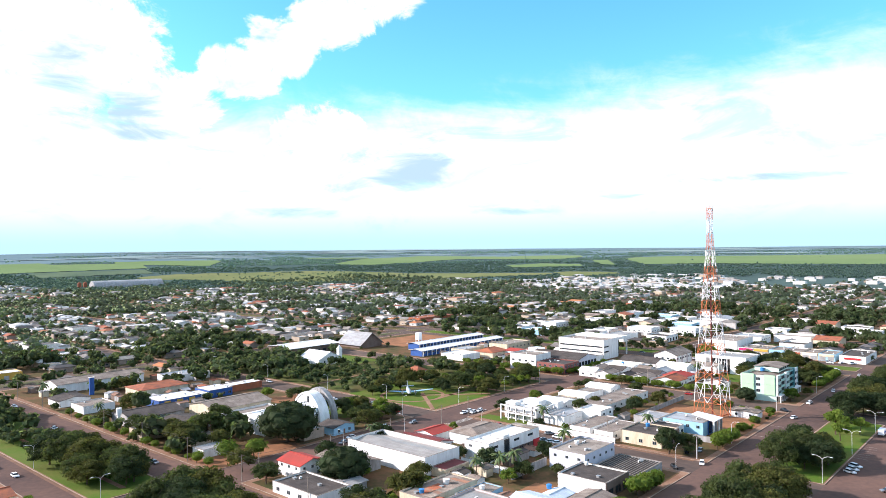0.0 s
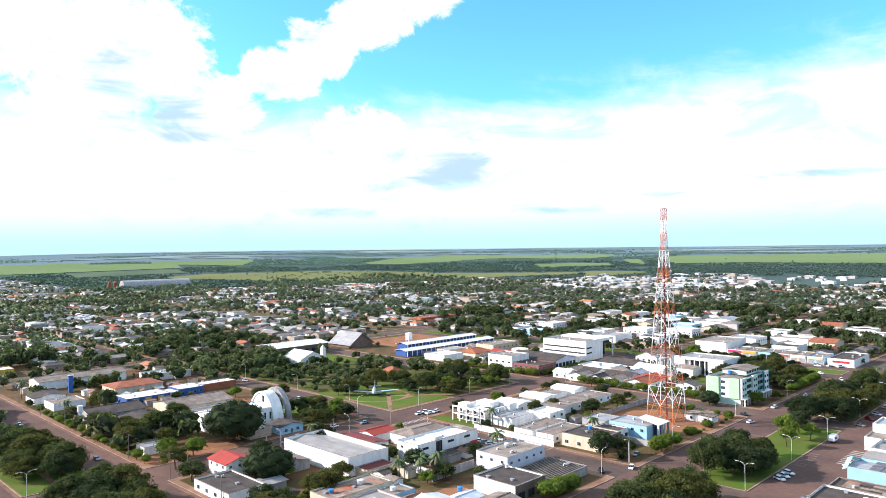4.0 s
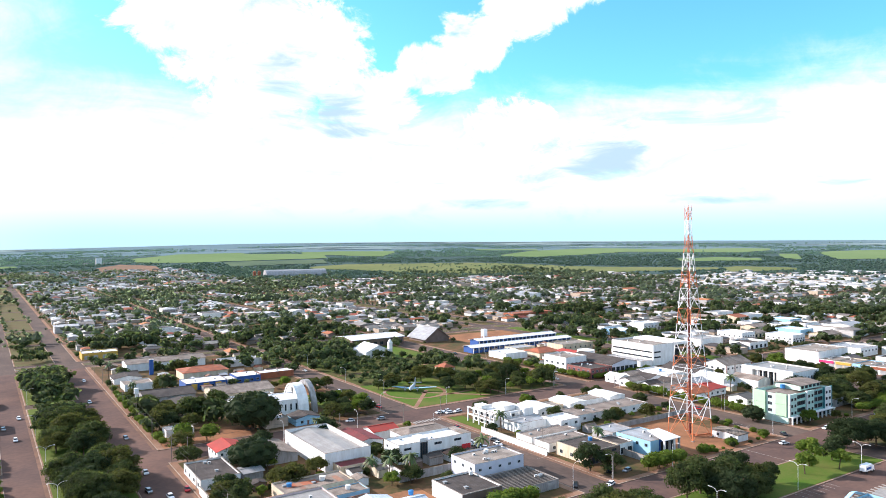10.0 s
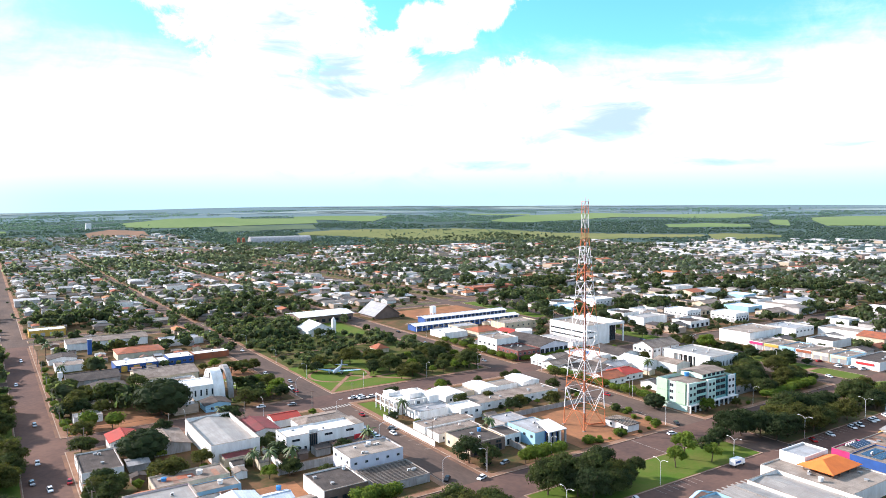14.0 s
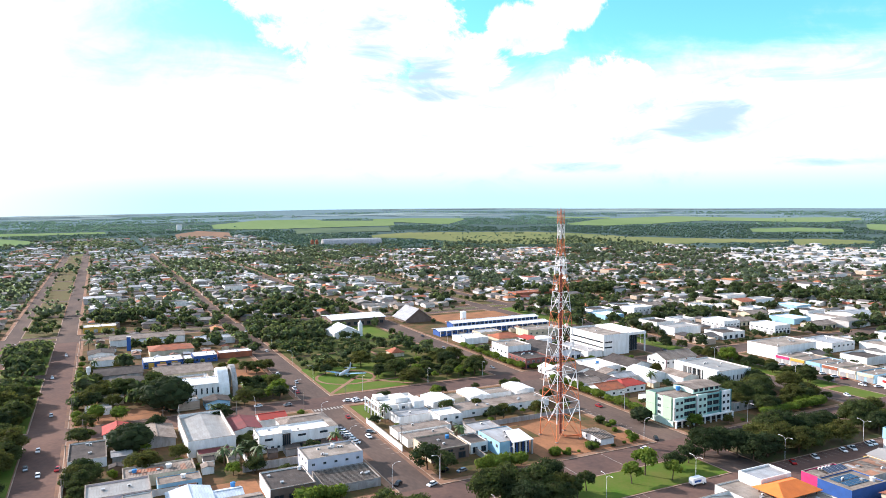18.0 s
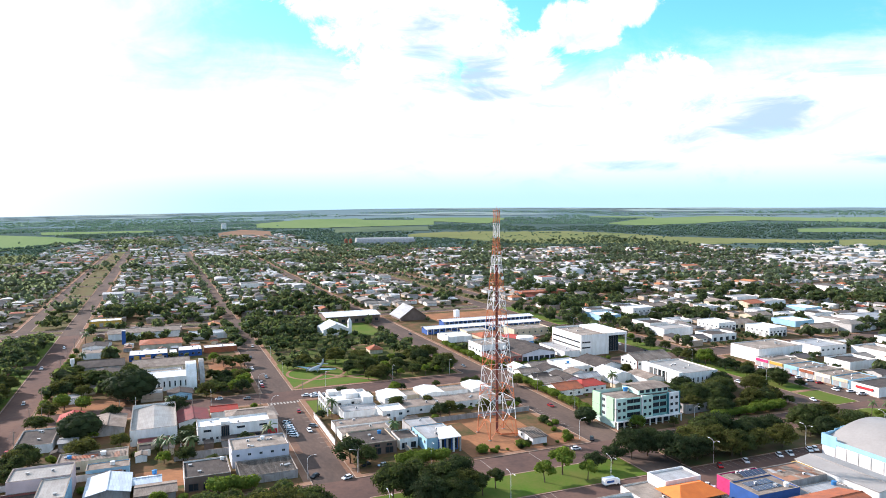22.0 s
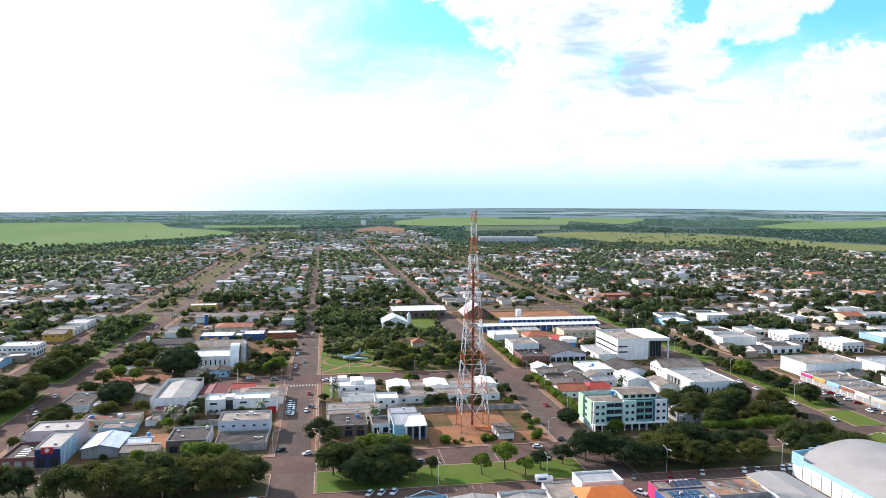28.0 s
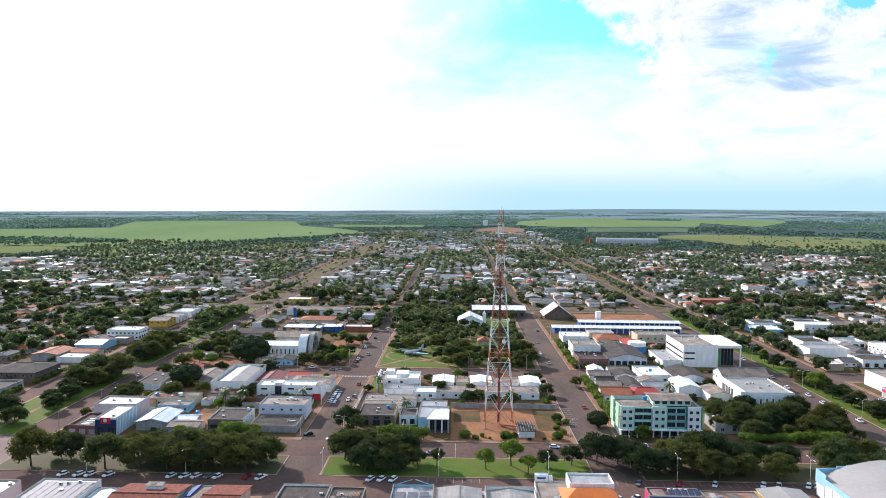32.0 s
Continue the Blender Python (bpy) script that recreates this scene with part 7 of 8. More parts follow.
def pole(x, y):
    ob = thing("utility_pole", "concrete utility pole with a wooden crossarm", "utility pole", pose(x, y, 0.2))
    bm = bmesh.new()
    tube(bm, (0, 0, 0), (0, 0, 9.5), 0.17, 0.11, 8)
    part("pole", bm, CONCRETE, ob)
    bm = bmesh.new()
    box(bm, -1.0, 1.0, -0.06, 0.06, 8.9, 9.05)
    part("crossarm", bm, DOORMAT, ob)


def cable(a, b, sag=0.7, n=8):
    """One sagging strand."""
    bm = bmesh.new()
    pts = [Vector(a).lerp(Vector(b), k / n) - Vector((0, 0, sag * 4 * (k / n) * (1 - k / n))) for k in range(n + 1)]
    side = (Vector(b) - Vector(a)).cross(Vector((0, 0, 1))).normalized() * 0.022
    rings = [[bm.verts.new(p + o) for o in (side, Vector((0, 0, 0.022)), -side, Vector((0, 0, -0.022)))] for p in pts]
    for p, q in zip(rings, rings[1:]):
        for k in range(4):
            bm.faces.new((p[k], p[(k + 1) % 4], q[(k + 1) % 4], q[k]))
    tagged(new("power_cable", mesh_of("power_cable", bm, WIRE)), "sagging power cable between two poles", "cable")


runs = [[(-195.5, y) for y in range(-20, 360, 38)], [(-68.5, y) for y in range(-20, 100, 38)], [(x, 91.5) for x in range(-190, -90, 33)], [(53.2, y) for y in range(-14, 110, 36)]]
for run in runs:
    for x, y in run:
        pole(x, y)
    for (xa, ya), (xb, yb) in zip(run, run[1:]):
        for s in (-0.9, 0.9):
            along = xa == xb
            cable((xa + (s if along else 0), ya + (0 if along else s * 0.1), 9.25), (xb + (s if along else 0), yb + (0 if along else s * 0.1), 9.25))

# ---- paint on the roads ----
def paint(x0, x1, y0, y1):
    bm = bmesh.new()
    box(bm, x0, x1, y0, y1, 0.0, 0.035)
    return part("road_marking", bm, PAINT, town)


for k in range(9):
    paint(-86 + k * 1.7, -85.1 + k * 1.7, 88.5, 92)
for k in range(11):
    paint(-71.5 - 3.4, -71.5, 14 + k * 6.5, 14.18 + k * 6.5)
    paint(33.4, 37.2, -4 + k * 3.3, -3.86 + k * 3.3)
for k in range(7):
    paint(-30 + k * 3.2, -29.88 + k * 3.2, -70, -65.3)
for k in range(24):
    paint(40 + k * 3.4, 40.12 + k * 3.4, -70, -65.3)
for k in range(9):
    paint(-18 + k * 2.6, -16.9 + k * 2.6, -82, -77)
for x in (-20, 2):
    paint(x, x + 0.2, -43.5, -25.5)

def far_plant(kinds, x, y, scale, group):
    """A tree of its own near the way; past that one of the many."""
    if y < 176:
        plant(kinds, x, y, scale, group=group)
    else:
        FAR_SPOTS.append((x, y, scale * (5.6 if kinds is SPREADING else 4.3)))


FAR_SPOTS = []

# ---- trees, row by row ----
for x in np.arange(-185, 150, 7.6):
    # the wooded strip of the avenue; a lawn lies open by the tower
    if -38 < x < 28 or (-92 < x < -76):
        continue
    for y in (-60.5, -54.5, -48.5):
        if PICK.random() < (0.55 if y == -54.5 else 0.2):
            continue
        plant(SPREADING, x + PICK.uniform(-2, 2), y + PICK.uniform(-1.5, 1.5), PICK.uniform(0.78, 1.2), group="trees along the avenue").scale.z *= PICK.uniform(1.0, 1.25)
for y in np.arange(-12, 520, 9):
    if 348 < y < 396 or 88 < y < 116:
        continue
    for x in (-232, -226, -219):
        if PICK.random() < (0.32 if y < 52 else 0.85 if y < 350 else 0.4):
            far_plant(SPREADING, x + PICK.uniform(-2.5, 2.5), y + PICK.uniform(-3, 3), PICK.uniform(0.8, 1.25), "trees along the boulevard")
for x, y, k, s in ((-172, 66, ROUND, 1.08), (-153, 125, ROUND, 1.42), (-184, 160, COMMON, 1.7), (-172, 158, COMMON, 1.7), (-190, 175, COMMON, 1.6), (-184, 120, CLIPPED, 1.8), (-176, 116, CLIPPED, 1.7), (-155, 176, COMMON, 1.5), (46, 0, ROUND, 0.62), (48, 72, COMMON, 1.0), (-69, -9, COMMON, 1.6), (-64, -15, COMMON, 1.2), (-29, 55, COMMON, 1.1), (-12, 56, COMMON, 0.9), (-27, -54, SMALL, 1.4), (-8, -56, SMALL, 1.7), (2, -52, SMALL, 1.9), (16, -53, COMMON, 1.15), (8, -60, SMALL, 1.4), (26, -50, COMMON, 1.2), (-34, -58, SMALL, 1.5), (-120, 10, COMMON, 0.7), (108, 22, COMMON, 1.3)):
    plant(k, x, y, s)
for ob in [o for o in bpy.data.objects if o.get("label", "").startswith("dense dark round mango") and o.location.z > -50]:
    ob.scale.z *= 0.94
for x, y in ((-139, 32), (-129, 36), (-145, 26), (-134, 12), (-136, 24), (-55, -8), (70, 50), (78, 60), (-190, 300), (-186, 236), (56, 8), (-157, 30), (-127, 24), (-96, 22), (-44, 12), (-62, 54), (62, 38), (92, 44), (112, 112), (-176, 44), (-134, 92)):
    if not free(x, y, 0.4):
        continue
    plant(PALMS, x, y, 1.0)
for y in (14, 24, 33.5, 43, 53, 62.5, 72, 82, 121, 131, 141, 152, 163, 174, 186, 197):
    ob = plant(LOAVES, 54.8, y, PICK.uniform(1.0, 1.3), group="clipped hedges along the street")
    ob.rotation_euler.z = radians(PICK.choice((0, 180)) + PICK.uniform(-5, 5))
for x in (62, 69, 76, 84, 91, 98, 106):
    for y in (112, 116):
        if PICK.random() < 0.75:
            plant(LOAVES, x, y, 0.9, group="clipped hedges along the street").rotation_euler.z = radians(90)
for y in (124, 131, 139, 146, 158, 166, 188, 196, 204, 214, 226):
    plant(CLIPPED, -199.5 + 5, y + 3, PICK.uniform(0.6, 0.9), group="clipped trees along the boulevard")
for k in range(14):
    y = 14 + k * 6.6
    plant(SPREADING, PICK.uniform(180.5, 192), y, PICK.uniform(0.55, 0.8), group="trees along the eastern boulevard")
# the dark thicket beside the apartment house, a bright creeper before it
THICK = random.Random(19)
for k in range(34):
    x, y = THICK.uniform(99, 160), THICK.uniform(-18, 24)
    plant(SPREADING if THICK.random() < 0.6 else COMMON, x, y, THICK.uniform(0.85, 1.15) if y > 0 else THICK.uniform(0.7, 0.95), group="thicket trees")
for x in range(108, 150, 6):
    plant(LOAVES, x, -20, 1.25, group="creeper hedge by the thicket").rotation_euler.z = radians(90 + 5 * (x % 3))
for x, y in ((177, -45), (186, -43), (189, -53), (180, -55), (176, -50), (183, -48)):
    plant(PALMS if x % 2 else BUSH, x, y, 0.75, group="plants on the traffic island")
for x, y in ((-230, -52), (-222, -58), (-226, -49)):
    plant(BUSH, x, y, 0.8, group="plants on the traffic island")
for k in range(5):
    plant(LOAVES, 178 + 2.6 * k, -50 + (k % 2) * 5, 0.55, group="plants on the traffic island")
for y in (120, 128, 138, 148, 158, 168, 182, 190, 205, 220, 240, 252, 270):
    if PICK.random() < 0.85:
        plant(CLIPPED, -194, y, PICK.uniform(0.7, 1.0), group="clipped trees along the boulevard")
for x, y in ((-190, 14), (-191, 26), (-190, 40), (-189, 104), (-190, 145), (-186, 196), (-188, 224), (-170, 236), (-166, 150), (-171, 170), (-160, 212), (-112, 226), (-98, 214), (-94, 226), (-116, 290), (-146, 296)):
    if free(x, y, 1):
        plant(COMMON, x, y, PICK.uniform(1.0, 1.4))
for x, y in ((-188, 118), (-180, 123), (-172, 118), (-165, 122), (-187, 132), (-177, 140), (-190, 150), (-168, 133), (-140, 84), (-146, 88), (-131, 90), (-160, 90), (-170, 89), (-182, 88)):
    if free(x, y, 1.2):
        plant(COMMON, x, y, PICK.uniform(0.9, 1.5))
for x, y, size in ((-101, 190, 1.2), (-96, 184, 1.1), (-88.5, 187, 1.15), (-91, 198, 1.0), (-106, 208, 0.9), (-113, 207, 0.8), (-110, 150, 1.1), (-104, 146, 1.2), (-98, 149, 1.1), (-92, 152, 1.0), (-96, 141, 1.2), (-107, 139, 1.0)):
    plant(COMMON, x, y, size, group="trees beside the church")
for k in range(46):
    x, y = PICK.uniform(-194, -166), PICK.choice((PICK.uniform(48, 90), PICK.uniform(114, 176), PICK.uniform(-16, 40)))
    if free(x, y, 2.6):
        plant(COMMON, x, y, PICK.uniform(0.8, 1.5))
for x, y in ((-116, 116), (-108, 120), (-100, 122), (-112, 128), (-104, 130), (-97, 118), (-95, 128)):
    plant(COMMON, x, y, PICK.uniform(0.95, 1.3))
for k in range(22):
    x, y = (PICK.uniform(-20, 29), PICK.uniform(-21, -17)) if k < 15 else (PICK.uniform(25, 29), PICK.uniform(-16, 8))
    if not 7 < x < 16 or y < -19.5:
        plant(BUSH, x, y, PICK.choice((0.5, 0.7, 0.9, 1.2, 1.5)), group="shrubs round the tower lot")
for x, y in ((-49, -21.5), (-42.5, -20.8), (-36, -21.4), (-118, -21), (-110.5, -21.6)):
    plant(LOAVES, x, y, 1.5, group="hedges along the avenue").rotation_euler.z = radians(86 + x % 7)
for y in range(8, 126, 9):
    if PICK.random() < 0.85:
        plant(LOAVES, -254.6, y, PICK.uniform(0.75, 1.0), group="hedges along the boulevard").rotation_euler.z = radians(PICK.uniform(-5, 5))
for x in range(112, 150, 5):
    plant(BUSH, x - 10, 112, 1.0)
# the park: thick trees but for the aeroplane lawn and the chapel green
count = 0
rng = random.Random(77)
PARKED = []
while count < 190:
    x, y = rng.uniform(-67, 29), rng.uniform(118, 352)
    if (y < 160 and x < -36 + (y - 120) * 0.1) or math.hypot(x, y - 190) < 11 or (abs(x) < 9 and 160 < y < 190) or any(math.hypot(x - p, y - q) < 5.6 for p, q in PARKED) or (2 < x < 26 and 256 < y < 322) or not free(x, y, 3):
        continue
    far_plant(SPREADING if rng.random() < 0.3 else COMMON, x, y, rng.uniform(0.7, 1.15), "park trees")
    PARKED.append((x, y))
    count += 1
for x in np.arange(-14, 28, 8):
    plant(SMALL, x, 118, 1.1, group="park trees")
for y in np.arange(8, 420, 8):
    if not (90 < y < 116 or 350 < y < 395) and PICK.random() < 0.85:
        far_plant(COMMON, 186 + PICK.uniform(-5, 5), y, PICK.uniform(0.8, 1.5), "trees along the eastern boulevard")
for x in np.arange(-190, 170, 12):
    if min(abs(x + 79), abs(x - 42)) > 12 and PICK.random() < 0.8:
        far_plant(COMMON, x, 374 + PICK.uniform(-2, 2), PICK.uniform(0.9, 1.3), "trees along the far boulevard")

# ---- houses over the rest of the grid ----
FARWALL = [mat("far_white_wall", (0.68, 0.65, 0.6), 0.85, spread=0.35), mat("far_cream_wall", (0.42, 0.33, 0.25), 0.85, spread=0.3)]
FARROOF = [mat("far_grey_roof", (0.22, 0.195, 0.175), 0.9, scale=0.2, spread=0.5, sheet=(1.1, 2.4)), mat("far_clay_roof", (0.36, 0.12, 0.06), 0.9, scale=0.2, spread=0.3), mat("far_pale_roof", (0.58, 0.57, 0.55), 0.7, scale=0.2, spread=0.2, sheet=(1.0, 5.0)), mat("far_dark_roof", (0.1, 0.09, 0.085), 0.9, scale=0.2, spread=0.35)]
HOUSES = []
rng = random.Random(9)
for k in range(12):
    w, d, h = rng.uniform(8.5, 12), rng.uniform(10, 15), rng.uniform(3.1, 3.8)
    roofm = FARROOF[(0, 1, 0, 2, 3, 0, 1, 2, 0, 3, 0, 2)[k]]
    wallm = FARWALL[k % 2]
    spec = (("s", 2, 1.0, 1.3, 1.1), ("w", 1, 1.0, 1.6, 1.1), ("e", 1, 1.0, 1.6, 1.1))
    kindname = ("grey", "clay tiled", "grey", "pale", "dark", "grey", "clay tiled", "pale", "grey", "dark", "grey", "pale")[k]
    if k % 4 == 3:
        ob = flat("house", "plain one-storey house with parapets and a %s roof" % kindname, -w / 2, w / 2, -d / 2, d / 2, h + 0.6, wallm, roofm, spec=spec, category="house", base=-200)
    else:
        ob = gabled("house", "plain one-storey house under a %s pitched roof" % kindname, -w / 2, w / 2, -d / 2, d / 2, h, rng.uniform(1.2, 2.0), "xy"[k % 2], wallm, roofm, hip=(0, 3.5)[k % 3 == 0], spec=spec, base=-200)
    TAKEN.pop()
    HOUSES.append(ob)

STORES = []
for k in range(9):
    w, d, h = rng.uniform(16, 28), rng.uniform(16, 30), rng.uniform(4.6, 7.6)
    roofm, word = ((WHITEROOF, "white"), (METALROOF, "grey metal"), (FIBRE, "stained grey"), (CONCRETE, "beige"), (WHITEROOF, "white"), (CLAY, "clay tiled"), (HALLROOF, "dull grey"), (DARKROOF, "dark"), (METALROOF, "pale metal"))[k]
    spec = (("s", 4, 0.4, 2.6, 2.6, DARKWINDOW), ("w", 4, 0.2, 3.0, 2.8, SHUTTER, "shutter")) + ((("s", 5, 3.6, 1.5, 1.1), ("w", 5, 3.6, 1.5, 1.1)) if h > 5.6 else ())
    wallm = (WHITE, WHITE, CREAM, WHITE, SKYWALL, CREAM, WHITE, WHITE, WHITE)[k]
    if k % 3 == 2:
        ob = gabled("store", "broad low store under a %s pitched roof" % word, -w / 2, w / 2, -d / 2, d / 2, h - 0.8, 2.0, "xy"[k % 2], wallm, roofm, spec=spec, category="store", base=-200)
    else:
        ob = flat("store", "broad shop building with parapets and a %s roof" % word, -w / 2, w / 2, -d / 2, d / 2, h, wallm, roofm, parapet=0.6, spec=spec, category="store", base=-200, ridge=(0, 1.2)[k % 2])
    TAKEN.pop()
    STORES.append((ob, max(w, d) / 2))
SHOPS = random.Random(63)
made = 0
for k in range(700):
    x, y = SHOPS.uniform(226, 470), SHOPS.uniform(-20, 300)
    ob, reach = STORES[SHOPS.randrange(9)]
    if made >= 42 or not free(x, y, reach + 1.5) or any(a - reach < x < b + reach for a, b in NORTH) or any(a - reach < y < b + reach for a, b in EAST):
        continue
    copy_thing(ob, pose(x, y, BASE, 0, 0, SHOPS.choice((0, 90, 180))))["group"] = "stores of the eastern quarter"
    TAKEN.append((x - reach, x + reach, y - reach, y + reach))
    made += 1

near_houses, far_houses, far_trees = 0, [], FAR_SPOTS


def in_town(x, y):
    r, bearing = math.hypot(x + 100, y + 250), math.degrees(math.atan2(x + 100, y + 250))
    # the houses run on furthest along the middle streets
    return r < 1330 * (1 - 0.06 * smooth(bearing, -24, -12)) + 420 * smooth(bearing, -30, 5) + 110 * smooth(bearing, 25, 40) + 720 * smooth(bearing, -11, -6.5) * (1 - smooth(bearing, 8, 13)) + 120 * noise.noise((x / 200, y / 200, 6.6))


for xa, xb in gaps(NORTH, X0, X1):
    for ya, yb in gaps(EAST, Y0, Y1):
        if xb - xa < 30 or yb - ya < 30 or (xa == -71 and ya in (113, 242)):
            continue
        nx, ny = max(1, round((xb - xa - 6) / 15)), max(1, round((yb - ya - 6) / 19))
        for i in range(nx):
            for j in range(ny):
                x = xa + 3 + (i + 0.5) * (xb - xa - 6) / nx + rng.uniform(-1.5, 1.5)
                y = ya + 3 + (j + 0.5) * (yb - ya - 6) / ny + rng.uniform(-2, 2)
                for _ in range(5 if abs(x) < 420 and y < 520 else 4):
                    tx, ty = x + rng.uniform(-8, 8), y + rng.uniform(-10, 10)
                    if -197 < tx < 130 and -25 < ty < 118:
                        if rng.random() < 0.5 and free(tx, ty, 3.0):
                            plant(COMMON if rng.random() < 0.8 else SMALL, tx, ty, rng.uniform(0.5, 1.15), group="garden trees")
                        elif rng.random() < 0.4 and free(tx, ty, 1.2):
                            plant(BUSH, tx, ty, rng.uniform(0.45, 1.2), group="garden shrubs")
                        continue
                    reach = rng.choice((2.0, 2.5, 3.0, 3.6, 4.4, 5.6, 7.2)) * rng.uniform(0.85, 1.15)
                    if rng.random() < 0.7 and free(tx, ty, 0.9 * reach) and not (abs(tx - x) < 4 and abs(ty - y) < 5):
                        far_trees.append((tx, ty, reach))
                if not free(x, y, 7.5):
                    continue
                if rng.random() < 0.78 and in_town(x, y):
                    if -420 < x < 420 and -130 < y < 420 and near_houses < 215:
                        copy_thing(HOUSES[rng.randrange(12)], pose(x, y, BASE, 0, 0, rng.choice((0, 90, 180, 270))))["group"] = "houses of the town"
                        near_houses += 1
                    else:
                        far_houses.append((x, y))
taken_by = list(far_houses) + [(o.location.x, o.location.y) for o in bpy.data.objects if o.get("group") == "houses of the town"]
for _ in range(1500):
    x, y = rng.uniform(205, 430), rng.uniform(-20, 500)
    if free(x, y, 6.4) and not any(a - 8 < x < b + 8 for a, b in NORTH) and not any(a - 8 < y < b + 8 for a, b in EAST) and all(abs(x - p) > 12 or abs(y - q) > 13 for p, q in taken_by):
        copy_thing(HOUSES[rng.randrange(12)], pose(x, y, BASE, 0, 0, rng.choice((0, 90, 180, 270))))["group"] = "houses of the town"
        taken_by.append((x, y))
for _ in range(700):
    x, y = rng.uniform(205, 430), rng.uniform(-20, 500)
    if free(x, y, 2.2) and not any(a - 2 < x < b + 2 for a, b in NORTH) and not any(a - 2 < y < b + 2 for a, b in EAST) and all(abs(x - p) > 7 or abs(y - q) > 7 for p, q in taken_by):
        far_trees.append((x, y, rng.uniform(1.8, 3.8)))
for _ in range(2400):
    x, y = rng.uniform(-1500, 1700), rng.uniform(0, 1900)
    if (X0 < x < X1 and Y0 < y < Y1) or not in_town(x, y):
        continue
    far_houses.append((x, y))
    far_trees += [(x + rng.uniform(-15, 15), y + rng.uniform(-15, 15), rng.uniform(2.5, 5)) for _ in range(3)]
for _ in range(1500):
    x, y = rng.uniform(-420, 460), rng.uniform(1500, 2260)
    if in_town(x, y) and not any(a - 5 < x < b + 5 for a, b in NORTH):
        far_houses.append((x, y))
        far_trees += [(x + rng.uniform(-13, 13), y + rng.uniform(-13, 13), rng.uniform(2.5, 5.5)) for _ in range(3)]
# the middle streets run on to the edge of the houses
for xa, xb in NORTH:
    if xa in (-252, -213, 178, 195, 162):
        draped("road", (Vector((xa, 1500, 0)), Vector((xb, 1500, 0)), Vector((xb, 2230, 0)), Vector((xa, 2230, 0))), 0.5, ASPHALT, "straight reddish street running out of the town", "road")
for xa, xb in ((-239, -213), (178, 195)):
    draped("verge", (Vector((xa, 1500, 0)), Vector((xb, 1500, 0)), Vector((xb, 2230, 0)), Vector((xa, 2230, 0))), 0.45, PASTURE, "grass strip between two carriageways", "ground")
# street trees over the rest of the grid, thickest along the two middle streets
for x in (-86.2, -71.8, 34, 50):
    for y in np.arange(248 if x < 0 else 366, 1300, 8.5):
        if rng.random() < 0.75 and not 352 < y < 394:
            far_trees.append((x + rng.uniform(-1.5, 1.5), y + rng.uniform(-3, 3), rng.uniform(3.4, 5.6)))
for _ in range(1500):
    x, y = rng.uniform(-700, -262), rng.uniform(120, 900)
    if in_town(x, y) and free(x, y, 2) and not any(a - 1 < x < b + 1 for a, b in NORTH):
        far_trees.append((x, y, rng.uniform(2.4, 4.8)))
for xa, xb in NORTH:
    for y in np.arange(-120, 1300, 13):
        for x in (xa - 1.6, xb + 1.6):
            if rng.random() < 0.5 and (y > 400 or x < -270 or x > 215) and in_town(x, y):
                far_trees.append((x, y + rng.uniform(-4, 4), rng.uniform(2.2, 4.4)))
for ya, yb in EAST:
    for x in np.arange(-800, 1080, 13):
        for y in (ya - 1.6, yb + 1.6):
            if rng.random() < 0.5 and (y > 400 or x < -270 or x > 215) and y > -130 and in_town(x, y):
                far_trees.append((x + rng.uniform(-4, 4), y, rng.uniform(2.2, 4.4)))
for y in np.arange(520, 1300, 11):
    far_trees += [(x + rng.uniform(-3, 3), y, rng.uniform(3, 5)) for x in (-231, -221, 186) if rng.random() < 0.85 and (y < 640 or x > 0)]

def in_bright_quarter(x, y):
    away, bearing = math.hypot(x + 100, y + 250), math.degrees(math.atan2(x + 100, y + 250))
    return bearing > 46 and 1260 < away + 70 * noise.noise((x / 150, y / 150, 9.1))


for _ in range(260):
    q, r = radians(rng.uniform(49, 64)), rng.uniform(1290, 1880)
    far_houses.append((-100 + r * math.sin(q), -250 + r * math.cos(q)))
far_trees = [t for t in far_trees if not in_bright_quarter(t[0], t[1]) or rng.random() < 0.5]
# groves and clearings: crowns swell and thin out in patches
patch = lambda x, y: noise.noise((x / 75, y / 75, 5.5)) + 0.4 * noise.noise((x / 260, y / 260, 8.5))
for _ in range(5200):
    x, y = rng.uniform(-800, 1000), rng.uniform(150, 1900)
    if patch(x, y) > 0.24 and in_town(x, y) and (y > 500 or x > 215 or x < -262) and free(x, y, 3) and not any(a < x < b for a, b in NORTH if b - a > 13):
        far_trees.append((x, y, rng.uniform(3.5, 7)))
far_trees = [(x, y, min(8.0, r * (1 + 0.75 * patch(x, y)))) for x, y, r in far_trees if y < 260 or patch(x, y) > -0.3 or rng.random() < 0.5]
far_houses = [(x, y) for x, y in far_houses if patch(x, y) < 0.3 or rng.random() < 0.35]
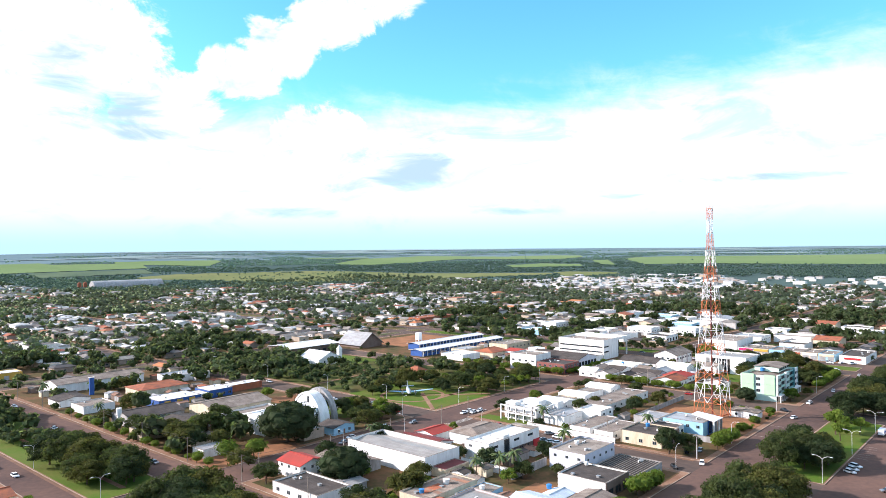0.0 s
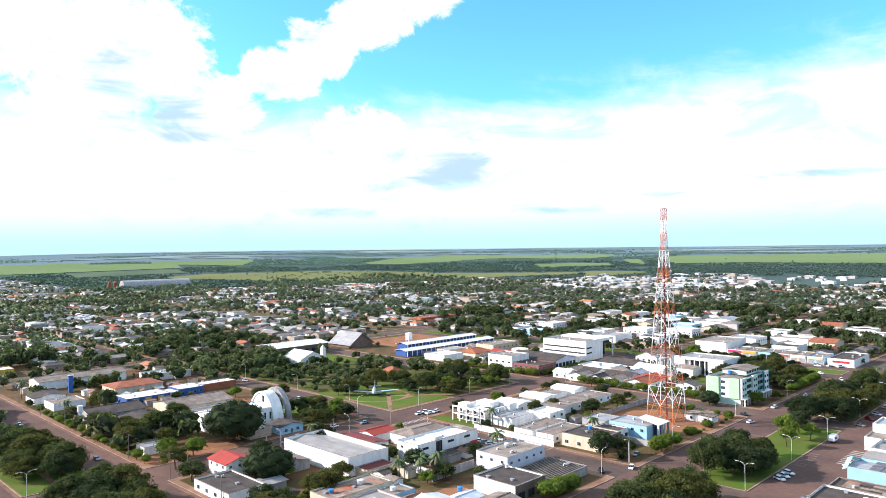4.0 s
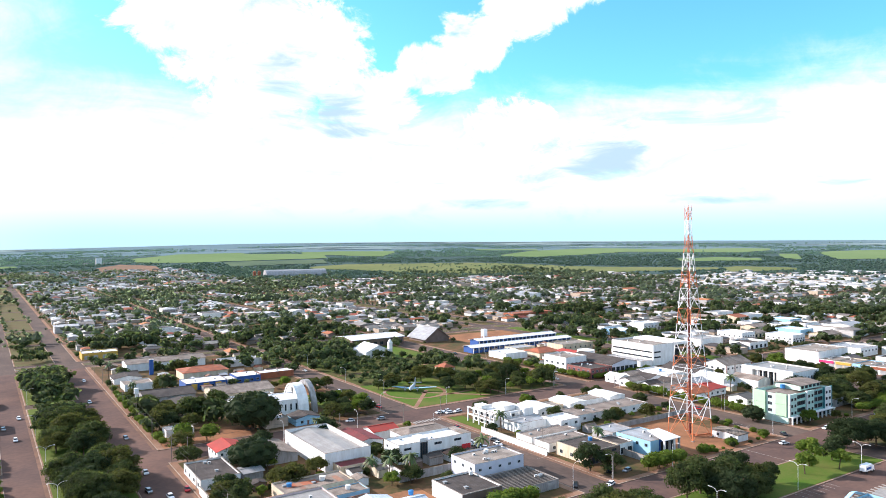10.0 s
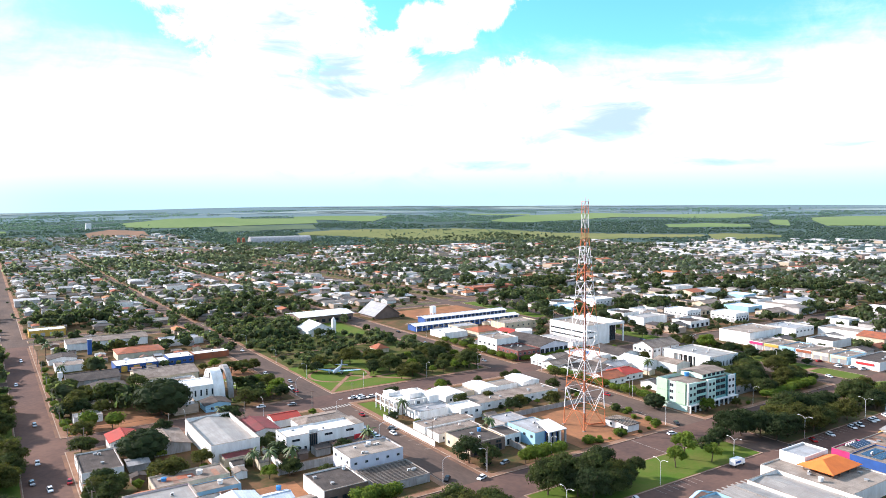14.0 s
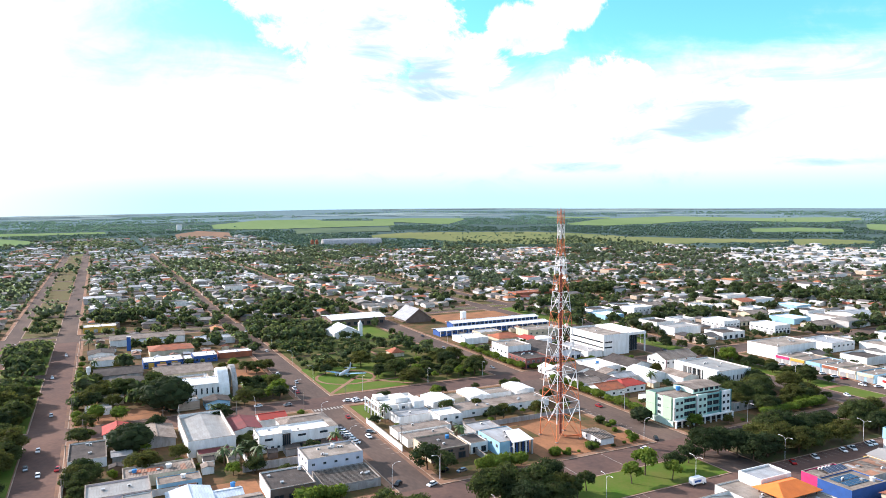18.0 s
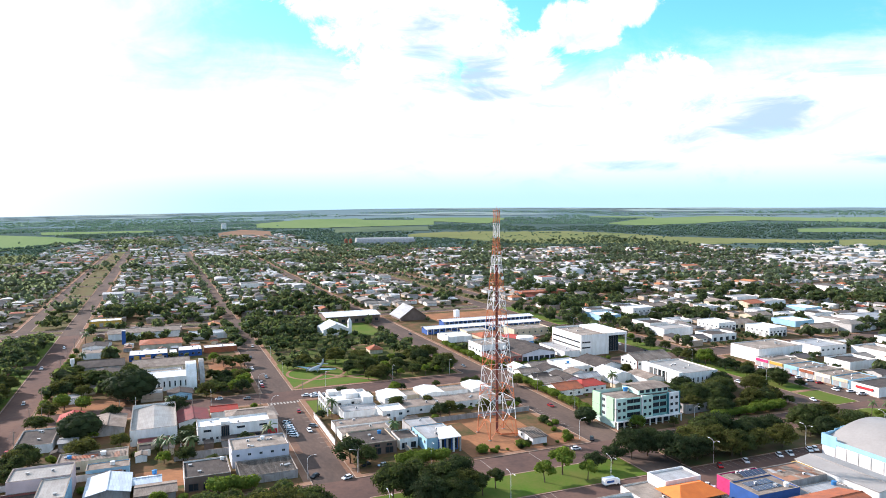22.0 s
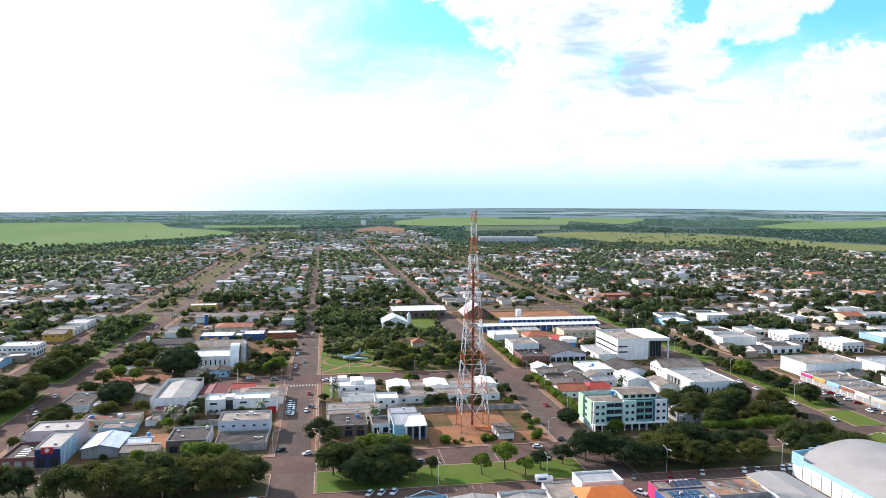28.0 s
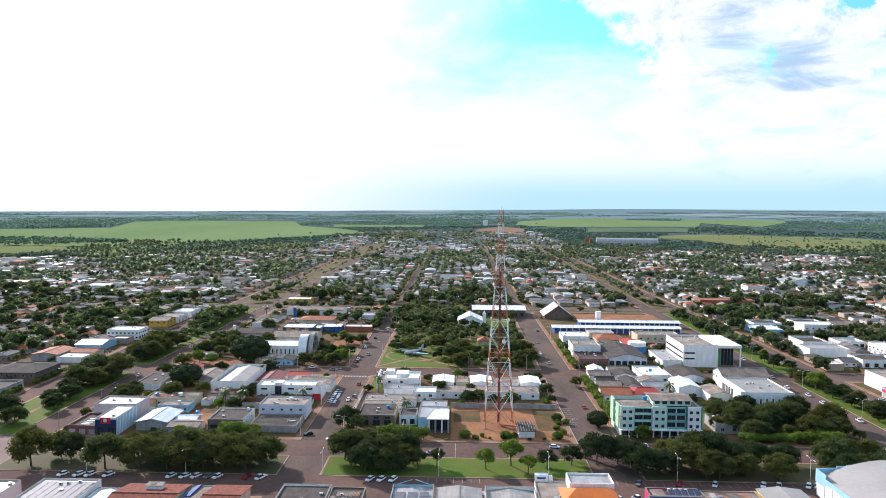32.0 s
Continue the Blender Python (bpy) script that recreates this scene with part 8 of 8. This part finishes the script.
# open grass plots between the houses
bm = bmesh.new()
for _ in range(150):
    x, y, w, d = rng.uniform(-700, 900), rng.uniform(260, 1400), rng.uniform(9, 26), rng.uniform(8, 22)
    if patch(x, y) < 0.1 and in_town(x, y) and free(x, y, 12) and not any(a - w < x < b + w for a, b in NORTH) and not any(a - d < y < b + d for a, b in EAST):
        box(bm, x - w, x + w, y - d, y + d, BASE - 0.1, BASE + 0.06, 0)
tagged(new("vacant_lots", mesh_of("vacant_lots", bm, PASTURE)), "open grassy lots between the houses", "ground", kind="stuff")
verts, faces, slots = [], [], []
for x, y in far_houses:
    w, d, h, rz = rng.uniform(3.8, 6), rng.uniform(4.5, 7.2), rng.uniform(3, 4), rng.uniform(0.8, 1.8)
    if rng.random() < 0.5:
        w, d = d, w
    if rng.random() < (0.3 if in_bright_quarter(x, y) else 0.05):
        w, d, h = w * 1.8, d * 1.8, h * 1.7
    z = terrain(x, y) + 0.1
    n0 = len(verts)
    verts += [(x - w, y - d, z), (x + w, y - d, z), (x + w, y + d, z), (x - w, y + d, z), (x - w, y - d, z + h), (x + w, y - d, z + h), (x + w, y + d, z + h), (x - w, y + d, z + h)]
    faces += [tuple(n0 + k for k in q) for q in ((0, 1, 5, 4), (1, 2, 6, 5), (2, 3, 7, 6), (3, 0, 4, 7))]
    slots += [rng.choice((0, 0, 1))] * 4
    bearing = math.degrees(math.atan2(x + 100, y + 250))
    roofslot = rng.choice((2, 2, 4, 2, 3, 5, 4, 5, 2, 4) if bearing < 28 else (4, 4, 4, 4, 2) if in_bright_quarter(x, y) else (2, 2, 4, 4, 2, 3, 5, 2))
    n1, o = len(verts), 0.5
    if rng.random() < 0.25:
        verts += [(x - w + 0.2, y - d + 0.2, z + h - 0.4), (x + w - 0.2, y - d + 0.2, z + h - 0.4), (x + w - 0.2, y + d - 0.2, z + h - 0.4), (x - w + 0.2, y + d - 0.2, z + h - 0.4)]
        faces.append((n1, n1 + 1, n1 + 2, n1 + 3))
        slots.append(roofslot)
    else:
        verts += [(x - w - o, y - d - o, z + h - 0.15), (x + w + o, y - d - o, z + h - 0.15), (x + w + o, y + d + o, z + h - 0.15), (x - w - o, y + d + o, z + h - 0.15)]
        cut = 0 if rng.random() < 0.6 else min(w, d) * 0.9
        if w > d:
            verts += [(x - w - o + cut, y, z + h + rz), (x + w + o - cut, y, z + h + rz)]
            faces += [tuple(n1 + k for k in q) for q in ((0, 1, 5, 4), (2, 3, 4, 5), (3, 0, 4), (1, 2, 5))]
        else:
            verts += [(x, y - d - o + cut, z + h + rz), (x, y + d + o - cut, z + h + rz)]
            faces += [tuple(n1 + k for k in q) for q in ((3, 0, 4, 5), (1, 2, 5, 4), (0, 1, 4), (2, 3, 5))]
        slots += [roofslot] * 4
me = plain_mesh("far_houses", verts, faces, *FARWALL, *FARROOF)
me.polygons.foreach_set("material_index", slots)
tagged(new("distant_houses", me), "countless low houses with grey, white and clay roofs", "houses", kind="stuff")

GARDENLEAF = mat("garden_leaves", (0.1, 0.116, 0.055), 0.8, (0.06, 0.076, 0.038), 0.05, 0.7, 1.0, spread=0.45, spec=0.1, thin=0.48)
# garden leaves paled and blued with distance, as haze put into the colour
DISTANTLEAF = mat("hazed_distant_leaves", (0.128, 0.15, 0.112), 0.85, (0.09, 0.108, 0.084), 0.02, 0.7, 0.5, spread=0.35, spec=0.05, thin=0.65)
GARDENDARK = mat("darker_garden_leaves", (0.068, 0.086, 0.038), 0.8, (0.042, 0.056, 0.026), 0.05, 0.7, 1.0, spread=0.4, spec=0.05, thin=0.42)


# ---- trees between the far houses, and the woods beyond ----
def crowd(name, label, spots, material, leaves, lobe_count=2, ring=6, rows=3, clump=0.42):
    verts, faces = [], []
    for x, y, r in spots:
        z = terrain(x, y)
        wide = 0.4 if lobe_count < 3 else 0.5
        lobes = [(x + rng.uniform(-wide, wide) * r, y + rng.uniform(-wide, wide) * r, z + r * rng.uniform(0.7, 1.1), r * (rng.uniform(0.6, 0.85) if lobe_count < 3 else rng.uniform(0.46, 0.7))) for _ in range(lobe_count)]
        v, f = lumps(rng, lobes, leaves, r * clump, 0.9 if lobe_count < 3 else 0.8, ring, rows)
        n0 = len(verts)
        verts += v
        faces += [tuple(n0 + k for k in q) for q in f]
    return tagged(new(name, plain_mesh(name, verts, faces, material)), label, "trees", kind="stuff")


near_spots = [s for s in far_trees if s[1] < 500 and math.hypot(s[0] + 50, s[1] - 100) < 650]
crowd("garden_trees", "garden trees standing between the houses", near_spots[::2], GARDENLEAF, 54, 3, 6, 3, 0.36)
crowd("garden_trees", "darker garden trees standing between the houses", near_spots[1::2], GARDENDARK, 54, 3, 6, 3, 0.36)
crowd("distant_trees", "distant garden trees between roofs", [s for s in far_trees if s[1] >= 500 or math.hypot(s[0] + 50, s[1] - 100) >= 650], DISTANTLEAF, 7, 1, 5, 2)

# ---- fields and woods beyond the houses ----
FIELDS = []


def field(stations, material, label, lift=1.4):
    """A field with uneven edges; stations: its bearing, near and far distance, from one end to the other."""
    FIELDS.append(stations)
    bm = bmesh.new()
    rows = []
    for (b0, n0, f0), (b1, n1, f1) in zip(stations, stations[1:]):
        cuts = max(2, int((b1 - b0) * 4))
        for i in range(cuts + (b1 == stations[-1][0])):
            u = i / cuts
            q, near, far = b0 + (b1 - b0) * u, n0 + (n1 - n0) * u, f0 + (f1 - f0) * u
            wave = 26 * noise.noise((q * 1.7, near / 300, 7.7)) + 12 * noise.noise((q * 6.1, near / 300, 3.3))
            near, far = near + wave, max(near + wave + 4, far + 0.7 * wave)
            row = []
            for k in range(13):
                r = near + (far - near) * k / 12
                x, y = -100 + r * math.sin(radians(q)), -250 + r * math.cos(radians(q))
                row.append(bm.verts.new((x, y, terrain(x, y) + lift)))
            rows.append(row)
    for a, b in zip(rows, rows[1:]):
        for k in range(12):
            bm.faces.new((a[k], b[k], b[k + 1], a[k + 1]))
    return tagged(new("field", mesh_of("field", bm, material, smooth=True)), label, "field", kind="structure")


def in_field(bearing, r):
    for stations in FIELDS:
        if stations[0][0] < bearing < stations[-1][0]:
            for (b0, n0, f0), (b1, n1, f1) in zip(stations, stations[1:]):
                if b0 <= bearing <= b1:
                    u = (bearing - b0) / (b1 - b0)
                    if (n0 + (n1 - n0) * u) * 0.96 < r < (f0 + (f1 - f0) * u) * 1.005:
                        return True
    return False


field([(-48, 1900, 2650), (-35, 1880, 2690), (-25.5, 1690, 2650), (-23.9, 1640, 3140), (-21.3, 1570, 3190), (-19.3, 1716, 3187), (-17.1, 1737, 3180), (-11.9, 1952, 3173), (-11.2, 1972, 2763), (-8.3, 2095, 2556), (-5.6, 2248, 2320)], FIELD, "wide pale green crop field beyond the houses")
field([(-48, 1600, 1880), (-35, 1548, 1859), (-29.3, 1510, 1760), (-25.3, 1462, 1652), (-23.7, 1452, 1603)], PASTURE, "green pasture between the houses and a wood", 1.0)
field([(-19, 1395, 1465), (-16.8, 1367, 1547), (-11.4, 1461, 1781), (-9.7, 1543, 1803)], PASTURE, "narrow pasture before a wide field", 1.0)
field([(-8.6, 2686, 2866), (-1.2, 2714, 2844)], FIELD, "narrow green strip among trees")
field([(-4.1, 2110, 2290), (-0.8, 2123, 2303)], PASTURE, "green plot at the edge of the houses", 1.0)
field([(6.4, 2860, 3150), (9.9, 2740, 3440), (14.4, 2740, 3480), (15, 2740, 3290), (20.6, 2880, 3250)], FIELD, "long green field with scattered trees")
field([(19, 3200, 3400), (22.5, 3020, 3450), (25, 2930, 3430), (26.4, 3250, 3400)], FIELD, "bright green field between woods")
field([(12.4, 2400, 2660), (20.1, 2480, 2740)], SCRUB, "rough pasture with scattered scrub")
field([(18.3, 2158, 2268), (21.3, 2120, 2400), (24.3, 1980, 2420), (27.6, 1850, 2400), (31, 1850, 2400), (34.9, 1870, 2320), (39.4, 1816, 2166), (44.1, 1908, 2108), (50.7, 1987, 2087)], PASTURE, "wide dry yellow-green pasture at the edge of the houses", 1.0)
field([(34.7, 2868, 2958), (37.8, 2771, 3342), (42.6, 3023, 3613), (45.3, 3180, 3539), (49.6, 3151, 3471), (53.7, 3155, 3535), (55.8, 3322, 3482)], FIELD, "long bright green field between woods")
field([(33.2, 3471, 3591), (38.2, 3392, 3522)], FIELD, "thin green strip between woods")
field([(48.3, 2462, 2642), (51.7, 2507, 2717), (54.5, 2512, 2653)], FIELD, "small green field between woods")
field([(56, 2660, 2941), (57.3, 2599, 2949)], FIELD, "small square field cut into the wood")
field([(58.9, 2940, 3137), (59.7, 2575, 3186), (63.4, 2610, 3361), (80, 2515, 3386)], FIELD, "wide bright green field beyond the woods")
field([(51, 1896, 2117), (52.7, 1904, 2154), (56.2, 2000, 2089)], PASTURE, "yellowish strip of pasture beyond white roofs", 1.0)
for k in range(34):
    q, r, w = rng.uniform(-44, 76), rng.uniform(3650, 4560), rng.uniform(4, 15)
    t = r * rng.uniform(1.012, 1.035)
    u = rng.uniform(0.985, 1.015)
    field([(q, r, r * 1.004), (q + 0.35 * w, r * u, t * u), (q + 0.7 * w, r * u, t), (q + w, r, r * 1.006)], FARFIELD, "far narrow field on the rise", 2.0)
field([(3.4, 2298, 2560), (5.2, 2251, 2760), (7.4, 2263, 2603)], BARELAND, "dusty bare red land at the end of the streets", 1.2)
field([(-8.1, 1560, 1924), (-5.9, 1560, 2037)], BARELAND, "bare reddish land at the edge of the houses", 1.0)
woods = []
while len(woods) < 30000:
    bearing, r = rng.uniform(-46, 86), 1400 + 2900 * rng.random() ** 1.3
    x, y = -100 + r * math.sin(radians(bearing)), -250 + r * math.cos(radians(bearing))
    if in_town(x, y) or (in_field(bearing, r) and rng.random() < 0.9988):
        continue
    # belts that lie across the slope, with thin places between
    if noise.noise((bearing / 9, r / 170, 4.2)) + 0.5 * noise.noise((x / 90, y / 90, 1.2)) > (-0.35 if r < 2700 else -0.16) and r < 4150:
        woods.append((x, y, rng.uniform(4, 6.4)))
# woods before the wide field, and single trees on the pastures
for _ in range(1300):
    bearing = -44 + 20 * rng.random() ** 0.9
    r = 1890 + (-24 - bearing) * 11 + rng.uniform(-1, 1) * (25 + 130 * smooth(-bearing, 24, 31))
    woods.append((-100 + r * math.sin(radians(bearing)), -250 + r * math.cos(radians(bearing)), rng.uniform(4, 7)))
for _ in range(500):
    bearing = rng.uniform(-20, -6)
    r = 1730 + (bearing + 19) * 34 + rng.uniform(-45, 15)
    woods.append((-100 + r * math.sin(radians(bearing)), -250 + r * math.cos(radians(bearing)), rng.uniform(3.5, 6)))
for _ in range(60):
    bearing, r = rng.uniform(23, 40), rng.uniform(2020, 2330)
    woods += [(-100 + r * math.sin(radians(bearing)) + rng.uniform(-25, 25), -250 + r * math.cos(radians(bearing)) + rng.uniform(-9, 9), rng.uniform(2.5, 5)) for _ in range(rng.choice((1, 1, 2, 6)))]
# beyond this distance the woods take the colour with more haze in it
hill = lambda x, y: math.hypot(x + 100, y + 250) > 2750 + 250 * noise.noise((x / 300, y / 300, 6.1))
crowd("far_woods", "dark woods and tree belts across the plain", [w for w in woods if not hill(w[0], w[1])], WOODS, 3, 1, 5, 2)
crowd("hill_woods", "woods on the far slopes, coloured paler and bluer for haze", [w for w in woods if hill(w[0], w[1])], HILLWOODS, 2, 1, 5, 2)

# pale works with a tall white silo at the end of the streets
b = thing("grain_silo", "tall pale concrete grain silo beside low sheds", "silo", pose(92, 2560, terrain(92, 2560)))
bm = bmesh.new()
box(bm, -9, 9, -7, 7, 0, 24, 0)
part("tower", bm, WHITE, b)
for x, w in ((26, 10), (54, 14), (-34, 12)):
    bm = bmesh.new()
    box(bm, x - w, x + w, -9, 9, 0, 8, 0)
    part("shed", bm, METALROOF, b)

# the long grey store with its red silos at the edge of the houses
b = thing("grain_store", "long grey metal grain store with a rounded roof", "warehouse", pose(424, 1545, 0, 0, 0, -7))
bm = bmesh.new()
ends = [[bm.verts.new((x, -22 * math.cos(math.pi * k / 10), 4 + 17 * math.sin(math.pi * k / 10) if 0 < k < 10 else 0)) for k in range(11)] for x in (-78, 78)]
for k in range(10):
    bm.faces.new((ends[0][k], ends[0][k + 1], ends[1][k + 1], ends[1][k]))
for row in ends:
    bm.faces.new(row)
part("shed", bm, METALROOF, b)
for x in (-92, -104):
    bm = bmesh.new()
    tube(bm, (x, 0, 0), (x, 0, 17), 4, 4, 14)
    tube(bm, (x, 0, 17), (x, 0, 20), 4, 1, 14)
    part("silo", bm, CLAY, b, "rusty red silo")
flat("warehouse", "red brick two-storey building with an orange roof", 232, 288, 410, 428, 6.5, wall=CLAY, roof=CLAY, parapet=0.3, base=0.2)
gabled("sports_hall", "large hall with a pale pitched roof", 405, 448, 596, 630, 7, 4, "y", roof=METALROOF, category="hall")

for ob in SPREADING + LOAVES + ROUND + COMMON + SMALL + CLIPPED + BUSH + PALMS + [o for o, q in STORES] + HOUSES + CARS + LAMPS:
    for o in (*ob.children_recursive, ob):
        bpy.data.objects.remove(o)
